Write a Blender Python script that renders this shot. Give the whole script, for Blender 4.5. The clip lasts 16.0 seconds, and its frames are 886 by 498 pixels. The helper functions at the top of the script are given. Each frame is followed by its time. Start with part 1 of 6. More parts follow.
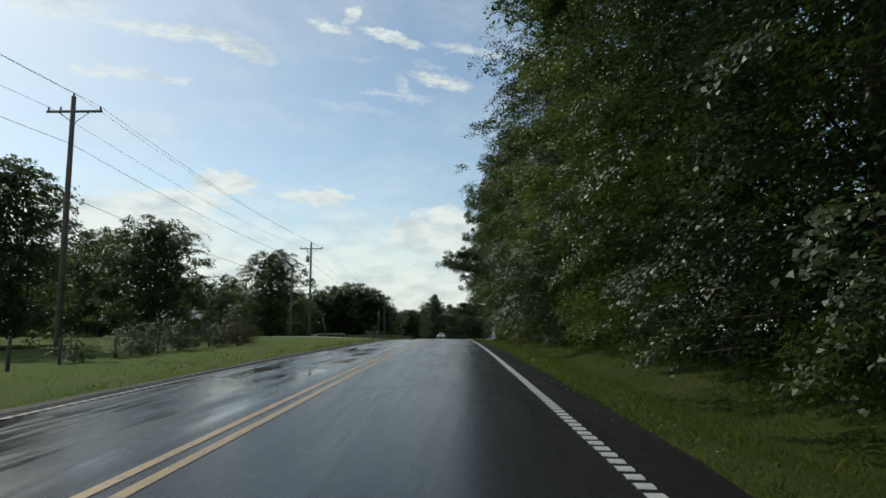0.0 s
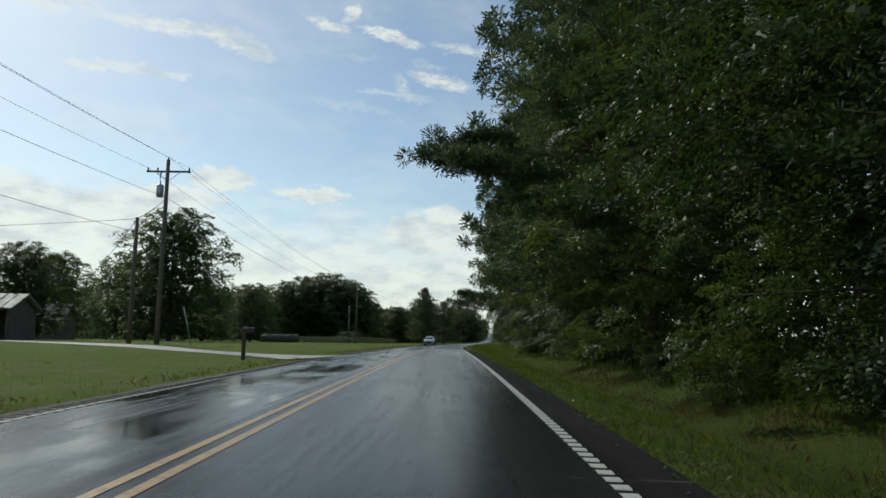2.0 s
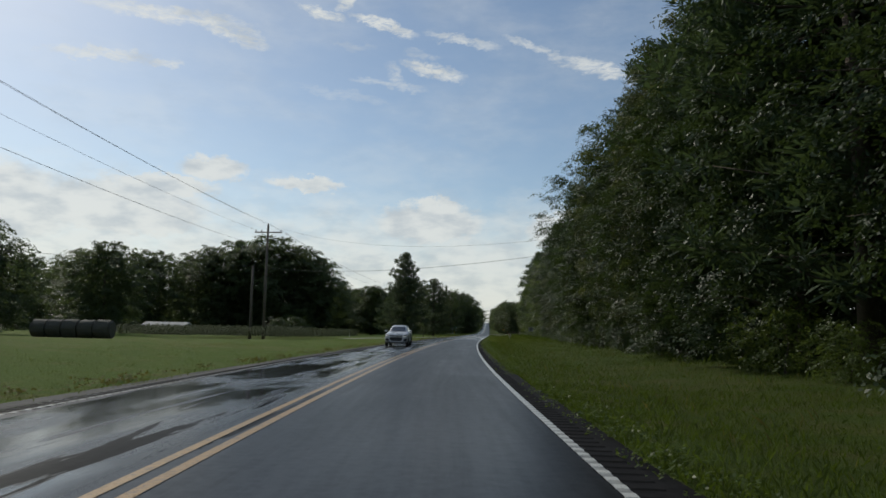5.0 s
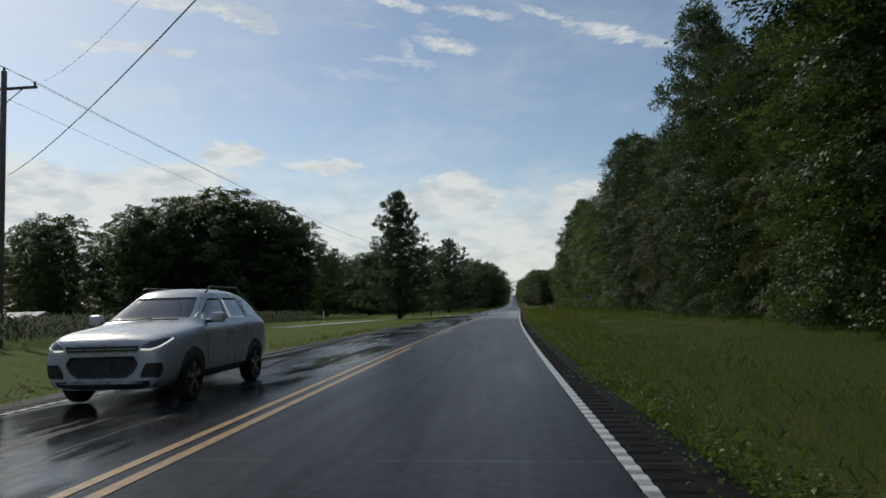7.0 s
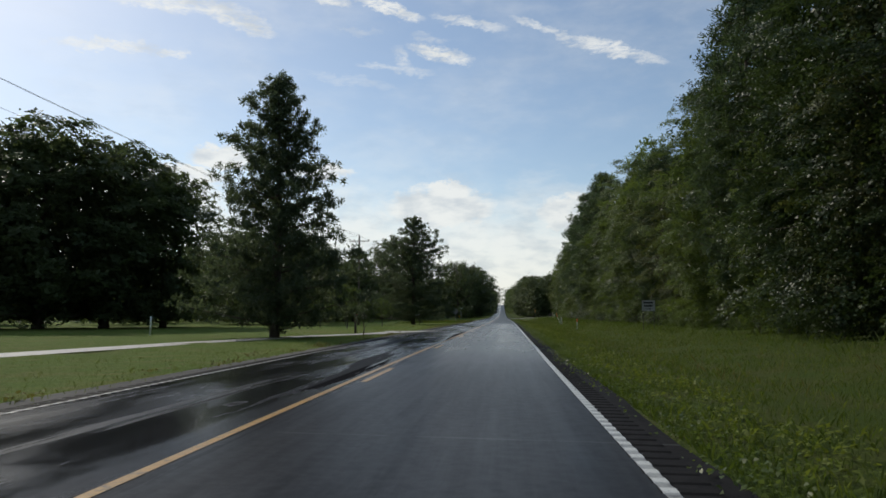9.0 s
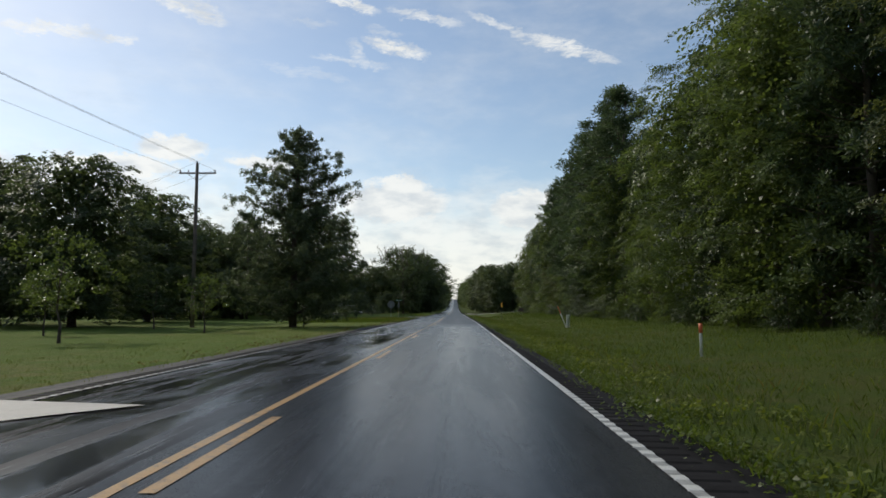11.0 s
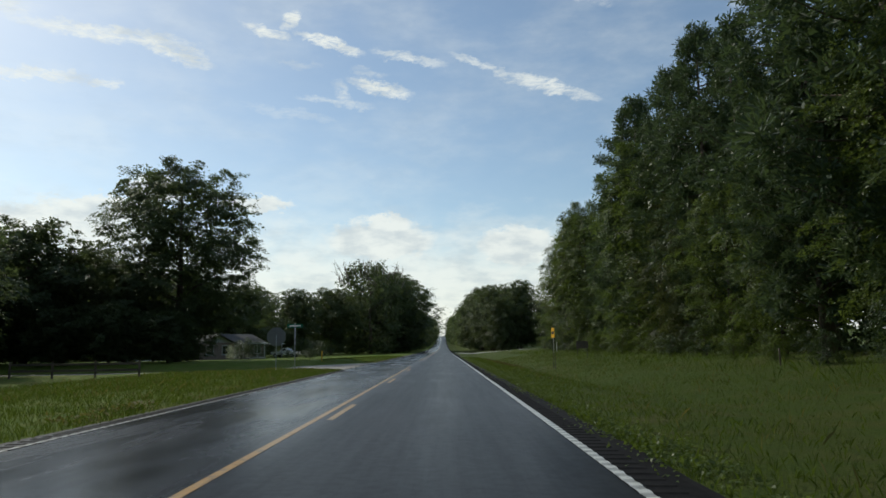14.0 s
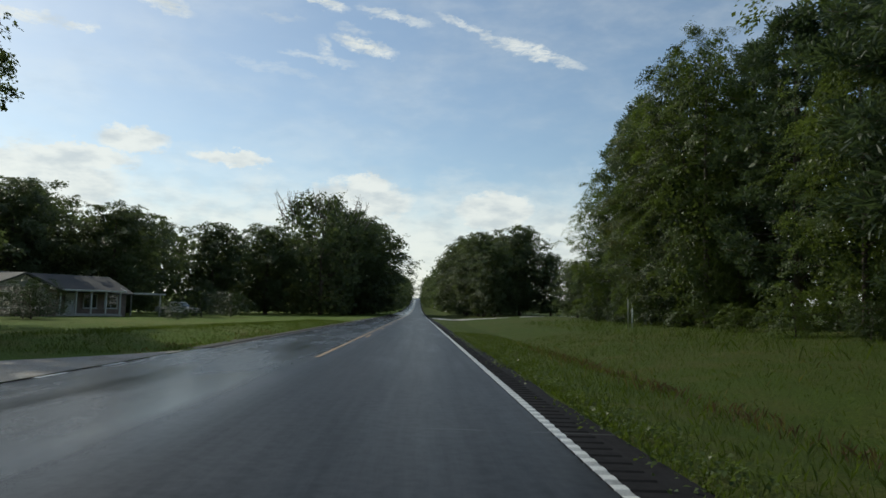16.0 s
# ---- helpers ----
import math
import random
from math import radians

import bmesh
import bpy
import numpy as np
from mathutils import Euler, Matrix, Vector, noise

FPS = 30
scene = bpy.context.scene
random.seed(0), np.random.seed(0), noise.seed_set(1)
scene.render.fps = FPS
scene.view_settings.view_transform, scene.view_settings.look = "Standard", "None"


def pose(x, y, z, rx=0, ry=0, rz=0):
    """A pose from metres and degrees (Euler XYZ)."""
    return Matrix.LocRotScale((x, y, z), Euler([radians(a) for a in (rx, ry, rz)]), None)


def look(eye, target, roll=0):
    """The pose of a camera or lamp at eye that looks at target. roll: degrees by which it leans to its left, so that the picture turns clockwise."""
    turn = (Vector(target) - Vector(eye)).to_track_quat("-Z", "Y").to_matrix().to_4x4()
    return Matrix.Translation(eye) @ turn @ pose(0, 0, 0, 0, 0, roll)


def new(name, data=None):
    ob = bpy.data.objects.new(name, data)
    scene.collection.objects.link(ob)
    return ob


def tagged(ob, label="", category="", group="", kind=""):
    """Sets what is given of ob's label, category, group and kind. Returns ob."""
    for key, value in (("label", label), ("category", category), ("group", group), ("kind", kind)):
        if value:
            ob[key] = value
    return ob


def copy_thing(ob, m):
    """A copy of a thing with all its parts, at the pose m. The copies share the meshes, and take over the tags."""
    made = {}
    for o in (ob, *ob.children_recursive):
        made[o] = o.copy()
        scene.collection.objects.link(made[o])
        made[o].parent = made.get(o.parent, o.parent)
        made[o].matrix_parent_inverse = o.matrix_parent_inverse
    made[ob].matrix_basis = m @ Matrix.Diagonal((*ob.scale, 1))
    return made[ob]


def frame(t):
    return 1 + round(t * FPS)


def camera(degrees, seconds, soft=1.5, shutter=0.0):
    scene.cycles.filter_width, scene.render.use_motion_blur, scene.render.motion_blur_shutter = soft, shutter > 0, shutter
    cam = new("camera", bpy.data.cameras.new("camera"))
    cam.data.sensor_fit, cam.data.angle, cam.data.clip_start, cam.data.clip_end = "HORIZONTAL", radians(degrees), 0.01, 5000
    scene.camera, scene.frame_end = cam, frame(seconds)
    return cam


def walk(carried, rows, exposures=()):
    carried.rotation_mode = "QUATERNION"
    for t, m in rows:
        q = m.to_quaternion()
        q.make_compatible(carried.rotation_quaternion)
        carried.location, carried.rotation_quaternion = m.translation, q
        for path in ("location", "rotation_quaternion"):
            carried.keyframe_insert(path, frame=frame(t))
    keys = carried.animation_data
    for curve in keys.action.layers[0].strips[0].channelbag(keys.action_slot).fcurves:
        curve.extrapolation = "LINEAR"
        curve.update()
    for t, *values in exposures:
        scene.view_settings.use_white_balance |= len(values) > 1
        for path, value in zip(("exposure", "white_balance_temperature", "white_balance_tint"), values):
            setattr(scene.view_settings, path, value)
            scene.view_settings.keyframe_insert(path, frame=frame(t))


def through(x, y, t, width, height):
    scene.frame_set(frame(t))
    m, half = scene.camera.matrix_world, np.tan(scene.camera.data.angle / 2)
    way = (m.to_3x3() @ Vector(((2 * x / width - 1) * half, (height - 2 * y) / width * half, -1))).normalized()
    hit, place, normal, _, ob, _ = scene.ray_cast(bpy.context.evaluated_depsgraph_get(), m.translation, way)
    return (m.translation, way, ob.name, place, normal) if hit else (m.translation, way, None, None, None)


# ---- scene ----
# the drive
cam = camera(64.2, 16.0, soft=1.6)
PATH = [
    (0.00, pose(2.350, 0.500, -0.246, 97.41, 0.12, 1.02)),
    (0.50, pose(2.383, 11.671, 0.086, 98.23, 0.43, 1.10)),
    (1.00, pose(2.417, 22.934, 0.374, 97.27, -0.72, 0.14)),
    (1.50, pose(2.450, 34.199, 0.617, 97.41, -0.77, 0.37)),
    (2.00, pose(2.343, 45.465, 0.816, 97.43, -0.83, 0.56)),
    (2.50, pose(2.237, 56.732, 0.971, 97.15, -1.25, 0.52)),
    (3.00, pose(2.130, 67.998, 1.082, 95.66, -0.96, -0.57)),
    (5.50, pose(2.389, 124.097, 1.170, 97.00, -1.06, 0.02)),
    (6.00, pose(2.703, 135.225, 1.170, 97.23, -0.78, -1.02)),
    (6.50, pose(3.152, 146.353, 1.170, 96.81, -0.02, -1.35)),
    (7.00, pose(3.580, 157.508, 1.170, 94.68, 1.65, 2.05)),
    (7.50, pose(4.059, 168.712, 1.170, 94.20, 2.03, 2.38)),
    (8.00, pose(4.615, 179.965, 1.170, 95.27, -0.59, 1.28)),
    (8.50, pose(5.135, 191.232, 1.170, 94.53, -0.14, 0.84)),
    (9.00, pose(5.711, 202.462, 1.170, 95.35, 0.09, 1.00)),
    (9.50, pose(6.341, 213.748, 1.170, 95.41, 0.23, -0.14)),
    (10.00, pose(7.030, 225.073, 1.170, 94.74, -0.24, -2.11)),
    (12.50, pose(10.810, 281.324, 1.170, 96.10, -0.28, -3.25)),
    (13.00, pose(11.666, 292.544, 1.170, 96.72, -0.70, -3.64)),
    (13.50, pose(12.521, 303.767, 1.170, 97.32, -0.32, -3.34)),
    (14.00, pose(13.357, 314.990, 1.170, 97.95, 0.97, -3.73)),
    (14.50, pose(14.166, 326.210, 1.170, 97.44, 0.69, -4.39)),
    (15.00, pose(14.969, 337.431, 1.170, 96.67, -0.03, -4.47)),
    (15.50, pose(15.765, 348.659, 1.170, 96.48, -0.90, -4.90)),
    (16.00, pose(16.559, 359.866, 1.170, 95.01, -1.22, -5.81)),
]
walk(cam, PATH, [(0.0, -0.03, 6500, 0), (3.5, -0.05, 6500, 0), (5.4, -0.26, 6500, 6), (7, -0.24, 6500, 6), (8.0, -0.08, 6500, 6), (10.0, 0.06, 6650, 8), (12.5, 0.2, 6650, 5), (14.0, 0.05, 6550, 2), (16.0, 0.0, 6550, 2)])

# ---- light and sky ----
SUN_AZ, SUN_EL = -42.0, 37.0   # degrees; azimuth from the road's first heading, left negative
world = bpy.data.worlds.new("sky")
scene.world = world
world.use_nodes = True


class Nodes:
    """A short way to write node trees."""

    def __init__(self, tree):
        self.tree = tree
        tree.nodes.clear()

    def add(self, kind):
        return self.tree.nodes.new(kind)

    def link(self, a, b):
        self.tree.links.new(a, b)

    def put(self, socket, value):
        if isinstance(value, bpy.types.NodeSocket):
            self.link(value, socket)
        elif value is not None:
            socket.default_value = value

    def math(self, op, a, b=None, c=None, clamp=False):
        n = self.add("ShaderNodeMath")
        n.operation, n.use_clamp = op, clamp
        for i, v in enumerate((a, b, c)):
            self.put(n.inputs[i], v)
        return n.outputs[0]

    def smooth(self, x, lo, hi, out0=0.0, out1=1.0):
        n = self.add("ShaderNodeMapRange")
        n.interpolation_type = "SMOOTHSTEP"
        for i, v in enumerate((x, lo, hi, out0, out1)):
            self.put(n.inputs[i], v)
        return n.outputs[0]

    def noise(self, vec, scale, detail=4.0, rough=0.55, dist=0.0):
        n = self.add("ShaderNodeTexNoise")
        self.put(n.inputs["Vector"], vec)
        n.inputs["Scale"].default_value = scale
        n.inputs["Detail"].default_value = detail
        n.inputs["Roughness"].default_value = rough
        n.inputs["Distortion"].default_value = dist
        return n.outputs["Fac"]

    def mix(self, fac, a, b):
        n = self.add("ShaderNodeMix")
        n.data_type = "RGBA"
        self.put(n.inputs[0], fac)
        self.put(n.inputs[6], a)
        self.put(n.inputs[7], b)
        return n.outputs[2]

    def scaled(self, vec, s):
        n = self.add("ShaderNodeVectorMath")
        n.operation = "MULTIPLY"
        self.put(n.inputs[0], vec)
        n.inputs[1].default_value = s
        return n.outputs[0]

    def bump(self, height, strength, distance):
        n = self.add("ShaderNodeBump")
        n.inputs["Strength"].default_value = strength
        n.inputs["Distance"].default_value = distance
        self.put(n.inputs["Height"], height)
        return n.outputs[0]


def build_sky():
    n = Nodes(world.node_tree)
    sky = n.add("ShaderNodeTexSky")
    sky.sky_type, sky.sun_disc = "NISHITA", False
    sky.sun_elevation, sky.sun_rotation = radians(SUN_EL), radians(SUN_AZ)
    sky.air_density, sky.dust_density, sky.ozone_density = 1.0, 0.6, 1.5
    way = n.add("ShaderNodeTexCoord").outputs["Generated"]
    sep = n.add("ShaderNodeSeparateXYZ")
    n.link(way, sep.inputs[0])
    deg = 57.29578
    az = n.math("MULTIPLY", n.math("ARCTAN2", sep.outputs[0], sep.outputs[1]), deg)
    el = n.math("MULTIPLY", n.math("ARCSINE", sep.outputs[2]), deg)
    warp_a = n.math("MULTIPLY", n.math("SUBTRACT", n.noise(way, 24.0, 7.0, 0.65), 0.5), 2.6)
    warp_b = n.math("MULTIPLY", n.math("SUBTRACT", n.noise(n.scaled(way, (1.0, 1.0, 1.9)), 34.0, 7.0, 0.68), 0.5), 1.9)
    az_w, el_w = n.math("ADD", az, warp_a), n.math("ADD", el, warp_b)
    # high thin clouds: azimuth, elevation, half length, half width, tilt, strength
    wisps = [(-22.4, 23.0, 5.6, 0.50, 1, 1.0), (-18.0, 22.6, 2.8, 0.55, -14, 1.1), (-22.7, 19.6, 1.3, 0.34, 5, 1.0), (-27.0, 19.5, 3.6, 0.32, 5, 0.9), (-31.0, 23.5, 3.0, 0.8, 5, 0.8),
             (-10.6, 24.6, 2.0, 0.42, -10, 1.2), (-8.6, 25.7, 0.8, 0.5, 64, 1.1), (-5.5, 24.0, 2.4, 0.38, -15, 1.2), (1.2, 23.1, 2.8, 0.32, -9, 0.85),
             (-1.2, 20.8, 2.4, 0.42, -13, 1.25), (-4.5, 20.5, 0.9, 0.45, -44, 0.6), (-4.8, 19.6, 2.9, 0.26, -6, 0.55), (-2.2, 22.0, 1.5, 0.28, -6, 0.5),
             (7.8, 22.3, 3.2, 0.28, -20, 0.75), (12.8, 20.6, 4.0, 0.46, -16, 1.0), (-8.0, 22.4, 1.6, 0.25, -4, 0.4), (30.0, 25.5, 2.5, 0.7, 20, 0.7),
             (-8.5, 18.6, 3.5, 0.3, -6, 0.3), (15.0, 28.0, 4.0, 0.8, -20, 0.5), (-14.0, 30.0, 5.0, 0.9, 8, 0.6), (4.0, 31.0, 4.5, 0.9, -12, 0.6)]
    streak = n.smooth(n.noise(n.scaled(way, (1.0, 1.0, 3.5)), 46.0, 6.0, 0.7, 0.8), 0.28, 0.62, 0.25, 1.0)
    wisp = None
    for a, e, ln, wd, tilt, power in wisps:
        c, s = math.cos(radians(tilt)), math.sin(radians(tilt))
        da, de = n.math("SUBTRACT", az_w, a), n.math("SUBTRACT", el_w, e)
        ln, wd = ln * 1.2, wd * 1.35
        u = n.math("MULTIPLY_ADD", da, c / ln, n.math("MULTIPLY", de, s / ln))
        v = n.math("MULTIPLY_ADD", de, c / wd, n.math("MULTIPLY", da, -s / wd))
        d2 = n.math("MULTIPLY_ADD", u, u, n.math("MULTIPLY", v, v))
        m = n.smooth(d2, 0.0, 1.45, power * 0.85, 0.0)
        wisp = m if wisp is None else n.math("MAXIMUM", wisp, m)
    wisp = n.math("MULTIPLY", wisp, streak)
    # cumulus low over the horizon, in heaps of uneven height
    heaps = [(-11.4, 11.5, 3.8, 0.75), (-1.2, 8.6, 5.4, 2.0), (-0.6, 10.0, 2.6, 0.9), (-25.0, 8.6, 8.0, 2.6), (-22.0, 10.6, 4.6, 1.0), (-34.0, 8.0, 8.0, 4.0),  (10.0, 8.0, 4.0, 2.0),
             (-18.5, 12.2, 3.0, 1.1), (26.0, 7.5, 10.0, 2.5), (48.0, 9.0, 12.0, 4.0), (-60.0, 9.0, 14.0, 5.0)]
    heap = None
    for a, e, ln, ht in heaps:
        u = n.math("MULTIPLY", n.math("SUBTRACT", az_w, a), 1 / ln)
        v = n.math("MULTIPLY", n.math("SUBTRACT", n.math("MULTIPLY_ADD", warp_b, 0.5, el_w), e), 1 / ht)
        m = n.smooth(n.math("MULTIPLY_ADD", u, u, n.math("MULTIPLY", v, v)), 0.35, 1.15, 0.85, 0.0)
        heap = m if heap is None else n.math("MAXIMUM", heap, m)
    puffs = n.noise(n.scaled(way, (1.0, 1.0, 2.2)), 14.0, 7.0, 0.6)
    veil = n.smooth(n.math("MULTIPLY_ADD", n.math("SUBTRACT", puffs, 0.5), 9.0, el), 13.0, 5.0)
    veil = n.math("MULTIPLY", veil, 0.78)
    thin = n.math("MULTIPLY", n.smooth(n.noise(n.scaled(way, (1.0, 0.7, 2.5)), 5.0, 6.0, 0.6), 0.38, 0.8, 0.03, 0.32), 1.0)
    low = n.math("MAXIMUM", heap, veil)
    mask = n.math("MAXIMUM", low, n.math("MAXIMUM", wisp, thin))
    shade = n.smooth(n.noise(n.scaled(way, (1.0, 1.0, 2.5)), 20.0, 5.0, 0.55), 0.3, 0.62)
    body = n.mix(shade, (0.62, 0.65, 0.69, 1), (0.88, 0.875, 0.86, 1))
    blue = n.scaled(sky.outputs[0], (SKY, SKY, SKY))
    colour = n.mix(mask, blue, body)
    back = n.add("ShaderNodeBackground")
    n.link(colour, back.inputs[0])
    out = n.add("ShaderNodeOutputWorld")
    n.link(back.outputs[0], out.inputs[0])


SKY = 0.105
build_sky()
sun = new("sun", bpy.data.lights.new("sun", "SUN"))
sun.data.energy, sun.data.angle, sun.data.color = 2.2, radians(0.6), (1.0, 0.93, 0.82)
a, e = radians(SUN_AZ), radians(SUN_EL)
sun.matrix_world = look((0, 0, 100), (-math.sin(a) * math.cos(e), -math.cos(a) * math.cos(e), 100 - math.sin(e)))

# ---- the road's line: s metres along, off metres to the right of the centre line ----
STEP = 0.5
S_ALL = np.arange(-160, 1700, STEP)
HEAD = np.radians(np.interp(S_ALL, [-200, 118, 150, 185, 225, 300, 335, 2000], [0, 0, 2.0, 3.2, 4.2, 4.2, 3.8, 3.8]))
CX = np.concatenate([[0], np.cumsum(np.sin(HEAD[:-1]) * STEP)])
CY = np.concatenate([[0], np.cumsum(np.cos(HEAD[:-1]) * STEP)])
I0 = int(160 / STEP)
CX, CY = CX - CX[I0], CY - CY[I0] + STEP


def road_z(s):
    s = np.asarray(s, float)
    rise = np.where(s < 90, -0.0314 * (90 - np.maximum(s, -60)) ** 2 / 180 + 0.084 * np.minimum(s + 60, 0), 0.0)
    return rise + np.where(s > 480, 0.000036 * (np.minimum(s, 1100) - 480) ** 2, 0.0)


def smooth01(x):
    x = np.clip(x, 0, 1)
    return x * x * (3 - 2 * x)


def ground_z(s, off):
    """Height of the ground at the road's own place (s, off)."""
    s, off = np.asarray(s, float), np.asarray(off, float)
    base = road_z(s)
    crown = -0.018 * np.minimum(np.abs(off), 5.0)
    left_to = np.interp(s, [-160, -60, 20, 60, 90, 140, 200, 240, 1700], [-6.0, -3.2, -1.45, 0.02, 0.42, 0.4, -0.02, -0.1, -0.1])
    left_to = np.where(s > 480, base - 0.1, left_to)
    left = (left_to - base) * smooth01((-off - 4.6) / 11.0)
    # the side road lies in a slight dip, and the lawn beyond it behind a low bank
    left = left - 0.24 * smooth01((-off - 8) / 8) * smooth01((s - 362) / 4) * (1 - smooth01((s - 374) / 4))
    left = left + 0.40 * smooth01((s - 376.5) / 3.5) * np.interp(s, [382, 420, 470], [1.0, 0.3, 0.0]) * smooth01((-off - 4.9) / 2.2)
    ditch = np.interp(s, [-160, 95, 125, 330, 350, 430, 470, 1700], [-0.42, -0.42, -0.12, -0.12, -0.36, -0.36, -0.15, -0.15])
    middle = np.interp(s, [-160, 95, 140, 330, 1700], [7.0, 7.0, 8.0, 8.0, 8.2])
    rise = np.interp(s, [-160, 95, 150, 330, 1700], [0.7, 0.7, 0.75, 0.75, 0.6])
    right = ditch * np.exp(-((off - middle) / 1.35) ** 2) + rise * smooth01((off - middle) / 16.0)
    return base + crown + np.where(off < -4.6, left, 0) + np.where(off > 4.7, right * smooth01((off - 4.7) / 1.2), 0)


def wider(s, off):
    """The far lane is narrower along the first stretch."""
    return off + 0.38 * smooth01((88 - np.asarray(s, float)) / 25) * smooth01((-np.asarray(off, float) - 0.6) / 2.4)


def place(s, off, up=0.0):
    """World point at the road's place; up: metres above the ground there."""
    off = float(wider(s, off))
    h = np.interp(s, S_ALL, HEAD)
    x = np.interp(s, S_ALL, CX) + off * math.cos(h)
    y = np.interp(s, S_ALL, CY) - off * math.sin(h)
    return Vector((float(x), float(y), float(ground_z(s, off)) + up))


def place_many(s, off, up=0.0):
    off = wider(s, off)
    h = np.interp(s, S_ALL, HEAD)
    return np.stack([np.interp(s, S_ALL, CX) + off * np.cos(h), np.interp(s, S_ALL, CY) - off * np.sin(h), ground_z(s, off) + up], -1)


def road_of(x, y):
    i = int(np.argmin((CX - x) ** 2 + (CY - y) ** 2))
    return S_ALL[i], (x - CX[i]) * math.cos(HEAD[i]) - (y - CY[i]) * math.sin(HEAD[i])


def at_xy(x, y, up=0.0):
    s, off = road_of(x, y)
    return Vector((x, y, float(ground_z(s, off)) + up))


def heading_at(s):
    return -math.degrees(float(np.interp(s, S_ALL, HEAD)))


# ---- materials ----
def material(name):
    m = bpy.data.materials.new(name)
    m.use_nodes = True
    n = Nodes(m.node_tree)
    out = n.add("ShaderNodeOutputMaterial")
    b = n.add("ShaderNodeBsdfPrincipled")
    n.link(b.outputs[0], out.inputs[0])
    return m, n, b, out


def plain(name, colour, rough=0.6, metal=0.0, spread=0.15, scale=6.0, bump=0.0, grain=60.0):
    m, n, b, _ = material(name)
    pos = n.add("ShaderNodeTexCoord").outputs["Object"]
    big, small = n.noise(pos, scale, 4.0), n.noise(pos, grain, 3.0)
    lo, hi = [c * (1 - spread) for c in colour], [min(1, c * (1 + spread)) for c in colour]
    f = n.math("MULTIPLY_ADD", small, 0.4, n.math("MULTIPLY", big, 0.6))
    n.put(b.inputs["Base Color"], n.mix(n.smooth(f, 0.3, 0.7), (*lo, 1), (*hi, 1)))
    b.inputs["Metallic"].default_value = metal
    n.put(b.inputs["Roughness"], n.smooth(big, 0.2, 0.8, max(0.03, rough - 0.1), min(1, rough + 0.1)))
    if bump:
        n.put(b.inputs["Normal"], n.bump(small, 0.6, bump))
    return m


def leaf_material(name, dark, light, gloss=0.45, through=0.3):
    m, n, b, out = material(name)
    rnd = n.add("ShaderNodeNewGeometry").outputs["Random Per Island"]
    info = n.add("ShaderNodeObjectInfo").outputs["Random"]
    pos = n.add("ShaderNodeTexCoord").outputs["Object"]
    patch = n.noise(pos, 0.5, 3.0)
    f = n.math("MULTIPLY_ADD", rnd, 0.4, n.math("MULTIPLY_ADD", patch, 0.65, n.math("MULTIPLY_ADD", info, 0.3, -0.25)), clamp=True)
    col = n.mix(f, (*dark, 1), (*light, 1))
    n.put(b.inputs["Base Color"], col)
    b.inputs["Roughness"].default_value = gloss
    b.inputs["Specular IOR Level"].default_value = 0.24
    t = n.add("ShaderNodeBsdfTranslucent")
    n.put(t.inputs[0], n.mix(0.6, col, (light[0] * 1.7, light[1] * 1.75, light[2] * 1.1, 1)))
    mx = n.add("ShaderNodeMixShader")
    mx.inputs[0].default_value = through
    n.link(b.outputs[0], mx.inputs[1])
    n.link(t.outputs[0], mx.inputs[2])
    n.link(mx.outputs[0], out.inputs[0])
    return m


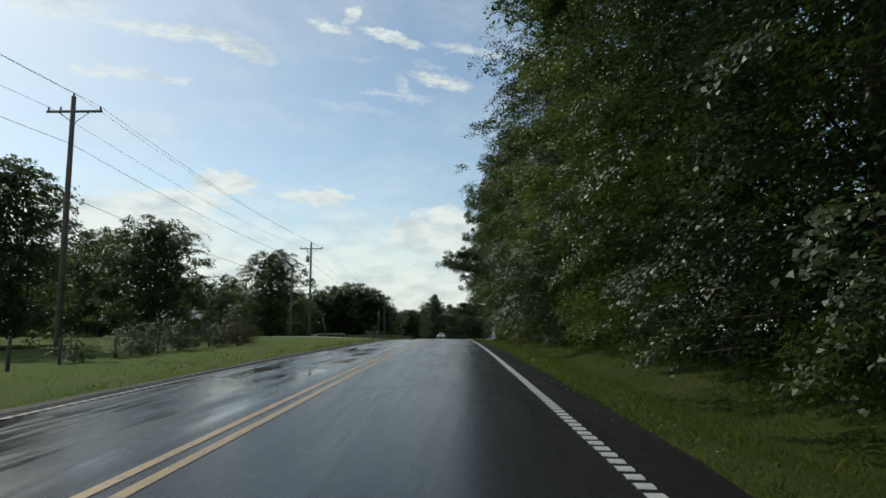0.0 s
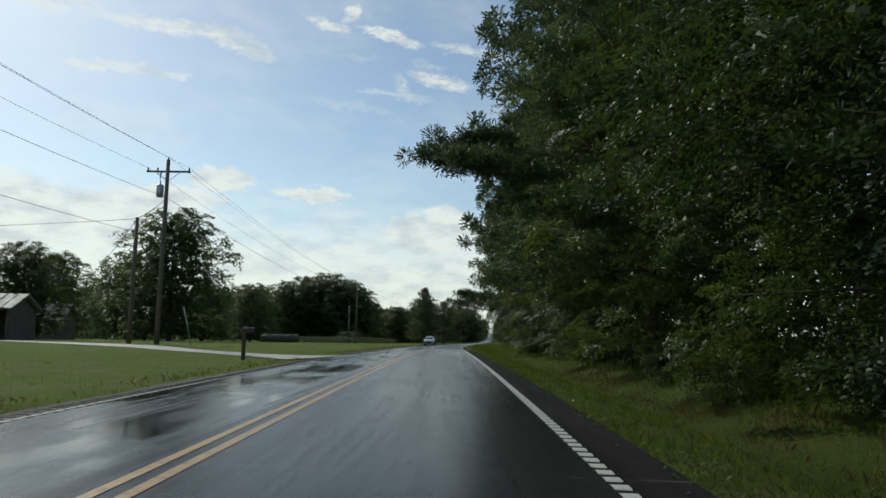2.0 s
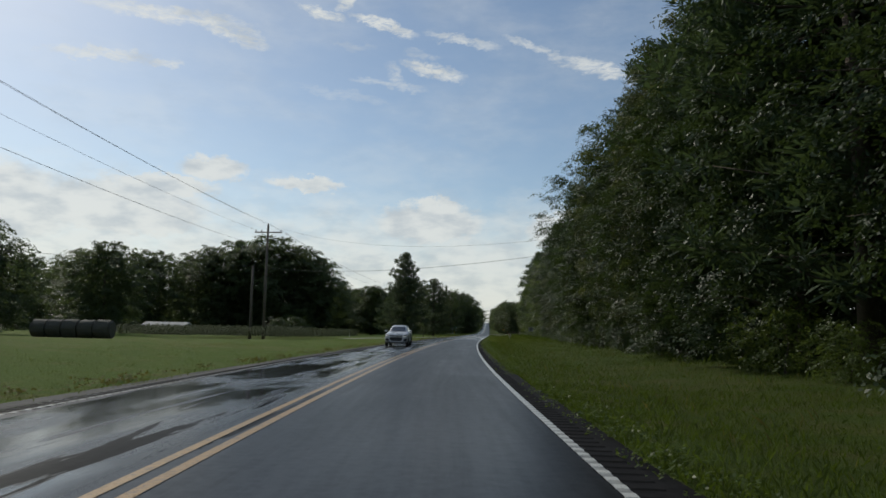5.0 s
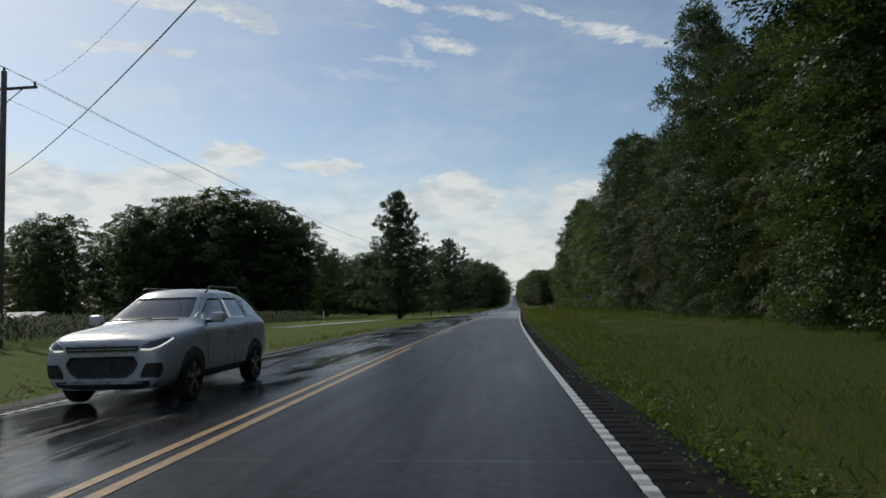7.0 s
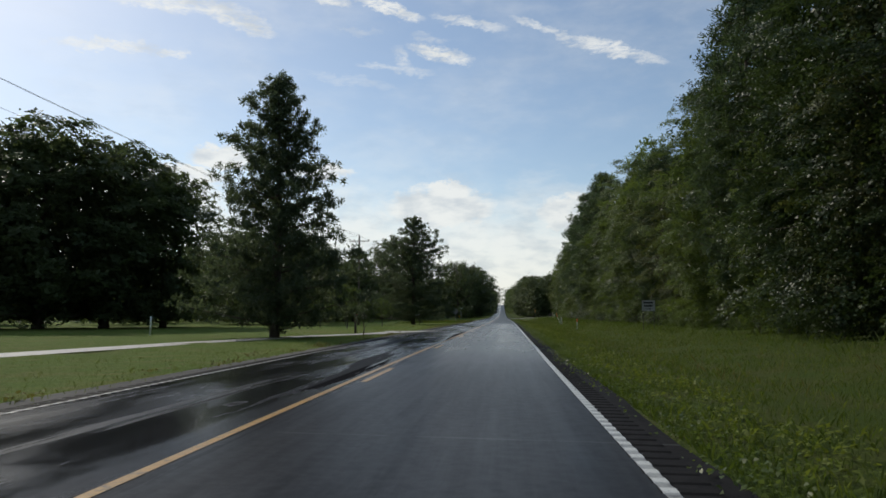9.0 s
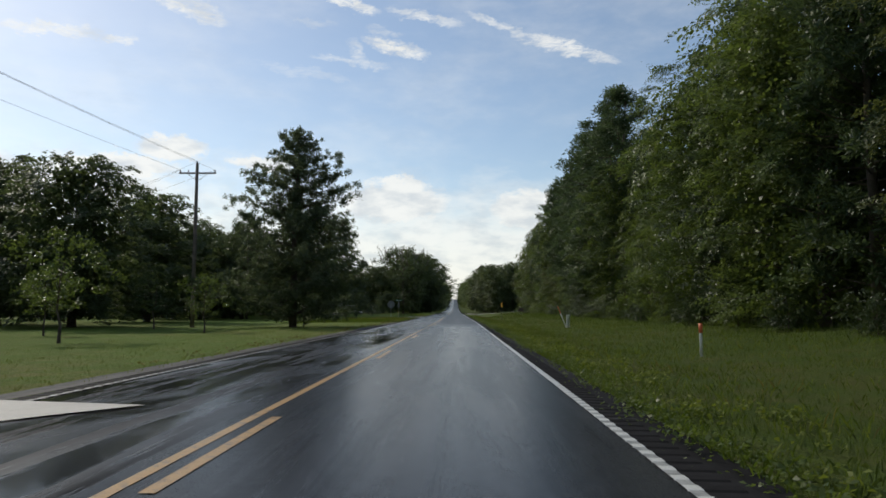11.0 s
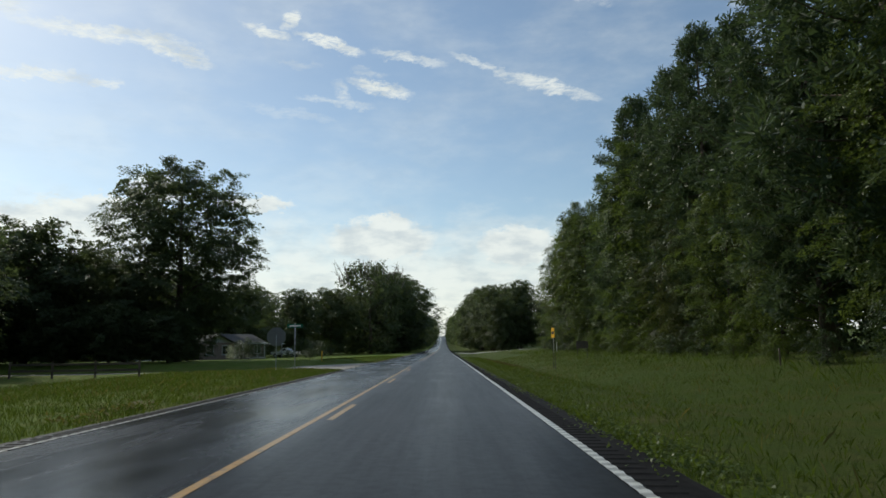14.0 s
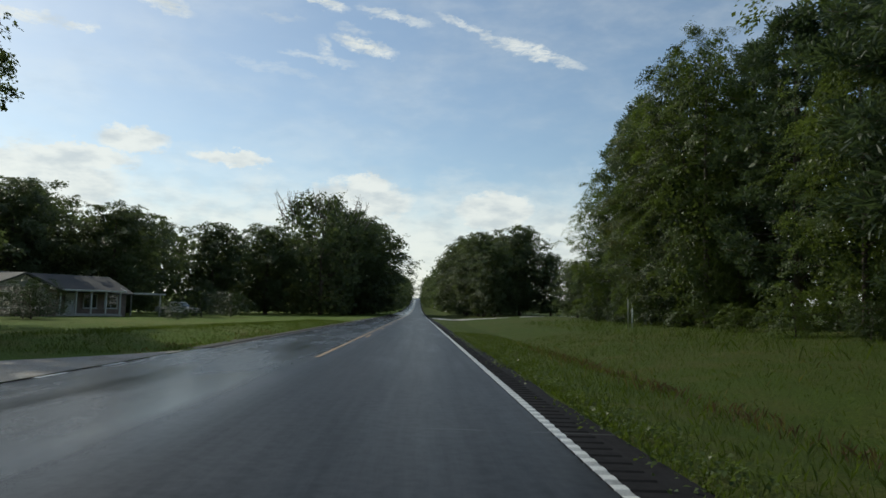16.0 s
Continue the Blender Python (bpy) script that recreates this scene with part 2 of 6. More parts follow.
def asphalt_material(name, base, wet):
    """Worn wet asphalt: stretched wet films along the wheel tracks, grain, cracks."""
    m, n, b, _ = material(name)
    uv = n.add("ShaderNodeUVMap").outputs[0]      # u across in metres, v along in metres
    pos = n.add("ShaderNodeNewGeometry").outputs["Position"]
    grain = n.noise(pos, 90.0, 3.0, 0.7)
    blotch = n.noise(n.scaled(uv, (0.9, 0.10, 1.0)), 1.0, 5.0, 0.6)
    film = n.noise(n.scaled(uv, (1.3, 0.045, 1.0)), 1.0, 6.0, 0.62, 0.4)
    pools = n.noise(n.scaled(uv, (0.7, 0.22, 1.0)), 0.9, 5.0, 0.6, 0.6)
    mottle = n.noise(pos, 7.0, 5.0, 0.7)
    drawn = n.noise(n.scaled(uv, (5.5, 0.16, 1.0)), 1.0, 6.0, 0.7)
    crack = n.add("ShaderNodeTexVoronoi")
    crack.feature = "DISTANCE_TO_EDGE"
    n.put(crack.inputs["Vector"], n.scaled(uv, (0.42, 0.10, 1.0)))
    lines = n.smooth(crack.outputs[0], 0.004, 0.0, 0.0, 0.5)
    seam = n.add("ShaderNodeSeparateXYZ")
    n.put(seam.inputs[0], uv)
    joint = n.smooth(n.math("ABSOLUTE", n.math("SUBTRACT", n.math("FRACT", n.math("MULTIPLY", seam.outputs[1], 1 / 9.3)), 0.5)), 0.006, 0.001, 0.0, 0.35)
    mark = n.math("MAXIMUM", lines, n.math("MULTIPLY", joint, n.smooth(blotch, 0.45, 0.6)))
    lo, hi = tuple(c * 0.55 for c in base), tuple(c * 1.5 for c in base)
    worked = n.math("MULTIPLY_ADD", mottle, 0.5, n.math("MULTIPLY", drawn, 0.5))
    f = n.smooth(n.math("MULTIPLY_ADD", grain, 0.25, n.math("MULTIPLY_ADD", worked, 0.4, n.math("MULTIPLY", blotch, 0.35))), 0.38, 0.64)
    col = n.mix(mark, n.mix(f, (*lo, 1), (*hi, 1)), (0.018, 0.018, 0.02, 1))
    soak = n.smooth(n.math("MULTIPLY_ADD", film, 0.6, n.math("MULTIPLY", pools, 0.4)), 0.50 - 0.28 * wet, 0.98 - 0.28 * wet)
    col = n.mix(n.math("MULTIPLY", soak, 0.22), col, (0.02, 0.021, 0.024, 1))
    n.put(b.inputs["Base Color"], col)
    # the far lane holds a sheen of water, crossed by dark matte streaks along the wheel tracks
    side = n.smooth(seam.outputs[0], -0.3, -0.7, 0.0, min(1.0, wet * 2))
    bands = n.noise(n.scaled(uv, (1.5, 0.085, 1.0)), 1.0, 7.0, 0.66, 0.5)
    patch = n.smooth(n.noise(n.scaled(uv, (0.25, 0.016, 1.0)), 1.0, 2.0), 0.40, 0.55)
    dark = n.math("MULTIPLY", n.math("MULTIPLY", n.smooth(bands, 0.53, 0.56), patch), n.smooth(seam.outputs[0], 0.3, -0.5, 0.05 * min(1.0, wet * 2), min(1.0, wet * 2)))
    drained = n.smooth(seam.outputs[1], 282, 306, 1.0, 0.4)
    # the streaks are strong from about 120 to 270 m, fainter elsewhere
    worn = n.math("MULTIPLY", n.smooth(seam.outputs[1], 95, 120), n.smooth(seam.outputs[1], 284, 270))
    dark = n.math("MULTIPLY", n.math("MULTIPLY", dark, drained), n.math("MULTIPLY_ADD", worn, 0.65, 0.35))
    pool = n.math("MULTIPLY", n.math("MULTIPLY", n.math("MULTIPLY", side, drained), n.smooth(pools, 0.40, 0.58)), n.math("SUBTRACT", 1.0, dark))
    # the wet joints' pale reflection, painted in as lighter grey
    col = n.mix(n.math("MULTIPLY", n.math("MULTIPLY", joint, n.smooth(blotch, 0.42, 0.56)), 1.6), col, (0.10, 0.10, 0.10, 1))
    col = n.mix(n.math("MULTIPLY", dark, 0.8), col, (0.010, 0.010, 0.011, 1))
    n.put(b.inputs["Base Color"], col)
    wet_film = n.math("MAXIMUM", soak, pool)
    along = seam.outputs[1]
    stretch = n.math("MAXIMUM", n.math("MULTIPLY", n.smooth(along, 108, 130), n.smooth(along, 230, 212)), n.smooth(along, 296, 312))
    drier = n.math("MULTIPLY", n.math("MULTIPLY", stretch, n.smooth(seam.outputs[0], -0.3, 0.5)), min(1.0, wet * 2))
    uneven = n.smooth(worked, 0.34, 0.66, 0.72, 1.28)
    n.put(b.inputs["Specular IOR Level"], n.math("MULTIPLY", n.math("MULTIPLY", uneven, n.math("MULTIPLY_ADD", drier, -0.4, 1.0)), n.math("SUBTRACT", n.smooth(pool, 0.0, 1.0, n.math("MULTIPLY_ADD", side, 0.11, 0.04 + 0.09 * wet), 0.32), n.math("MULTIPLY", dark, 0.17))))
    n.put(b.inputs["Roughness"], n.math("MULTIPLY_ADD", drier, 0.11, n.math("MULTIPLY_ADD", grain, 0.06, n.math("MULTIPLY_ADD", dark, 0.3, n.math("SUBTRACT", n.smooth(soak, 0.0, 1.0, 0.70 - 0.90 * wet, 0.46 - 0.58 * wet), n.math("MULTIPLY", pool, 0.16))))))
    rough = n.math("MULTIPLY", grain, n.math("SUBTRACT", 1.1, wet_film))
    n.put(b.inputs["Normal"], n.bump(rough, 0.22 - 0.28 * wet, 0.003))
    return m


def paint_material(name, colour, worn, rough=0.35):
    m, n, b, _ = material(name)
    pos = n.add("ShaderNodeNewGeometry").outputs["Position"]
    wear = n.smooth(n.noise(pos, 7.0, 8.0, 0.75), 0.62 - worn, 0.78 - worn * 0.6)
    fine = n.smooth(n.noise(pos, 45.0, 4.0, 0.7), 0.5, 0.75, 0.0, 0.5)
    n.put(b.inputs["Base Color"], n.mix(n.math("MAXIMUM", n.math("MULTIPLY", wear, 0.85), fine), (*colour, 1), (0.06, 0.06, 0.06, 1)))
    n.put(b.inputs["Roughness"], n.smooth(fine, 0, 0.5, rough, rough + 0.25))
    return m


def grass_ground(name, gain=1.0):
    m, n, b, _ = material(name)
    pos = n.add("ShaderNodeNewGeometry").outputs["Position"]
    big, mid, fine = n.noise(pos, 0.06, 4.0), n.noise(pos, 0.7, 5.0, 0.65), n.noise(pos, 18.0, 4.0, 0.7)
    lush = n.mix(n.smooth(fine, 0.3, 0.7), (0.036 * gain, 0.058 * gain, 0.008 * gain, 1), (0.070 * gain, 0.104 * gain, 0.014 * gain, 1))
    dry = n.mix(n.smooth(fine, 0.3, 0.7), (0.055 * gain, 0.060 * gain, 0.014 * gain, 1), (0.11 * gain, 0.11 * gain, 0.032 * gain, 1))
    col = n.mix(n.smooth(n.math("MULTIPLY_ADD", mid, 0.6, n.math("MULTIPLY", big, 0.4)), 0.42, 0.68), lush, dry)
    bare = n.smooth(n.noise(pos, 0.33, 6.0, 0.7), 0.64, 0.74)
    n.put(b.inputs["Base Color"], n.mix(n.math("MULTIPLY", bare, 0.7), col, (0.13, 0.075, 0.04, 1)))
    b.inputs["Roughness"].default_value = 0.95
    b.inputs["Specular IOR Level"].default_value = 0.15
    n.put(b.inputs["Normal"], n.bump(n.math("MULTIPLY_ADD", mid, 0.6, fine), 1.0, 0.09))
    return m


def gravel_material(name):
    m, n, b, _ = material(name)
    pos = n.add("ShaderNodeNewGeometry").outputs["Position"]
    v = n.add("ShaderNodeTexVoronoi")
    n.put(v.inputs["Vector"], pos)
    v.inputs["Scale"].default_value = 26.0
    patch = n.noise(pos, 0.9, 5.0, 0.6)
    tone = n.mix(n.smooth(v.outputs["Distance"], 0.0, 0.7), (0.50, 0.46, 0.40, 1), (0.22, 0.20, 0.17, 1))
    n.put(b.inputs["Base Color"], n.mix(n.smooth(patch, 0.45, 0.7, 0.0, 0.6), tone, (0.16, 0.13, 0.09, 1)))
    b.inputs["Roughness"].default_value = 0.75
    n.put(b.inputs["Normal"], n.bump(v.outputs["Distance"], 0.8, 0.02))
    return m


M_ROAD = asphalt_material("wet_asphalt", (0.028, 0.028, 0.030), 0.5)
M_SHOULDER = asphalt_material("shoulder_asphalt", (0.020, 0.019, 0.019), 0.0)
M_EDGE = asphalt_material("pale_edge", (0.12, 0.115, 0.105), 0.0)
M_YELLOW = paint_material("yellow_paint", (0.46, 0.25, 0.05), 0.15)
M_WHITE = paint_material("white_paint", (0.68, 0.68, 0.64), 0.02)
M_GRASS = grass_ground("grass_ground", 1.1)
M_LAWN = grass_ground("mown_lawn", 2.05)
M_GRAVEL = gravel_material("gravel")
M_CONCRETE = plain("pale_concrete", (0.42, 0.40, 0.36), 0.7, 0, 0.2, 1.5, 0.004)
M_BLADE = leaf_material("grass_blade", (0.040, 0.064, 0.008), (0.088, 0.122, 0.018), 0.65, 0.42)
M_BLADE_LAWN = leaf_material("lawn_blade", (0.062, 0.090, 0.012), (0.168, 0.198, 0.034), 0.6, 0.35)
M_BLADE_DRY = leaf_material("dry_grass_blade", (0.07, 0.07, 0.018), (0.20, 0.18, 0.06), 0.7, 0.3)
M_BLADE_BROWN = leaf_material("brown_grass_blade", (0.05, 0.035, 0.015), (0.14, 0.095, 0.045), 0.75, 0.25)
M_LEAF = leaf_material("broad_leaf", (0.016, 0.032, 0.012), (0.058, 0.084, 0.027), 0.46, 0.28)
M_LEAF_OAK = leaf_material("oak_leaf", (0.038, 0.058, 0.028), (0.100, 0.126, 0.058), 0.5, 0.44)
M_LEAF_LIGHT = leaf_material("light_leaf", (0.034, 0.062, 0.016), (0.124, 0.160, 0.042), 0.42, 0.40)
M_LEAF_RUST = leaf_material("rust_leaf", (0.040, 0.034, 0.017), (0.095, 0.068, 0.032), 0.6, 0.3)
M_LEAF_MIXED = leaf_material("turning_leaf", (0.032, 0.048, 0.018), (0.112, 0.124, 0.042), 0.48, 0.35)
M_LEAF_PALE = leaf_material("pale_leaf", (0.20, 0.22, 0.17), (0.46, 0.47, 0.40), 0.6, 0.3)
M_NEEDLE = leaf_material("needle", (0.028, 0.052, 0.026), (0.084, 0.116, 0.056), 0.48, 0.32)
M_CEDAR = leaf_material("cedar_foliage", (0.038, 0.056, 0.036), (0.098, 0.122, 0.070), 0.5, 0.40)
M_CORN = leaf_material("crop_leaf", (0.014, 0.028, 0.009), (0.060, 0.072, 0.028), 0.85, 0.25)
# white board greyed down: the shade on it is put into the colour
M_BOARD = plain("shaded_white_board", (0.34, 0.34, 0.33), 0.7, 0, 0.2, 4.0)
M_BARK = plain("bark", (0.085, 0.065, 0.048), 0.9, 0, 0.45, 3.0, 0.02, 25.0)
M_DEAD = plain("dead_wood", (0.20, 0.18, 0.155), 0.9, 0, 0.3, 3.0, 0.01, 25.0)
M_POLE = plain("weathered_pole_wood", (0.15, 0.12, 0.095), 0.85, 0, 0.3, 2.0, 0.006, 40.0)
M_POST = plain("old_post_wood", (0.11, 0.085, 0.065), 0.9, 0, 0.35, 4.0, 0.008, 40.0)
M_STEEL = plain("galvanised_steel", (0.42, 0.43, 0.44), 0.5, 0.75, 0.15)
M_DARKMETAL = plain("dark_metal", (0.05, 0.05, 0.055), 0.5, 0.5, 0.2)
M_WIRE = plain("wire", (0.035, 0.035, 0.035), 0.6, 0.3, 0.1)
M_PORCELAIN = plain("insulator_glaze", (0.12, 0.10, 0.09), 0.25, 0, 0.1)
M_WHITEPLASTIC = plain("white_plastic", (0.78, 0.77, 0.73), 0.5, 0, 0.08, 5.0)
M_ORANGE = plain("orange_plastic", (0.72, 0.15, 0.05), 0.5, 0, 0.15, 5.0)
M_SIGNYELLOW = plain("sign_yellow", (1.0, 0.52, 0.01), 0.45, 0, 0.05, 4.0)
M_BLACK = plain("black_film", (0.015, 0.015, 0.015), 0.5, 0, 0.1)
M_GREEN = plain("sign_green", (0.01, 0.16, 0.09), 0.4, 0, 0.08)
M_RED = plain("sign_red", (0.45, 0.02, 0.02), 0.4, 0, 0.08)
M_BRICK = plain("house_brick", (0.22, 0.165, 0.14), 0.85, 0, 0.3, 3.0, 0.006, 30.0)
M_SIDING = plain("grey_siding", (0.34, 0.34, 0.32), 0.6, 0, 0.08, 2.0)
M_SHINGLE = plain("grey_shingle", (0.06, 0.058, 0.056), 0.85, 0, 0.25, 2.0, 0.01, 25.0)
# darker than the other steel, with the back's shade in its colour
M_SIGNBACK = plain("shaded_sign_back", (0.17, 0.17, 0.17), 0.6, 0.3, 0.15)
M_TIN = plain("tin_roof", (0.25, 0.255, 0.25), 0.65, 0.0, 0.15, 1.0)
M_BARNWOOD = plain("barn_wood", (0.13, 0.11, 0.09), 0.9, 0, 0.3, 2.0, 0.008)
M_HAY = plain("wrapped_hay", (0.085, 0.08, 0.06), 0.85, 0, 0.3, 2.0, 0.02, 20.0)
M_TRIM = plain("trim_paint", (0.55, 0.55, 0.53), 0.5, 0, 0.06)
M_CARPAINT = plain("silver_car_paint", (0.60, 0.61, 0.62), 0.28, 0.15, 0.04, 1.0)
M_CARBLACK = plain("black_car_plastic", (0.02, 0.02, 0.022), 0.45, 0, 0.1)
M_TYRE = plain("tyre_rubber", (0.022, 0.022, 0.022), 0.8, 0, 0.15)
M_RIM = plain("alloy_rim", (0.45, 0.45, 0.46), 0.3, 0.9, 0.05)
M_PALE = plain("pale_stone", (0.55, 0.50, 0.44), 0.85, 0, 0.2, 8.0, 0.004)


def glass_material(name, tint, rough=0.03):
    m, n, b, _ = material(name)
    b.inputs["Base Color"].default_value = (*tint, 1)
    b.inputs["Roughness"].default_value = rough
    b.inputs["Specular IOR Level"].default_value = 0.8
    b.inputs["Coat Weight"].default_value = 0.9
    b.inputs["Coat Roughness"].default_value = 0.02
    return m


M_GLASS = glass_material("dark_glass", (0.02, 0.025, 0.03))
m_lamp, n_lamp, b_lamp, _ = material("lit_lamp")
b_lamp.inputs["Base Color"].default_value = (0.9, 0.9, 0.9, 1)
b_lamp.inputs["Emission Color"].default_value = (1.0, 0.97, 0.9, 1)
b_lamp.inputs["Emission Strength"].default_value = 0.8
M_LAMP = m_lamp


# ---- mesh helpers ----
def mesh_object(name, verts, faces, mats, parent=None, face_mats=None, smooth=False, uv=None):
    me = bpy.data.meshes.new(name)
    me.from_pydata([tuple(map(float, v)) for v in verts], [], faces)
    for m in mats if isinstance(mats, (list, tuple)) else [mats]:
        me.materials.append(m)
    if face_mats is not None:
        me.polygons.foreach_set("material_index", np.asarray(face_mats, np.int32))
    if smooth:
        me.polygons.foreach_set("use_smooth", np.ones(len(me.polygons), bool))
    if uv is not None:
        layer = me.uv_layers.new(name="UVMap")
        idx = np.empty(len(me.loops), np.int32)
        me.loops.foreach_get("vertex_index", idx)
        layer.data.foreach_set("uv", np.asarray(uv, np.float32)[idx].ravel())
    me.update()
    ob = new(name, me)
    if parent is not None:
        ob.parent = parent
    return ob


def quads_object(name, verts, mat, parent=None):
    """Many loose quads from an array (n, 4, 3)."""
    v = np.asarray(verts, np.float32).reshape(-1, 3)
    k = len(v) // 4
    me = bpy.data.meshes.new(name)
    me.vertices.add(4 * k)
    me.vertices.foreach_set("co", v.ravel())
    me.loops.add(4 * k)
    me.loops.foreach_set("vertex_index", np.arange(4 * k, dtype=np.int32))
    me.polygons.add(k)
    me.polygons.foreach_set("loop_start", np.arange(0, 4 * k, 4, dtype=np.int32))
    me.materials.append(mat)
    me.update(calc_edges=True)
    ob = new(name, me)
    if parent is not None:
        ob.parent = parent
    return ob


def part(name, bm, mat, parent, label=""):
    me = bpy.data.meshes.new(name)
    bm.to_mesh(me)
    bm.free()
    for m in mat if isinstance(mat, (list, tuple)) else [mat]:
        me.materials.append(m)
    ob = new(name, me)
    ob.parent = parent
    if label:
        tagged(ob, label)
    return ob


def box_bm(size, at=(0, 0, 0), bevel=0.0, turn=None):
    bm = bmesh.new()
    bmesh.ops.create_cube(bm, size=1.0)
    bmesh.ops.scale(bm, vec=size, verts=bm.verts)
    if bevel:
        bmesh.ops.bevel(bm, geom=bm.edges[:], offset=bevel, segments=2, affect="EDGES", profile=0.5)
    if turn is not None:
        bmesh.ops.transform(bm, matrix=turn, verts=bm.verts)
    bmesh.ops.translate(bm, vec=at, verts=bm.verts)
    return bm


def add_box(bm, size, at, bevel=0.0, turn=None):
    other = box_bm(size, at, bevel, turn)
    me = bpy.data.meshes.new("tmp")
    other.to_mesh(me)
    other.free()
    bm.from_mesh(me)
    bpy.data.meshes.remove(me)
    return bm


def tube(points, radii, sides=6, cap=True):
    """Verts and faces of a tube along points."""
    pts = [Vector(p) for p in points]
    verts, faces = [], []
    for i, p in enumerate(pts):
        d = (pts[min(i + 1, len(pts) - 1)] - pts[max(i - 1, 0)]).normalized()
        a = d.orthogonal().normalized() if abs(d.z) < 0.95 else Vector((1, 0, 0)).cross(d).normalized()
        b = d.cross(a)
        r = radii[i] if isinstance(radii, (list, tuple)) else radii
        for k in range(sides):
            w = 2 * math.pi * k / sides
            verts.append(p + a * (r * math.cos(w)) + b * (r * math.sin(w)))
    for i in range(len(pts) - 1):
        for k in range(sides):
            q, k2 = i * sides, (k + 1) % sides
            faces.append((q + k, q + k2, q + sides + k2, q + sides + k))
    if cap:
        faces.append(tuple(range(sides))[::-1])
        faces.append(tuple(range((len(pts) - 1) * sides, len(pts) * sides)))
    return verts, faces


def tubes_object(name, list_of, mat, parent=None, sides=6, smooth=True):
    verts, faces = [], []
    for pts, radii in list_of:
        v, f = tube(pts, radii, sides)
        o = len(verts)
        verts += v
        faces += [tuple(i + o for i in q) for q in f]
    return mesh_object(name, verts, faces, mat, parent, smooth=smooth)


def empty(name, m, label, category, group=""):
    ob = new(name)
    ob.empty_display_size = 0.3
    ob.matrix_basis = m
    return tagged(ob, label, category, group)


# ---- ground, road, markings ----
def strip(name, s0, s1, offs, step, mat, up=0.0, label="", jitter=0.0, seed=1):
    """A ribbon along the road between the given offsets."""
    rng = np.random.default_rng(seed)
    ss = np.arange(s0, s1 + step * 0.5, step)
    k = len(offs)
    sv, ov = np.meshgrid(ss, np.asarray(offs, float), indexing="ij")
    if jitter:
        wob = np.convolve(rng.normal(0, 1, len(ss) + 8), np.ones(5) / 5, "same")[4:-4] * jitter
        ov[:, 0] += wob
        ov[:, -1] += np.roll(wob, 7)
    pts = place_many(sv.ravel(), ov.ravel(), up)
    faces = [(i * k + j, (i * k + j + 1), (i + 1) * k + j + 1, (i + 1) * k + j) for i in range(len(ss) - 1) for j in range(k - 1)]
    ob = mesh_object(name, pts, faces, mat, uv=np.stack([ov.ravel(), sv.ravel()], -1), smooth=True)
    return tagged(ob, label, name, kind="structure")


S_GRID = np.concatenate([np.arange(-150, -20, 10), np.arange(-20, 460, 1.25), np.arange(460, 760, 10), np.arange(760, 1690, 40)])
O_SIDE = np.array([4.9, 5.5, 6.1, 6.7, 7.3, 7.9, 8.5, 9.2, 10, 11, 12, 13.5, 15, 17, 20, 24, 30, 40, 60, 90, 140, 220, 400, 900, 2500])
O_GRID = np.concatenate([-O_SIDE[::-1], [-4.4, -3.5, 0, 3.5, 4.05, 4.3, 4.6], O_SIDE])


def build_ground():
    sv, ov = np.meshgrid(S_GRID, O_GRID, indexing="ij")
    pts = place_many(sv.ravel(), ov.ravel(), 0.0)
    inner = (ov.ravel() > -4.6) & (ov.ravel() < 4.2)
    pts[inner, 2] -= 0.12
    rough = np.array([noise.noise(Vector((p[0] * 0.35, p[1] * 0.35, 0.3))) for p in pts])
    pts[:, 2] += np.where(inner, 0, rough * np.clip((np.abs(ov.ravel()) - 5) / 4, 0, 1) * 0.09)
    k = len(O_GRID)
    faces = [(i * k + j, i * k + j + 1, (i + 1) * k + j + 1, (i + 1) * k + j) for i in range(len(S_GRID) - 1) for j in range(k - 1)]
    side = [1 if O_GRID[j] < -4 else 0 for i in range(len(S_GRID) - 1) for j in range(k - 1)]
    ob = mesh_object("ground", pts, faces, [M_GRASS, M_LAWN], face_mats=side, smooth=True)
    tagged(ob, "uneven green and brownish roadside grass ground", "ground", kind="structure")


build_ground()
strip("road", -150, 1500, [-4.05, -3.6, -1.8, 0, 1.8, 3.70], 1.25, M_ROAD, 0.012, "wet worn two-lane asphalt road with patched surface", jitter=0.04)
strip("shoulder", -150, 108, [3.3, 4.0, 4.45], 1.25, M_SHOULDER, 0.009, "dark paved shoulder beside the road", jitter=0.10, seed=3)
strip("shoulder", 108, 1500, [3.3, 4.0, 4.36], 1.25, M_SHOULDER, 0.009, "narrow dark paved shoulder with milled ribs", jitter=0.10, seed=4)
strip("yellow_line", -150, 361.5, [-0.17, -0.06], 1.25, M_YELLOW, 0.017, "worn solid yellow centre line")
strip("yellow_line", 377, 1500, [-0.17, -0.06], 1.25, M_YELLOW, 0.017, "worn solid yellow centre line beyond the side road")
strip("shoulder", -150, 88, [-4.32, -4.15, -3.95], 1.25, M_EDGE, 0.006, "pale crumbling pavement edge along the far side", jitter=0.12, seed=8)
strip("shoulder", 88, 322, [-4.6, -4.3, -3.95], 1.25, M_EDGE, 0.006, "pale crumbling pavement edge along the far side", jitter=0.12, seed=10)
strip("shoulder", 322, 357, [-4.22, -4.1, -3.95], 1.25, M_EDGE, 0.006, "thin pale pavement edge meeting the long grass", jitter=0.08, seed=11)
strip("shoulder", 381, 1500, [-4.6, -4.3, -3.95], 1.25, M_EDGE, 0.006, "pale crumbling pavement edge along the far side", jitter=0.12, seed=9)
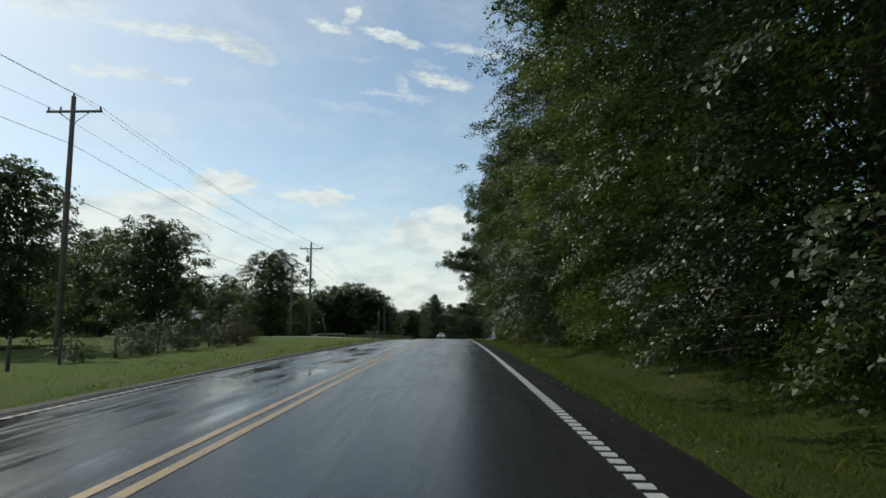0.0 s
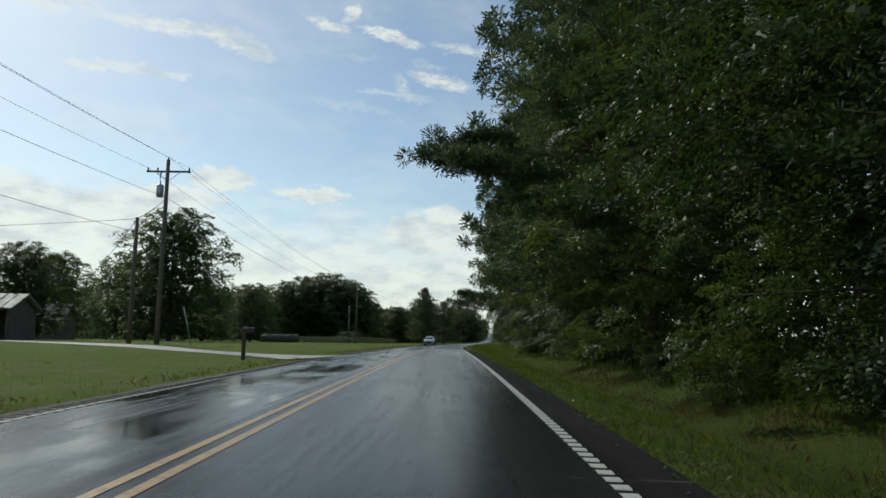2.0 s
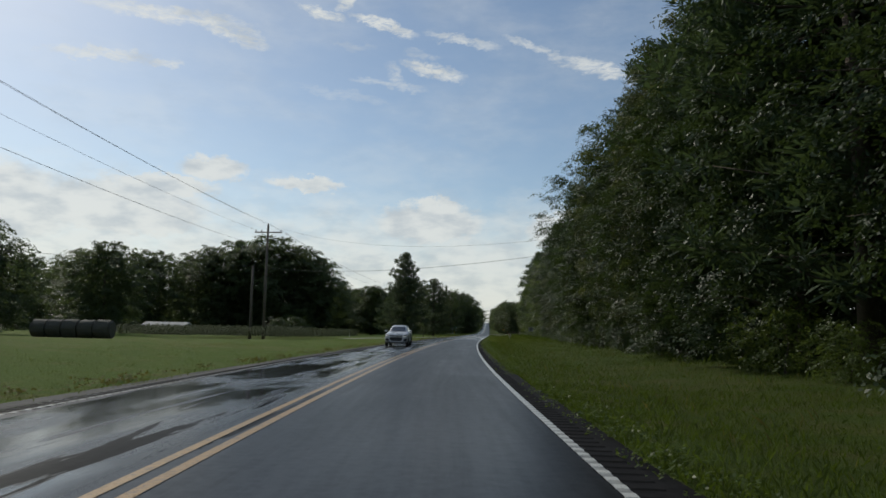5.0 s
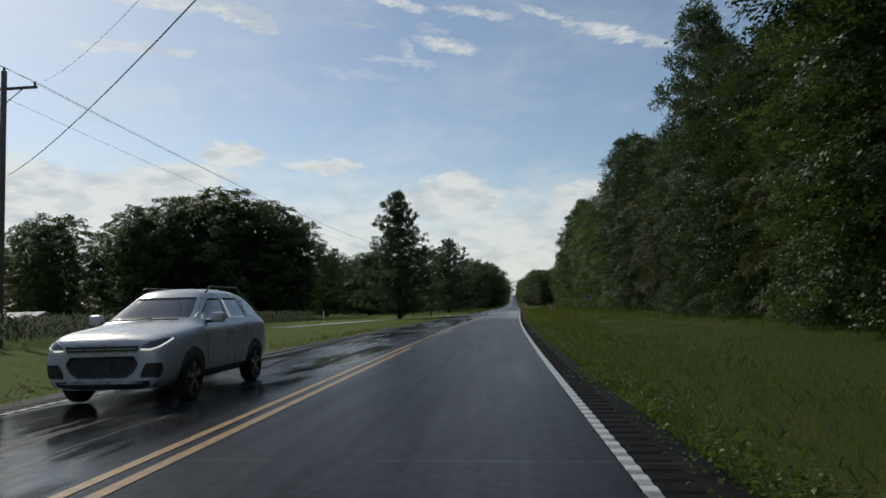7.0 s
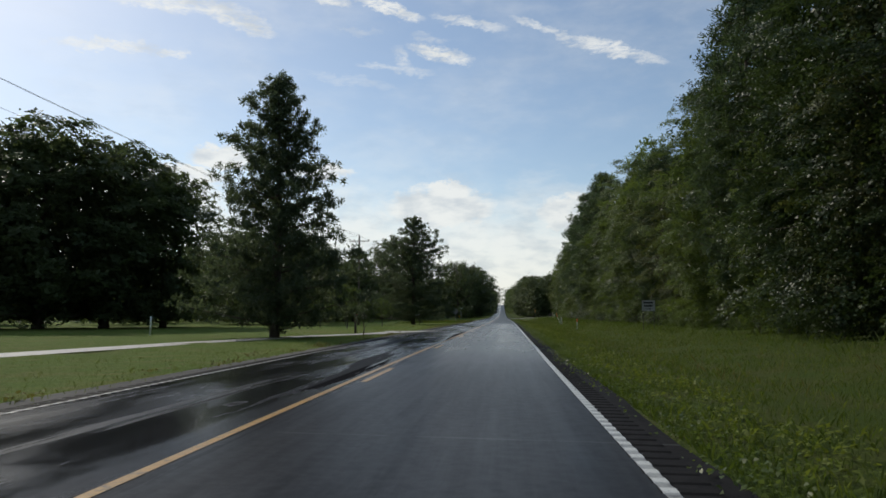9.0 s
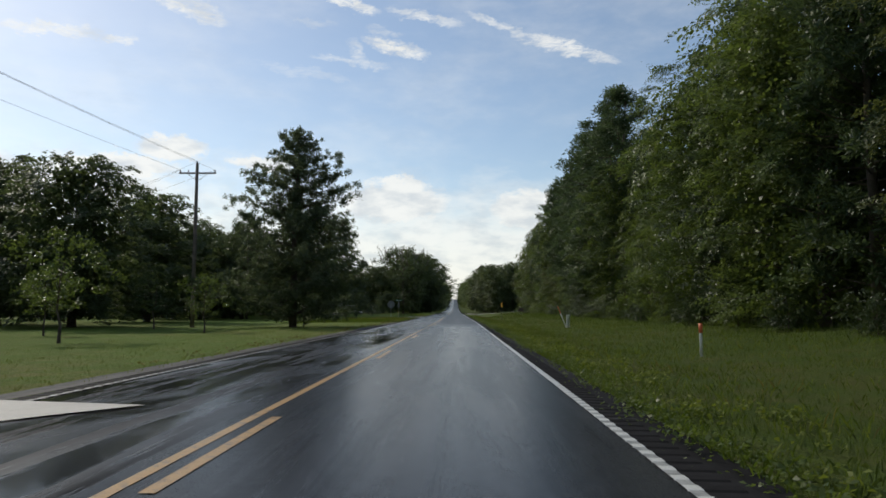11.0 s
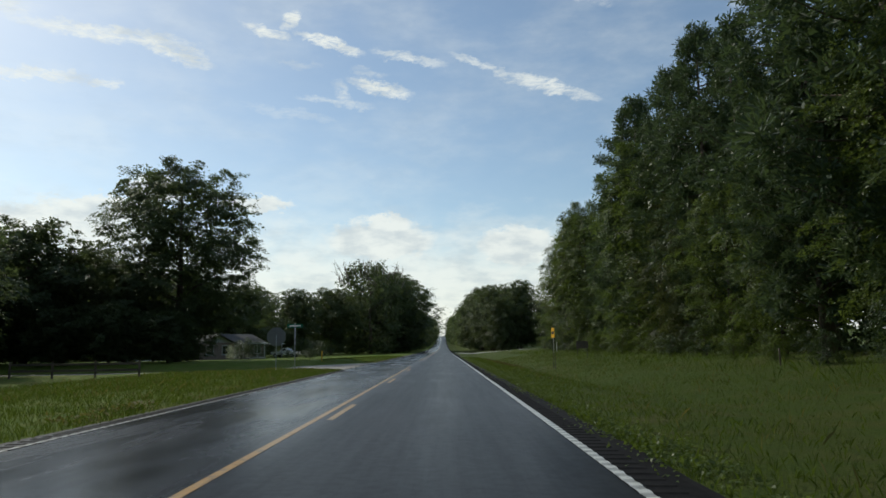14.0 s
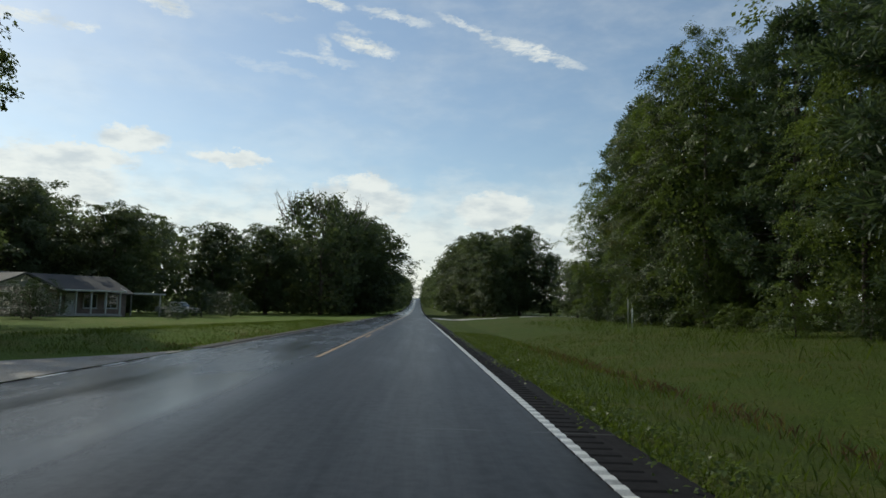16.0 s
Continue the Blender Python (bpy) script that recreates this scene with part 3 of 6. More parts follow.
strip("yellow_line", -150, 178, [0.08, 0.19], 1.25, M_YELLOW, 0.017, "worn solid yellow centre line")


def dashed_line():
    quads = []
    for i in range(60):
        s0 = 189.5 + 12.5 * i
        if 355 < s0 < 378:
            continue
        for k in range(4):
            a, b = s0 + 0.8 * k, s0 + 0.8 * (k + 1)
            quads.append(place_many(np.array([a, a, b, b]), np.array([0.08, 0.19, 0.19, 0.08]), 0.018))
    ob = quads_object("broken_yellow_line", quads, M_YELLOW)
    tagged(ob, "broken yellow passing line of painted dashes", "road marking", kind="stuff")


dashed_line()


def mouth_line():
    quads = []
    for i in range(8):
        a, b = 359.3 + 2.5 * i, 360.3 + 2.5 * i
        quads.append(place_many(np.array([a, a, b, b]), np.array([-3.97, -3.86, -3.86, -3.97]), 0.018))
    tagged(quads_object("broken_white_line", quads, M_WHITE), "short white dashes across the mouth of the side road", "road marking", kind="stuff")


mouth_line()


def rumble(name, s0, s1, off_a, off_b, line_a, line_b, label, paint=None):
    """Milled ribs across the pavement's edge, with the white line painted over them."""
    ss = np.arange(s0, s1, 0.305)
    verts, faces, mats = [], [], []
    for s in ss:
        for a, b, mat in ((off_a, line_a, 0), (line_a, line_b, 1), (line_b, off_b, 0)):
            if b - a < 0.01:
                continue
            o = len(verts)
            q = np.array([s, s + 0.03, s + 0.15, s + 0.18])
            up = np.array([0.010, 0.021, 0.021, 0.010])
            lo, hi = place_many(q, np.full(4, a), up), place_many(q, np.full(4, b), up)
            verts += list(lo) + list(hi)
            for j in range(3):
                faces.append((o + j, o + 4 + j, o + 5 + j, o + 1 + j))
                mats.append(mat)
    ob = mesh_object(name, verts, faces, [M_SHOULDER, paint or M_WHITE], face_mats=mats)
    tagged(ob, label, "rumble strip", kind="stuff")


def faint_line(s0, s1, a, b):
    strip("white_line", s0, s1, [a, b], 1.25, M_WHITE_WORN, 0.0165, "worn white edge line across the milled grooves")


M_FADED = paint_material("faded_white_paint", (0.17, 0.17, 0.165), 0.2, 0.65)
M_WHITE_WORN = paint_material("worn_white_paint", (0.40, 0.40, 0.38), 0.18)
rumble("rumble_strip", -6, 110, 3.64, 3.81, 3.65, 3.795, "white edge line broken by milled rumble grooves")
rumble("rumble_strip", 110, 440, 3.65, 4.07, 3.66, 3.775, "milled rumble ribs beside the white edge line")
rumble("rumble_strip", -6, 357, -4.0, -3.58, -3.70, -3.60, "milled rumble ribs along the far edge line", M_FADED)
rumble("rumble_strip", 381, 430, -4.0, -3.58, -3.70, -3.60, "milled rumble ribs along the far edge line", M_FADED)
faint_line(110, 1400, 3.665, 3.77)
faint_line(-150, -6, 3.65, 3.78)
faint_line(-150, 357, -3.69, -3.61)
faint_line(381, 1400, -3.69, -3.61)


def pad(name, pts, mat, label, up=0.02):
    """A flat drive or side road laid on the ground; pts are pairs of (s, off) for its two edges."""
    verts, faces = [], []
    for (a, b) in pts:
        for k in range(7):
            f = k / 6
            verts.append(place(a[0] * (1 - f) + b[0] * f, a[1] * (1 - f) + b[1] * f, up))
    rows = len(pts)
    for i in range(rows - 1):
        for k in range(6):
            q = i * 7 + k
            faces.append((q, q + 1, q + 8, q + 7))
    uv = [(v.x, v.y) for v in verts]
    ob = mesh_object(name, verts, faces, mat, uv=uv, smooth=True)
    return tagged(ob, label, "driveway" if "drive" in name else "road", kind="structure")


def lane(path, width, flare=3.0):
    """Edge pairs along (s, off) points."""
    out = []
    pts = []
    for (a, b) in zip(path, path[1:]):
        for k in range(8):
            pts.append((a[0] + (b[0] - a[0]) * k / 8, a[1] + (b[1] - a[1]) * k / 8))
    pts.append(path[-1])
    for i, p in enumerate(pts):
        q, r = pts[max(i - 1, 0)], pts[min(i + 1, len(pts) - 1)]
        d = Vector((r[0] - q[0], r[1] - q[1])).normalized()
        n = Vector((-d.y, d.x))
        w = width / 2 + flare * max(0, 1 - i / 6) ** 2
        out.append(((p[0] - n.x * w, p[1] - n.y * w), (p[0] + n.x * w, p[1] + n.y * w)))
    return out


pad("driveway", lane([(80.5, -4.1), (82.5, -12), (92, -24), (104, -36)], 3.0, 2.5), M_CONCRETE, "pale concrete driveway between lawns", 0.03)
pad("driveway", lane([(257, -4.3), (249.5, -6.6), (245, -9.6), (236, -12.4), (226, -13.8), (219, -14.8), (212, -15.4)], 2.3, 1.5), M_CONCRETE, "pale gravel driveway crossing the lawn", 0.03)
pad("side_road", lane([(369, -4.0), (369, -12), (366, -40), (358, -110)], 7.6, 7.0), M_GRAVEL, "pale worn side road with a gravel apron", 0.03)
pad("side_road", lane([(470, 4.6), (471, 20), (474, 70), (480, 140)], 6.0, 6.0), M_CONCRETE, "pale side road leaving between fields", 0.03)


# ---- plants ----
def unit(v):
    return v / np.maximum(np.linalg.norm(v, axis=-1, keepdims=True), 1e-9)


def leaf_quads(centres, normals, length, width, rng, droop=0.0):
    k = len(centres)
    t = rng.normal(0, 1, (k, 3))
    t[:, 2] -= droop
    a = unit(np.cross(normals, t))
    b = np.cross(normals, a)
    ln = length * rng.uniform(0.65, 1.3, (k, 1)) / 2
    wd = width * rng.uniform(0.65, 1.3, (k, 1)) / 2
    fold = normals * wd * 0.45
    v = np.stack([centres - b * ln, centres + a * wd + fold - b * ln * 0.15, centres + b * ln, centres - a * wd + fold - b * ln * 0.15], 1)
    return v


def broad_crown(rng, h, r, base, clusters, leaves, size, low=0.5, fill=700, tight=1.0, top=1.0, core=14):
    """Leaf quads and clump centres of a broad, uneven crown. low: how wide the crown is at its foot; top: how round its top."""
    tips, quads = [], []
    for i in range(clusters):
        g = (i + rng.uniform(0, 1)) / clusters
        prof = (low + (1 - low) * math.sin(min(1.0, g / 0.55) * math.pi / 2)) if g < 0.55 else max(0.0, 1 - ((g - 0.55) / 0.47) ** (2.2 * top)) ** 0.5
        w = i * 2.39996 + rng.normal(0, 0.35)
        reach = rng.uniform(0.6, 1.0) * (1.0 + 0.24 * math.sin(3 * w + 5 * g + 1.3 + tight) + 0.20 * math.sin(11 * g + 2 * w))
        cr = r * (0.13 + 0.23 * rng.uniform(0, 1) ** 1.3) * tight
        rad = max(0.0, r * prof * reach - cr * 0.6)
        z = h * (base + (1 - base) * g) - cr * 0.5
        c = np.array([math.cos(w) * rad, math.sin(w) * rad, max(z, cr * 0.35)])
        tips.append(c)
        # sprigs of a few leaves that share a direction
        each = 7 if leaves >= 40 else 3
        ns = max(5, leaves // each)
        d = unit(rng.normal(0, 1, (ns, 3)))
        d[:, 2] = np.where(d[:, 2] < -0.45, -d[:, 2] * 0.7, d[:, 2])
        rr = cr * rng.uniform(0.25, 1.0, (ns, 1)) ** 0.4
        p = np.repeat(c + d * rr * np.array([1.0, 1.0, 0.8]), each, 0) + rng.normal(0, size * 0.85, (ns * each, 3))
        face = unit(d * 1.0 + rng.normal(0, 0.5, d.shape) + np.array([0, 0, 0.3]))
        nrm = unit(np.repeat(face, each, 0) + rng.normal(0, 0.36, p.shape))
        quads.append(leaf_quads(p, nrm, size, size * 0.66, rng, 0.4))
        k = core
        p = c + unit(rng.normal(0, 1, (k, 3))) * cr * rng.uniform(0.1, 0.72, (k, 1))
        big = min(cr * 0.75, size * (1.25 if size < 0.15 else 1.55))
        quads.append(leaf_quads(p, unit(rng.normal(0, 1, (k, 3))), big, big * 0.8, rng))
    # large leaves deep inside close the crown
    g = rng.uniform(0.0, 0.93, (fill, 1))
    prof = np.where(g < 0.55, low + (1 - low) * np.sin(np.minimum(1, g / 0.55) * math.pi / 2), np.maximum(0, 1 - (np.maximum(g - 0.55, 0) / 0.47) ** (2.2 * top)) ** 0.5)
    w = rng.uniform(0, 2 * math.pi, (fill, 1))
    rad = r * prof * 0.64 * rng.uniform(0.05, 1, (fill, 1)) ** 0.5
    p = np.concatenate([np.cos(w) * rad, np.sin(w) * rad, h * (base + (1 - base) * g * 0.96)], 1)
    quads.append(leaf_quads(p, unit(rng.normal(0, 1, (fill, 3))), min(0.7, size * 1.7), min(0.5, size * 1.3), rng))
    q = np.concatenate(quads)
    return q[q[:, :, 2].min(1) > 0.02], tips


def limb_list(rng, h, r, tips, trunk_r, reach=0.72, every=3):
    bend = rng.normal(0, 0.012 * h, (6, 2))
    trunk = [Vector((bend[i][0] * (i > 0), bend[i][1] * (i > 0), h * reach * i / 5)) for i in range(6)]
    out = [([Vector((0, 0, -0.35))] + trunk, [trunk_r * 1.35, trunk_r * 1.15] + [trunk_r * (1 - 0.16 * i) for i in range(1, 6)])]
    for c in tips[::every]:
        c = Vector(c)
        f = min(0.95, max(0.12, (c.z / h - 0.18 * r / max(r, 1)) / reach))
        i = min(4, int(f * 5))
        start = trunk[i].lerp(trunk[i + 1], f * 5 - i)
        mid = start.lerp(c, 0.5) + Vector((0, 0, 0.06 * h * rng.uniform(-0.3, 1)))
        rad = trunk_r * 0.22 * (1.1 - f * 0.6)
        out.append(([start, mid, c], [rad, rad * 0.6, rad * 0.2]))
    return out


CROWNS = {}


def trunk_and_limbs(lines, ob):
    tubes_object("trunk", lines[:1], M_BARK, ob, 8)
    tagged(tubes_object("branching", lines[1:], M_BARK, ob, 5), kind="stuff")


def make_broad(seed, h, r, base, clusters, leaves, size, leaf_mat, name="tree", trunk_r=0.2, dead=False, tight=1.0, low=0.5, fill=700, top=1.0, core=14):
    rng = np.random.default_rng(seed)
    q, tips = broad_crown(rng, h, r, base, clusters, leaves, size, low, fill, tight, top, core)
    ob = empty(name, Matrix(), "broadleaf tree", "tree")
    trunk_and_limbs(limb_list(rng, h, r, tips, trunk_r), ob)
    quads_object("crown", q, leaf_mat, ob)
    CROWNS[ob] = q
    if dead:
        twigs = []
        for i in range(64):
            w = rng.uniform(0, 2 * math.pi)
            far = r * 0.8 * rng.uniform(0, 1) ** 0.6
            p0 = Vector((math.cos(w) * far, math.sin(w) * far, h * rng.uniform(0.74, 0.9) * (1 - 0.14 * (far / r) ** 2)))
            p1 = p0 + Vector((math.cos(w) * rng.uniform(0.2, 1.8), math.sin(w) * rng.uniform(0.2, 1.8), h * rng.uniform(0.1, 0.2)))
            twigs.append(([p0, p0.lerp(p1, 0.55) + Vector((rng.normal(0, 0.2), rng.normal(0, 0.2), 0)), p1], [0.09, 0.06, 0.025]))
            for _ in range(4):
                p2 = p0.lerp(p1, rng.uniform(0.4, 0.95))
                p3 = p2 + Vector((rng.normal(0, 0.6), rng.normal(0, 0.6), rng.uniform(0.3, 1.3)))
                twigs.append(([p2, p3], [0.04, 0.015]))
        tubes_object("dead_limb", twigs, M_DEAD, ob, 4)
    return ob


def crown_profile(g, low, top):
    """Share of the crown's radius at the share g of its height."""
    g = np.asarray(g, float)
    foot = low + (1 - low) * np.sin(np.minimum(1, g / 0.5) * math.pi / 2)
    head = np.maximum(0, 1 - (np.maximum(g - 0.5, 0) / 0.53) ** (2.1 * top)) ** 0.62
    return np.where(g < 0.5, foot, head)


def bough_crown(rng, h, r, base, boughs, sprays, leaves, size, low=0.5, top=1.0, fill=900, droop=0.45, span=1.0, open_side=0.0, body=0.46):
    """Leaf quads, bough lines of a crown made of boughs that carry flat, drooping sprays of leaves.
    open_side: how far the boughs crowd towards the open side (-x) of the tree."""
    quads, lines = [], []
    up = np.array([0, 0, 1.0])
    wave = rng.uniform(0, 6.28, 4)
    for i in range(boughs):
        g = (i + rng.uniform(0, 1)) / boughs
        w = i * 2.39996 + rng.normal(0, 0.4)
        if open_side and math.cos(w) > 0.35 and rng.uniform() < open_side:
            w = math.pi - w + rng.normal(0, 0.3)
        lobe = math.sin(3 * w + 6 * g + wave[0]) + math.sin(2 * w - 13 * g + wave[1]) + 0.8 * math.sin(4 * w + 24 * g + wave[2])
        rad = r * float(crown_profile(g, low, top)) * rng.uniform(0.80, 1.0) * (0.86 + 0.30 * float(smooth01((lobe + 1.2) / 2.4))) + 0.35
        z = h * (base + (1 - base) * g)
        lift = 0.42 * rad * (0.25 + 0.75 * g)
        out = np.array([math.cos(w), math.sin(w), 0])
        start = up * max(0.3, z - lift)
        tip = out * rad + up * max(0.45, z + 0.10 * h * max(0.0, g - 0.8))
        arch = up * 0.10 * rad
        lines.append((start, (start + tip) / 2 + arch, tip))
        count = max(3, int(sprays * (0.45 + 0.55 * rad / r)))
        for k in range(count):
            u = 1.0 if k == 0 else 0.34 + 0.68 * rng.uniform() ** 0.75
            c = start + (tip - start) * u + arch * math.sin(math.pi * min(1, u)) + rng.normal(0, 1, 3) * (0.08 + 0.11 * rad * (1.1 - 0.8 * min(1, u))) * np.array([1, 1, 0.8])
            aw = w + rng.normal(0, 0.75)
            dip = rng.normal(droop, 0.28)
            half = span * rng.uniform(0.32, 0.62)
            a = np.array([math.cos(aw) * math.cos(dip), math.sin(aw) * math.cos(dip), -math.sin(dip)])
            b = np.array([-math.sin(aw), math.cos(aw), rng.normal(0, 0.25)])
            b = b / np.linalg.norm(b)
            n = np.cross(a, b)
            m = int(leaves * rng.uniform(0.55, 1.35))
            x = rng.uniform(-1, 1, (m, 1))
            y = rng.normal(0, 0.42, (m, 1)) * (1.05 - 0.55 * np.abs(x))
            q = c + a * half * x + b * half * y - n * half * (0.32 * x * x + 0.20 * y * y) + rng.normal(0, 0.055 * span, (m, 3))
            nrm = unit(n + out * 0.25 + rng.normal(0, 0.27, (m, 3)))
            quads.append(leaf_quads(q, nrm, size, size * 0.66, rng, 0.5))
    # larger leaves deep inside close the crown
    g = rng.uniform(0.0, 0.95, fill)
    w = rng.uniform(0, 2 * math.pi, fill)
    rad = r * crown_profile(g, low, top) * body * rng.uniform(0.05, 1, fill) ** 0.5
    q = np.stack([np.cos(w) * rad, np.sin(w) * rad, h * (base + (1 - base) * g * 0.96)], 1)
    inner = size * 1.6
    quads.append(leaf_quads(q, unit(rng.normal(0, 1, (fill, 3))), inner, inner * 0.75, rng))
    q = np.concatenate(quads)
    return q[q[:, :, 2].min(1) > 0.03], lines


def make_bough(seed, h, r, base, boughs, sprays, leaves, size, leaf_mat, name="tree", trunk_r=0.2, low=0.5, top=1.0, fill=900, droop=0.45, span=1.0, open_side=0.0, body=0.46):
    """A broadleaf tree with leafy sprays along its boughs."""
    rng = np.random.default_rng(seed)
    q, lines = bough_crown(rng, h, r, base, boughs, sprays, leaves, size, low, top, fill, droop, span, open_side, body)
    ob = empty(name, Matrix(), "broadleaf tree", "tree")
    limbs = [([Vector((0, 0, -0.35)), Vector((0, 0, 0.3)), Vector((0.12, 0.05, h * 0.4)), Vector((0, 0.1, h * 0.88))], [trunk_r * 1.35, trunk_r * 1.1, trunk_r * 0.75, trunk_r * 0.2])]
    for start, mid, tip in lines[::4]:
        thick = trunk_r * 0.2 * (1.15 - 0.8 * start[2] / h)
        limbs.append(([Vector(start), Vector(mid), Vector(mid).lerp(Vector(tip), 0.75)], [thick, thick * 0.6, thick * 0.2]))
    trunk_and_limbs(limbs, ob)
    quads_object("crown", q, leaf_mat, ob)
    CROWNS[ob] = q
    return ob


def make_pine(seed, h, r, base, branches, puffs, name="pine", needles=46, long_limbs=(), puff=0.62, core=(9, 0.6, 0.4), blade=0.016):
    """Ragged column of limbs that carry dense rounded tufts of needles. long_limbs: share of the height, direction, length."""
    rng = np.random.default_rng(seed)
    ob = empty(name, Matrix(), "tall pine", "tree")
    limbs = [([Vector((0, 0, -0.3)), Vector((0, 0, h * 0.4)), Vector((rng.normal(0, 0.2), rng.normal(0, 0.2), h * 0.97))], [0.24, 0.18, 0.04])]
    quads = []
    spec = [None] * branches + list(long_limbs)
    for i, given in enumerate(spec):
        if given:
            f, w, ln = given
            lift, count = -0.05, puffs * 5
        else:
            f = base + (1 - base) * ((i + rng.uniform(0, 1)) / branches) ** 0.9
            g = (f - base) / (1 - base)
            w = i * 2.39996 + rng.normal(0, 0.3)
            ln = r * (0.62 + 0.38 * min(1.0, g / 0.2)) * (1 - g ** 1.9) ** 0.8 * rng.uniform(0.5, 1.1) * (1 + 0.14 * math.sin(17 * g + 2 * w + seed)) + 0.3
            ln = min(ln, 0.88 * r)
            lift, count = rng.uniform(0.0, 0.35), max(2, int(puffs * (0.5 + 0.5 * ln / r)))
        p0 = Vector((0, 0, f * h - 0.1 * ln))
        p1 = Vector((math.cos(w) * ln, math.sin(w) * ln, f * h + ln * lift))
        mid = p0.lerp(p1, 0.5) + Vector((0, 0, -0.06 * ln))
        if given or i % 2 == 0 or ln > 0.7 * r:
            limbs.append(([p0, mid, p0.lerp(p1, 0.97)], [0.05, 0.035, 0.012] if not given else [0.1, 0.06, 0.02]))
        for k in range(count):
            u = 1.0 - 0.13 * k if k < 3 else rng.uniform(0.2, 1.0) ** 0.6
            spread = (0.22 + 0.075 * ln * (1.2 - u)) * (0.55 if given else 1.0)
            c = np.array(p0.lerp(p1, u)) + rng.normal(0, spread, 3) * np.array([1, 1, 0.7])
            cr = puff * rng.uniform(0.62, 1.1)
            d = unit(rng.normal(0, 1, (needles, 3)) + np.array([math.cos(w) * 0.35, math.sin(w) * 0.35, 0.5]))
            side = unit(np.cross(d, rng.normal(0, 1, (needles, 3))))
            st = c + d * cr * rng.uniform(0.15, 0.62, (needles, 1))
            en = st + d * cr * rng.uniform(0.30, 0.46, (needles, 1))
            quads.append(np.stack([st - side * blade, st + side * blade, en + side * blade * 1.9, en - side * blade * 1.9], 1))
            quads.append(leaf_quads(c + rng.normal(0, cr * 0.30, (core[0], 3)), unit(rng.normal(0, 1, (core[0], 3))), cr * core[1], cr * core[2], rng))
    trunk_and_limbs(limbs, ob)
    quads_object("crown", np.concatenate(quads), M_NEEDLE, ob)
    return ob


def make_cedar(seed, h, r, name="cedar", taper=0.6, branches=150, tufts=7, lean=0.0):
    """Ragged, layered evergreen with upswept plumes on uneven limbs. taper: how fast it narrows to its tip."""
    rng = np.random.default_rng(seed)
    ob = empty(name, Matrix(), "cedar", "tree")
    limbs = [([Vector((0, 0, -0.3)), Vector((0.1, 0, h * 0.5)), Vector((lean, 0, h * 0.97))], [0.3, 0.2, 0.03])]
    quads = []
    wave = rng.uniform(0, 6.28, 3)
    for i in range(branches):
        g = (i + rng.uniform(0, 1)) / branches
        f = 0.06 + 0.94 * g
        w = i * 2.39996 + rng.normal(0, 0.3)
        uneven = 1.0 + 0.20 * math.sin(2 * w + 9 * g + wave[0]) + 0.16 * math.sin(31 * g + w + wave[1])
        ln = r * (1 - g) ** taper * (0.80 if g < 0.05 else 1.0) * rng.uniform(0.55, 1.12) * uneven + 0.3
        axis = Vector((lean * g, 0, 0))
        p0 = axis + Vector((0, 0, f * h - 0.16 * ln))
        p1 = axis + Vector((math.cos(w) * ln, math.sin(w) * ln, f * h + ln * rng.uniform(-0.02, 0.12) + 0.25 * max(0.0, g - 0.85) * h * 0.2))
        if i % 3 == 0:
            limbs.append(([p0, p0.lerp(p1, 0.9)], [0.05, 0.012]))
        for k in range(max(3, int(tufts * (0.35 + 0.65 * ln / r)))):
            u = 1.0 if k == 0 else rng.uniform(0.04, 1.0) ** 0.75
            c = np.array(p0.lerp(p1, u)) + rng.normal(0, 0.12 + 0.06 * ln * (1.2 - u), 3) * np.array([1, 1, 0.4])
            cr = rng.uniform(0.30, 0.54) * (0.75 + 0.25 * min(1.0, 3 * (1 - g)))
            m = 34
            d = unit(rng.normal(0, 0.8, (m, 3)) + np.array([math.cos(w) * 0.5, math.sin(w) * 0.5, 0.55]))
            side = unit(np.cross(d, rng.normal(0, 1, (m, 3))))
            st = c + d * cr * rng.uniform(-0.1, 0.6, (m, 1))
            ln2, wd = cr * rng.uniform(0.35, 0.6, (m, 1)), 0.026
            quads.append(np.stack([st, st + d * ln2 * 0.5 + side * wd, st + d * ln2, st + d * ln2 * 0.5 - side * wd], 1))
            quads.append(leaf_quads(c + rng.normal(0, cr * 0.3, (16, 3)), unit(rng.normal(0, 1, (16, 3))), cr * 0.6, cr * 0.2, rng))
    trunk_and_limbs(limbs, ob)
    q = np.concatenate(quads)
    quads_object("crown", q[q[:, :, 2].min(1) > 0.2], M_CEDAR, ob)
    return ob


def put_tree(proto, where, scale, turn, label, group="", squash=1.0):
    m = Matrix.LocRotScale(where, Euler((0, 0, turn)), (scale * squash, scale * squash, scale))
    ob = copy_thing(proto, m)
    tagged(ob, label, "tree", group)
    return ob


STORE = []


def proto(ob):
    STORE.append(ob)
    return ob


EDGE = [proto(make_bough(11 + i, 15.5, 4.9, 0.03, 112, 8, 96, 0.094, mat, low=0.62, fill=7000, open_side=0.5)) for i, mat in enumerate((M_LEAF, M_LEAF_LIGHT, M_LEAF))]
EDGE2 = [proto(make_bough(21 + i, 15.5, 4.5, 0.02, 96, 8, 72, 0.128, mat, low=0.62, fill=6500, span=1.2, body=0.7, top=(0.8, 1.0, 0.7)[i])) for i, mat in enumerate((M_LEAF, M_LEAF_LIGHT, M_LEAF_MIXED))]
INNER = [proto(make_bough(31 + i, 17.0, 4.8, 0.10, 70, 6, 26, 0.28, mat, trunk_r=0.22, low=0.5, fill=700, span=1.8)) for i, mat in enumerate((M_LEAF, M_LEAF_LIGHT))]
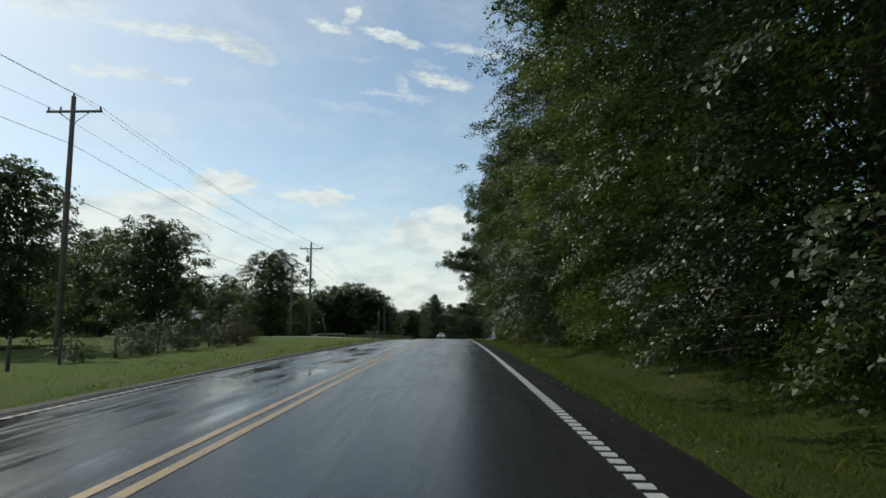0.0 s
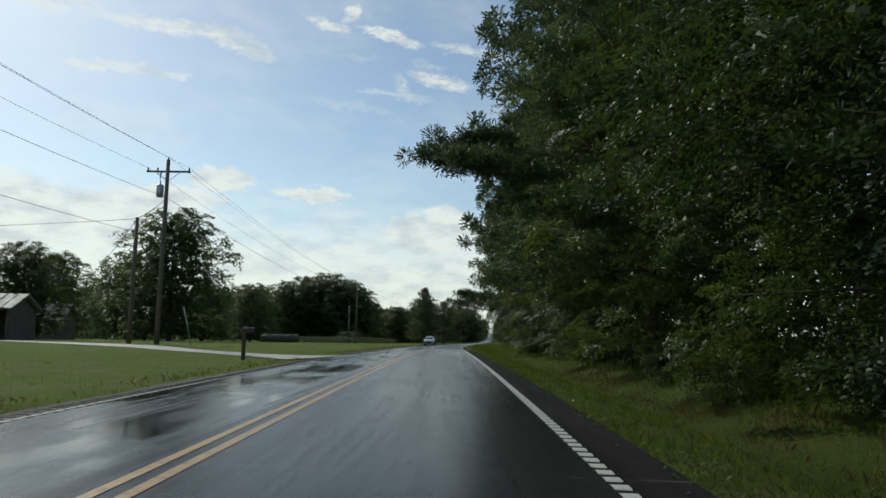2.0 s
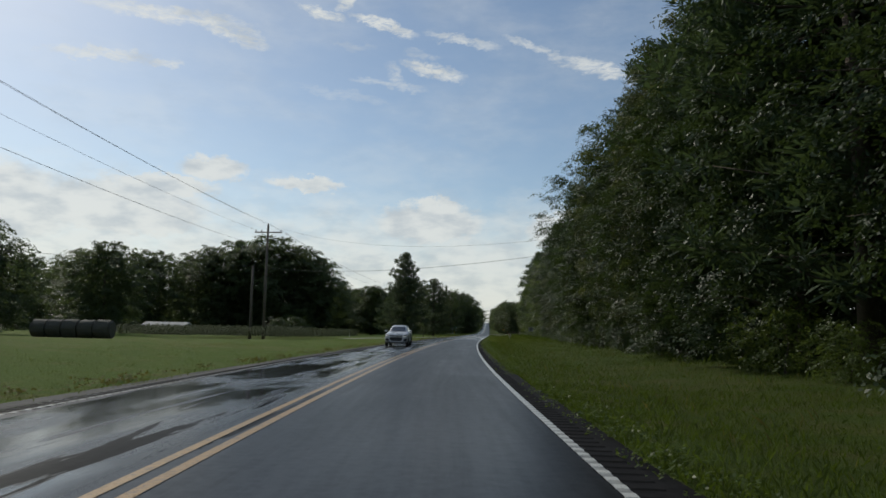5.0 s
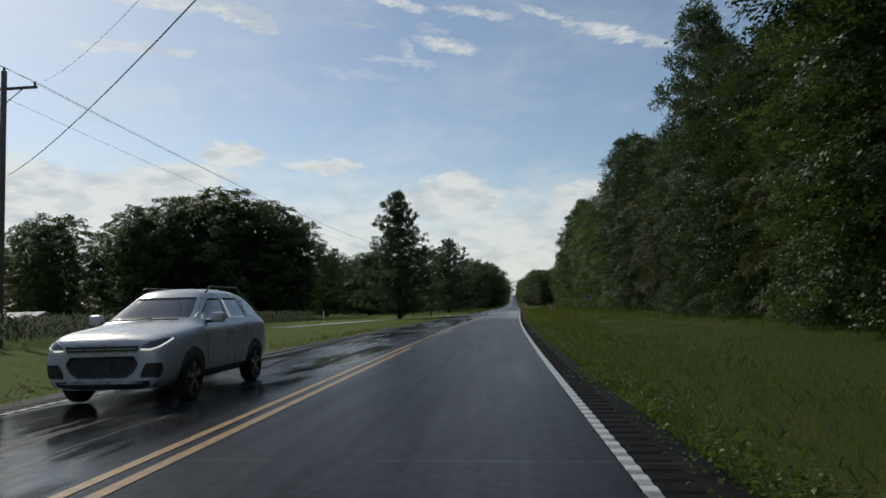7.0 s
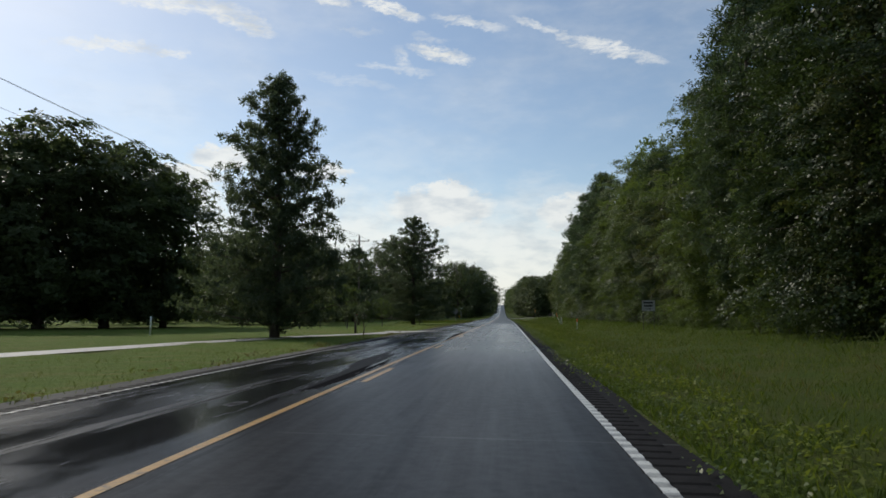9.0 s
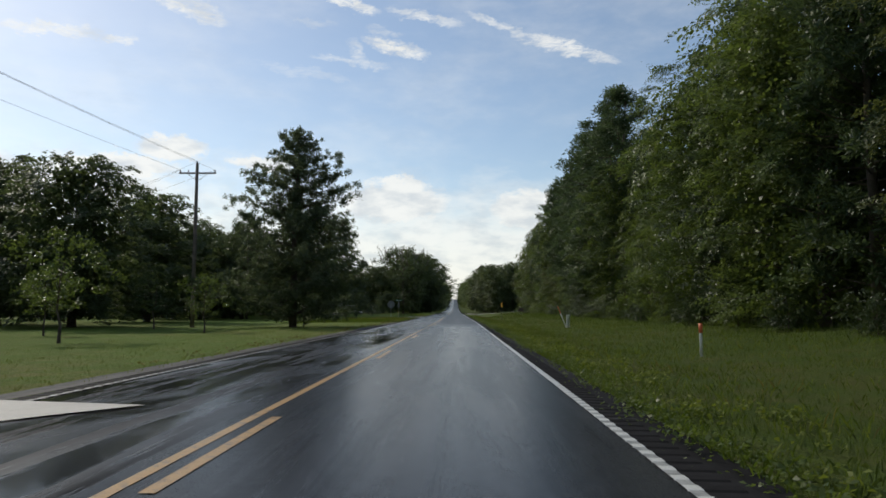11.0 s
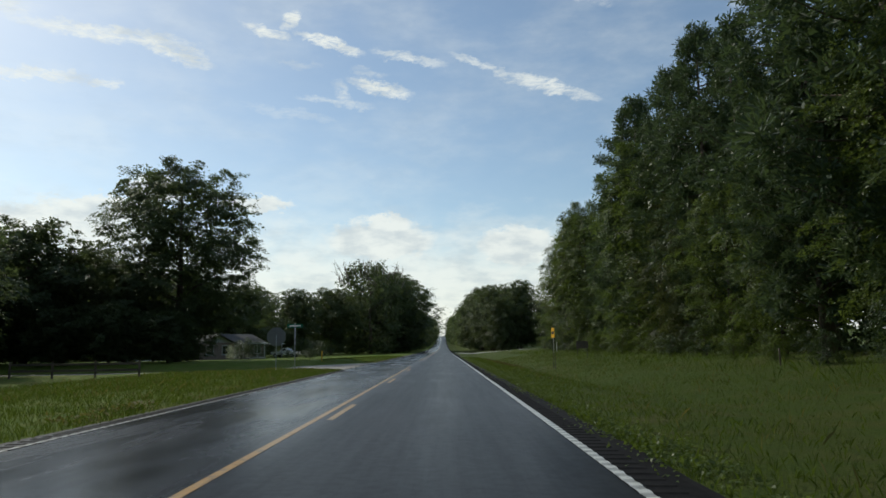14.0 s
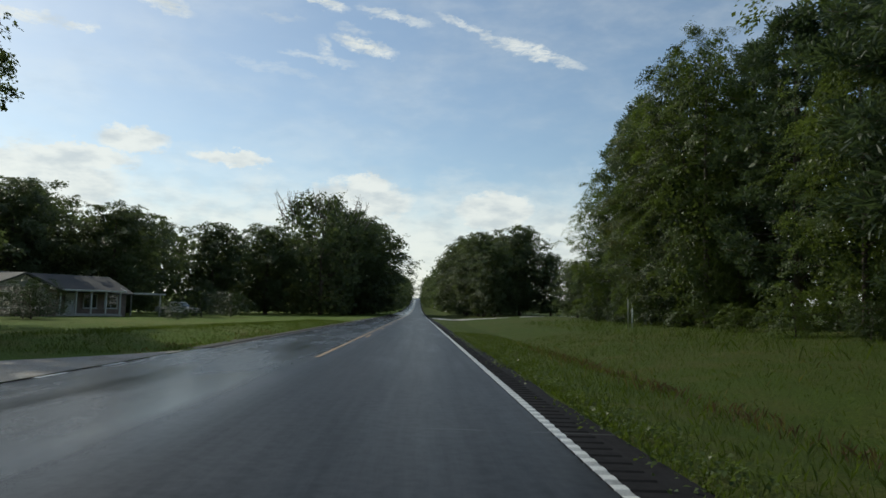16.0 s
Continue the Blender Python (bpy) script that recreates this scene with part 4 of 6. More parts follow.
OAKS = [proto(make_bough(51 + i, 16.0, 7.4, 0.05, 110, 9, 26, 0.37, M_LEAF_OAK, trunk_r=0.34, low=0.75, top=1.0, fill=2600, span=1.8, droop=0.25)) for i in range(3)]
FAR = [make_broad(71 + i, 16.0, 6.2, 0.02, 40, 12, 0.8, M_LEAF_OAK, trunk_r=0.3, low=0.75, fill=80, core=5) for i in range(3)]
DEEP = [proto(make_bough(81 + i, 16.0, 5.6, 0.04, 40, 4, 12, 0.42, M_LEAF, low=0.7, fill=260, span=2.0)) for i in range(2)]
PINES = [proto(make_pine(91 + i, 20.0, 4.2, 0.10, 104, 6, needles=38, puff=0.8, core=(24, 0.5, 0.15))) for i in range(2)]
WIDE_PINES = [proto(make_pine(95 + i, 20.0, 6.3, 0.12, 116, 8, needles=54, core=(26, 0.55, 0.12))) for i in range(2)]
OVERHANG_PINE = proto(make_pine(99, 20.0, 6.0, 0.14, 110, 7, needles=54, core=(34, 0.5, 0.08), blade=0.011, long_limbs=((0.39, 3.2, 8.6), (0.44, 3.0, 7.8), (0.36, 3.4, 7.2))))
LOW_PINE = proto(make_pine(100, 17.0, 5.8, 0.12, 100, 7, needles=84, core=(30, 0.5, 0.07), blade=0.009, long_limbs=((0.28, 3.15, 7.3), (0.33, 2.9, 6.4))))
CEDARS = [proto(make_cedar(111, 15.0, 4.9, taper=0.62, branches=250, tufts=11)), proto(make_cedar(114, 15.0, 5.9, taper=0.5, branches=260, tufts=11, lean=0.6))]
SHRUBS = [proto(make_bough(131 + i, 2.6, 1.5, 0.02, 46, 6, 26, 0.085, mat, name="shrub", trunk_r=0.04, low=0.75, fill=260, span=0.62)) for i, mat in enumerate((M_LEAF, M_LEAF_LIGHT, M_LEAF_RUST))]
PALE = proto(make_bough(137, 1.9, 0.9, 0.02, 30, 4, 16, 0.09, M_LEAF_PALE, name="shrub", trunk_r=0.03, low=0.8, fill=60, span=0.5))
ROUND = proto(make_bough(151, 22.0, 9.2, 0.16, 170, 11, 52, 0.29, M_LEAF_OAK, trunk_r=0.45, low=0.86, top=1.5, fill=3600, body=0.72, span=1.8, droop=0.2))
YOUNG = [proto(make_broad(171 + i, 4.6, 1.7, 0.36, 26, 70, 0.11, mat, trunk_r=0.06, low=0.55, fill=60, tight=1.1, core=10)) for i, mat in enumerate((M_LEAF, M_LEAF_LIGHT))]
DEADTOP = proto(make_broad(161, 18.5, 9.0, 0.02, 110, 62, 0.46, M_LEAF_OAK, trunk_r=0.4, dead=True, low=0.7, fill=400))
rng = random.Random(5)


def edge_off(s):
    """Where the forest's foot meets the grass, metres from the centre line."""
    return float(np.interp(s, [-60, 60, 100, 125, 150, 185, 225, 280, 330, 400, 432], [9.6, 9.2, 9.6, 11.6, 13.6, 14.2, 15.6, 16.6, 16.8, 19.2, 20.0]))


def lower(s):
    """The forest's edge dips along one stretch."""
    return float(np.interp(s, [177, 181, 196, 202], [1.0, 0.74, 0.74, 1.0]))


def woods(name, places, label, mat=M_LEAF_OAK, kinds=FAR):
    """Far trees that nobody could count, joined."""
    out = []
    for x, h in places:
        q = CROWNS[rng.choice(kinds)]
        w = rng.uniform(0, 6.28)
        f = h / 16.0
        g = f * rng.uniform(0.85, 1.15)
        rot = np.array([[math.cos(w) * g, -math.sin(w) * g, 0], [math.sin(w) * g, math.cos(w) * g, 0], [0, 0, f]])
        out.append(q @ rot.T + np.array(x))
    ob = quads_object(name, np.concatenate(out), mat)
    tagged(ob, label, "woods", kind="stuff")


# forest along the right side: a leafy front row, taller trees and pines behind
s = -24.0
while s < 432:
    if s < 58:
        put_tree(EDGE[rng.choice((0, 0, 1, 2, 2))], place(s, edge_off(s) + rng.uniform(0.4, 1.8), -0.1), rng.uniform(0.95, 1.3), rng.uniform(-0.6, 0.9),
                 "tall leafy broadleaf tree at the forest edge, branches reaching the grass", "trees of the forest edge", squash=rng.uniform(1.0, 1.15))
    elif s < 112:
        # more light-leaved trees here carry this stretch's sunlit look in their colour
        put_tree(EDGE[rng.choice((0, 1, 1, 2))], place(s, edge_off(s) + rng.uniform(1.0, 2.2), -0.1), rng.uniform(0.6, 1.0), rng.uniform(-0.6, 0.9),
                 "leafy broadleaf tree at the forest edge, branches reaching the grass", "trees of the forest edge", squash=rng.uniform(1.1, 1.4))
    elif rng.random() < float(np.interp(s, [112, 180, 215, 330, 345, 375, 432], [0.5, 0.4, 0.1, 0.1, 0.45, 0.1, 0.0])):
        put_tree(rng.choice(PINES), place(s, edge_off(s) + rng.uniform(1.6, 3.0)), rng.uniform(0.72, 1.0) * lower(s), rng.uniform(0, 6.28),
                 "dark pine with foliage to the ground at the forest edge", "pines at the forest edge", squash=rng.uniform(1.1, 1.35))
    else:
        # darker leaf kinds before s 215 put that stretch's deeper shade into colour
        put_tree(EDGE2[rng.choice((0, 0, 0, 2) if s < 215 else (0, 1, 1, 1, 2))], place(s, edge_off(s) + rng.uniform(1.0, 2.6), -0.1), rng.uniform(0.6, 1.28) * lower(s), rng.uniform(0, 6.28),
                 "leafy broadleaf tree at the forest edge, branches reaching the grass", "trees of the forest edge", squash=rng.uniform(0.92, 1.15))
    s += rng.uniform(5.0, 7.0) if s < 112 else rng.uniform(5.6, 8.4)
s = -25.0
while s < 436:
    if s < 112:
        if s > 75:
            put_tree(rng.choice(WIDE_PINES), place(s, edge_off(s) + rng.uniform(0.0, 0.8) + (2.4 if 80 < s < 101 else 0.0)), rng.uniform(1.0, 1.2), rng.uniform(0, 6.28),
                     "tall dark pine spreading over the verge", "pines at the forest edge")
        s += 2.6
    elif rng.random() < 0.4:
        put_tree(rng.choice(PINES), place(s, edge_off(s) + rng.uniform(2.5, 5.5)), rng.uniform(0.9, 1.12) * lower(s), rng.uniform(0, 6.28),
                 "tall dark green pine standing behind the forest edge", "trees of the forest")
    else:
        put_tree(INNER[0 if s < 230 else rng.choice((0, 1, 1))], place(s, edge_off(s) + rng.uniform(4.5, 7.5)), rng.uniform(0.78, 1.28) * lower(s), rng.uniform(0, 6.28),
                 "tall broadleaf forest tree with a dark crown", "trees of the forest")
    s += rng.uniform(5.4, 7.6)
spots = []
s = -24.0
while s < 442:
    spots.append((place(s, edge_off(s) + rng.uniform(10, 13)), rng.uniform(17, 21)))
    s += rng.uniform(6, 8)
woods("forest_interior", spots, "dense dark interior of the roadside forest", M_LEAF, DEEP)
spots = []
s = -24.0
while s < 440:
    spots.append((place(s, edge_off(s) + rng.uniform(6, 9)), rng.uniform(4.5, 7)))
    s += rng.uniform(4, 6)
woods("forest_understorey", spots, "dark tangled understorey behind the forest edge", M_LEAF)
s = -10.0
while s < 432:
    put_tree(rng.choice(SHRUBS[:2]), place(s, edge_off(s) - rng.uniform(-0.6, 1.0), -0.05), rng.uniform(0.45, 0.9), rng.uniform(0, 6.28),
             "low green shrub at the foot of the forest", "shrubs at the forest edge")
    s += rng.uniform(3.0, 7.0)
# a few that stand out
for s, off, sc, kind, wide in ((153, 17.0, 1.0, 0, 1.1), (161, 16.2, 1.04, 1, 1.2), (171, 16.6, 0.86, 0, 1.1), (190, 17.8, 0.78, 1, 1.1), (204, 16.2, 1.0, 0, 0.95), (236, 17.5, 0.9, 1, 1.2), (245, 17.2, 1.03, 0, 1.0), (322, 19.0, 1.2, 1, 1.4), (330, 20, 1.15, 0, 1.3), (341, 19.5, 1.22, 0, 1.2), (349, 20.5, 1.12, 1, 1.2), (366, 21.5, 1.2, 1, 1.0), (372, 21.6, 1.16, 0, 0.9), (381.5, 20.8, 1.2, 1, 1.1), (384, 22.5, 1.1, 1, 1.3)):
    put_tree(PINES[kind], place(s, off), sc, rng.uniform(0, 6.28), "tall dark pine at the edge of the forest", "pines at the forest edge", squash=wide)
put_tree(WIDE_PINES[1], place(51.5, 10.6), 0.74, 0.6, "dark pine with foliage low over the verge", "pines at the forest edge")
put_tree(WIDE_PINES[0], place(57.0, 11.8), 0.86, 3.6, "dark pine with foliage low over the verge", "pines at the forest edge")
put_tree(WIDE_PINES[0], place(60.5, 11.4), 0.88, 2.0, "tall dark pine spreading over the verge", "pines at the forest edge")
put_tree(WIDE_PINES[1], place(77.5, 9.9), 1.15, 1.0, "tall dark pine spreading over the verge", "pines at the forest edge")
put_tree(WIDE_PINES[1], place(104, 9.4), 1.05, 4.0, "tall dark pine spreading over the verge", "pines at the forest edge")
for s, off, h in ((402.5, 19.8, 17.6), (407.5, 20.4, 18.4), (412, 19.4, 16.0)):
    put_tree(EDGE2[int(off) % 2], place(s, off), h / 15.0, rng.uniform(0, 6.28), "tall narrow leafy tree at the forest edge", "trees of the forest edge", squash=0.78)
# kind 1 has lighter leaves, so its catch of sun is in the colour
for s, off, h, kind in ((137, 14.4, 15, 0), (158, 16.4, 17.5, 0), (165, 16.8, 17.5, 0), (172, 16.8, 17.0, 0), (143.5, 14.6, 13.5, 0), (149, 14.2, 12.5, 0), (155.5, 15.2, 14.5, 0), (179.5, 14.9, 11.0, 1), (184, 15.6, 9.0, 1), (175.5, 15.8, 19.0, 0), (229, 16.8, 15.5, 0), (235, 17.2, 17.0, 0), (253.5, 18.0, 16.5, 1), (280, 18.6, 18.0, 1), (287, 19.0, 17.0, 0)):
    put_tree(EDGE2[kind], place(s, off), h / 15.0, rng.uniform(0, 6.28), "light green tree catching the sun at the forest edge" if kind == 1 else "dense leafy tree at the forest edge", "trees of the forest edge", squash=1.1)
put_tree(OVERHANG_PINE, place(69.5, 9.3), 1.0, 0.0, "dark pine with long limbs hanging over the road", "pines at the forest edge")
put_tree(LOW_PINE, place(110, 9.4), 1.0, 0.0, "dark pine with a low limb reaching over the lane", "pines at the forest edge")
# far walls of trees along both sides
for side, s0, o0, name in ((1, 566, 13, "far_woods"), (-1, 520, -11.5, "far_woods")):
    spots = []
    s = float(s0)
    while s < 1090:
        for row in range(2):
            spots.append((place(s + rng.uniform(-4, 4), o0 + side * (row * 9 + rng.uniform(0, 4) - float(np.interp(s, [560, 760, 1090], [0, 2.2, 4.2])))), rng.uniform(16, 21)))
        s += rng.uniform(10, 14)
    woods(name, spots, "long dark row of trees far along the road")
spots = []
for s in np.arange(60, 560, 9.0):
    for row in range(2):
        o = float(np.interp(s, [60, 130, 200, 250, 300, 400, 560], [-95, -95, -88, -98, -112, -95, -70]))
        spots.append((place(s + rng.uniform(-4, 4), o - 10 * row + rng.uniform(-4, 4)), rng.uniform(11, 15) * (1.25 if s > 240 else 1.0)))
woods("far_woods", spots, "dark line of woods behind the fields")
spots = []
for i in range(26):
    f = i / 25
    spots.append((place(425 + 105 * f, -64 + 36 * f + rng.uniform(-2, 2)), rng.uniform(12, 16)))
    spots.append((place(300 + 110 * f, -58 + rng.uniform(-3, 3)), rng.uniform(11, 14)))
woods("yard_woods", spots, "dense dark trees closing the yards")

# trees on the left: s, off, height, kind, label
LEFT = [
    (65.5, -26.2, 10.8, OAKS[0], "broad dark tree behind the field"), (45, -28, 12.0, OAKS[2], "broad dark tree behind the utility pole"),
    (62, -47, 12.5, OAKS[1], "broad dark tree behind the field"),
    (86, -41, 12.6, OAKS[1], "wide dark tree beyond the fence"), (99, -54, 13.0, OAKS[2], "dark tree beyond the fence"),
    (132, -32.5, 15.8, OAKS[2], "dense tree near the transformer pole"), (117, -41.5, 9.5, OAKS[0], "dark tree beside the pole barn"), (150, -47, 12.5, OAKS[0], "dark tree behind the barn"),
    (152, -60, 13, OAKS[1], "dark tree behind the barn"), (140, -70, 13, OAKS[2], "dark tree behind the barn"), (170, -54, 12, OAKS[0], "dark tree in the far row"),
    (185, -50, 12, OAKS[2], "dark tree in the far row"), (205, -47, 12, OAKS[0], "dark tree in the far row"), (225, -62, 13, OAKS[2], "dark tree in the far row"),
    (276.5, -41.5, 20.0, OAKS[2], "large oak in the row behind the crop field"), (271, -52.5, 20.5, OAKS[1], "large oak in the row behind the crop field"), (272, -46, 21.5, OAKS[0], "large oak with a broad rounded crown"), (281, -37, 17.5, OAKS[1], "large oak at the edge of the yard"),
    (268, -58, 18.5, OAKS[2], "large oak behind the crop field"), (262, -70, 17, OAKS[1], "large oak behind the crop field"),
    (300, -78, 20, OAKS[0], "tall tree behind the crop field"), (290, -95, 19, OAKS[2], "tall tree behind the crop field"), (280, -112, 18, OAKS[1], "tall tree behind the crop field"),
    (285, -130, 18, OAKS[0], "tall tree far behind the crop field"), (300, -150, 19, OAKS[2], "tall tree far behind the crop field"), (290, -172, 19, OAKS[0], "tall tree far behind the crop field"),
    (300, -27, 12.5, OAKS[2], "tree in the shaded yard"), (308, -38, 14, OAKS[0], "tree in the shaded yard"), (322, -31, 13.5, OAKS[1], "tree in the shaded yard"),
    (340, -33, 12.5, OAKS[2], "dark tree by the lawn"), (352, -45, 14, OAKS[0], "dark tree by the lawn"),
    (345.5, -27.4, 11.4, WIDE_PINES[0], "spreading dark pine beyond the lawn"), (343, -33, 11.5, OAKS[1], "dark tree by the lawn"), (352, -30, 12.2, OAKS[0], "dark tree by the lawn"), (358.5, -33.5, 12.8, OAKS[2], "dark tree by the side road"), (365.5, -37, 13.2, OAKS[1], "dark tree by the side road"), (383, -38, 13.5, OAKS[1], "dark tree beside the big oak"), (390, -48, 15, OAKS[2], "dark tree beside the big oak"), (372, -50, 14, OAKS[0], "dark tree beside the side road"),
    (405, -58, 15, OAKS[0], "dark tree behind the house"), (420, -66, 17, OAKS[2], "dark tree behind the house"), (440, -60, 19, OAKS[0], "dark tree behind the house"),
    (441.5, -44, 14.5, OAKS[2], "dark tree shading the house"), (434.5, -50, 14.5, OAKS[0], "dark tree shading the house"), (447.5, -35, 13.0, OAKS[1], "dark tree shading the house"), (427, -54, 14.5, OAKS[1], "dark tree shading the house"),
    (455, -50, 17, OAKS[1], "dark tree behind the house"), (470, -42, 15, OAKS[0], "dark tree past the house"), (482, -33, 15, OAKS[2], "dark tree past the house"),
    (492, -26, 16, OAKS[1], "dark tree past the house"), (512, -14, 21.5, OAKS[0], "dark roadside tree past the lawn"), (528, -13, 22.5, OAKS[1], "dark roadside tree past the lawn"), (546, -12.5, 23, OAKS[2], "dark roadside tree past the lawn"), (520, -26, 17, OAKS[2], "dark roadside tree past the lawn"),
    (470, -75, 22, OAKS[2], "tall tree far behind the house"), (460, -95, 23, OAKS[0], "tall tree far behind the house"), (440, -110, 22, OAKS[2], "tall tree far behind the house"),
]
for s, off, h, p, label in LEFT:
    put_tree(p, place(s, off), h / 15.6, rng.uniform(0, 6.28), label, squash=rng.uniform(0.98, 1.15))
# low growth under the oak, several trees added to stand for its dark shade
for s, off, h in ((391, -32, 9.5), (386, -36, 11.0), (392, -25.6, 6.0), (384, -29, 6.5), (401, -33, 6.0), (381, -23.5, 4.6), (380, -28.5, 5.2), (379.5, -33, 5.0), (381.5, -38, 6.0), (387, -25, 5.5), (379, -43, 6.0)):
    put_tree(OAKS[int(s) % 3], place(s, off), h / 15.6, rng.uniform(0, 6.28), "dark low tree under the big round oak", squash=1.1)
put_tree(ROUND, place(391, -26.4), 0.95, 0.7, "tall round-crowned oak with gaps in its crown")
for s, off, h in ((487, 16.0, 12.5), (498, 15.0, 15.5), (494, 21.5, 16.5), (489, 26.5, 11), (510, 15.0, 17), (506, 22, 15), (520, 21, 17), (524, 13.6, 17.5), (540, 14, 18), (556, 14, 18)):
    put_tree(OAKS[int(s) % 3], place(s, off), h / 15.6, rng.uniform(0, 6.28), "dark roadside tree beyond the side road", "far roadside trees", squash=0.85)
for s, off, h in ((437, 25, 7.5), (446, 23.5, 6.6), (456, 24, 7.4), (452, 33, 9.5), (462, 31, 9.0)):
    put_tree(OAKS[int(s) % 3], place(s, off), h / 15.6, rng.uniform(0, 6.28), "dark tree at the corner of the woods", "trees of the forest")
put_tree(DEADTOP, place(500, -17), 1.28, 2.0, "big tree with bare dead limbs at its top")
put_tree(CEDARS[0], at_xy(-4.8, 243.6), 1.03, 0.4, "ragged dark cedar tree beside the pale driveway")
put_tree(CEDARS[1], at_xy(-0.2, 301.5), 1.0, 1.4, "broad ragged dark cedar on the lawn", squash=1.05)
for s, off, h, kind, label in ((247.5, -6.6, 2.7, 0, "small young tree with a thin trunk beside the driveway"), (276, -14.2, 4.6, 1, "young yard tree with a light green crown"),
                               (283, -19, 3.6, 1, "young yard tree with a light green crown"), (296, -19, 4.2, 0, "young dark green yard tree"), (288, -12.6, 3.4, 1, "young yard tree with a light green crown")):
    put_tree(YOUNG[kind], place(s, off), h / 4.6, rng.uniform(0, 6.28), label, squash=1.1)
put_tree(PALE, place(404, -24.6), 0.95, 0.4, "small bush with whitish variegated leaves before the house", squash=0.55)
put_tree(SHRUBS[2], place(44.5, -11.6), 0.58, 1.0, "dense shrub with rusty brown foliage by the fence", squash=1.15)
for s, off, sc in ((33.5, -13.4, 0.5), (36.5, -13.9, 0.62), (39.5, -13.5, 0.7), (42, -14.0, 0.6), (30, -14.2, 0.42), (46.5, -12.4, 0.75), (43.2, -12.6, 0.5), (35, -13.5, 0.3), (24, -14.5, 0.32), (408, -23.4, 1.05), (410, -25.0, 0.9), (419, -17.5, 0.55), (441, -22.2, 1.2), (446, -20.2, 1.15), (436, -24.5, 0.5), (232, -28, 1.3), (228, -30, 1.2)):
    put_tree(SHRUBS[0], place(s, off), sc, rng.uniform(0, 6.28), "rounded dark garden shrub", squash=1.2)
for ob in STORE + FAR:
    for o in (*ob.children_recursive, ob):
        bpy.data.objects.remove(o)


# ---- grass and crop ----
def on_drive(s, off):
    """Whether a place by the far edge lies on a drive or the side road."""
    near = (off < -3) & (off > -14)
    half = np.maximum(4.2, 11.0 - 1.3 * (-off - 4))
    return near & ((np.abs(s - 369) < half) | (np.abs(s - 81.5) < 3.6) | ((np.abs(s - 254 - (off + 5) * 2.0) < 3.4) & (off > -10)))


def grass_field(name, s0, s1, o0, o1, count, height, mat, seed, label, clumpy=0.5, near=None):
    r = np.random.default_rng(seed)
    k = int(count)
    sv = r.uniform(s0, s1, k)
    ov = o0 + (o1 - o0) * r.uniform(0, 1, k) ** (near or 1.0)
    if clumpy:
        keep = np.sin(sv * 1.7 + 2 * np.sin(ov * 1.3)) + np.sin(ov * 2.9 + sv * 0.6) + r.normal(0, 1, k) > -clumpy
        sv, ov = sv[keep], ov[keep]
    clear = ~on_drive(sv, ov)
    sv, ov = sv[clear], ov[clear]
    k = len(sv)
    p = place_many(sv, ov, -0.02)
    w = r.uniform(0, 2 * math.pi, k)
    side = np.stack([np.cos(w), np.sin(w), np.zeros(k)], -1)
    lean = np.stack([r.normal(0, 0.35, k), r.normal(0, 0.35, k), np.ones(k)], -1)
    hh = height * r.uniform(0.45, 1.25, (k, 1))
    wd = (0.004 + 0.011 * hh) * r.uniform(0.7, 1.3, (k, 1))
    top = p + lean * hh
    mid = p + lean * hh * np.array([0.35, 0.35, 0.6])
    v = np.stack([p - side * wd, p + side * wd, mid + side * wd * 0.8 + (top - mid) * 0.1, top], 1)
    ob = quads_object(name, v, mat)
    return tagged(ob, label, "grass", kind="stuff")


grass_field("verge_grass", -2, 130, 4.42, 11.0, 130000, 0.10, M_BLADE, 1, "mown green verge grass beside the shoulder", 1.2, 1.3)
grass_field("verge_grass", 118, 400, 4.34, 19, 250000, 0.12, M_BLADE, 2, "long green verge grass beside the shoulder", 1.6, 1.9)
grass_field("dry_grass", -2, 400, 5.6, 13, 9000, 0.2, M_BLADE_DRY, 3, "scattered dry grass stems in the verge", 0.2, 1.2)
grass_field("dry_grass", 52, 78, 6.9, 8.7, 4200, 0.16, M_BLADE_BROWN, 31, "withered brown grass along the ditch", 0.2)
grass_field("dry_grass", 364, 386, 6.2, 7.9, 1700, 0.18, M_BLADE_BROWN, 32, "withered brown grass along the ditch", 0.2)
grass_field("seeding_grass", 205, 310, 4.6, 15, 22000, 0.16, M_BLADE_LAWN, 5, "pale upright grass stems standing in the verge", 0.4, 1.1)
grass_field("verge_grass", 0, 400, -4.2, -13, 60000, 0.09, M_BLADE_LAWN, 4, "short green grass along the far side of the road", 1.2, 1.4)
grass_field("verge_grass", 318, 365, -4.08, -16, 60000, 0.15, M_BLADE, 8, "long uncut grass before the side road", 1.6)
grass_field("dry_grass", 334, 365, -5.5, -16, 2600, 0.24, M_BLADE_DRY, 33, "scattered dry stems in the long grass", 0.2)
grass_field("verge_grass", 377, 432, -4.3, -9, 26000, 0.12, M_BLADE, 9, "long grass on the low bank of the lawn", 1.2)
grass_field("ditch_grass", -2, 110, 8.2, 11.5, 9000, 0.3, M_BLADE, 6, "taller weeds in front of the forest", 0.6)
grass_field("ditch_grass", 120, 430, 12, 19, 12000, 0.36, M_BLADE, 7, "taller weeds in front of the forest", 0.6)


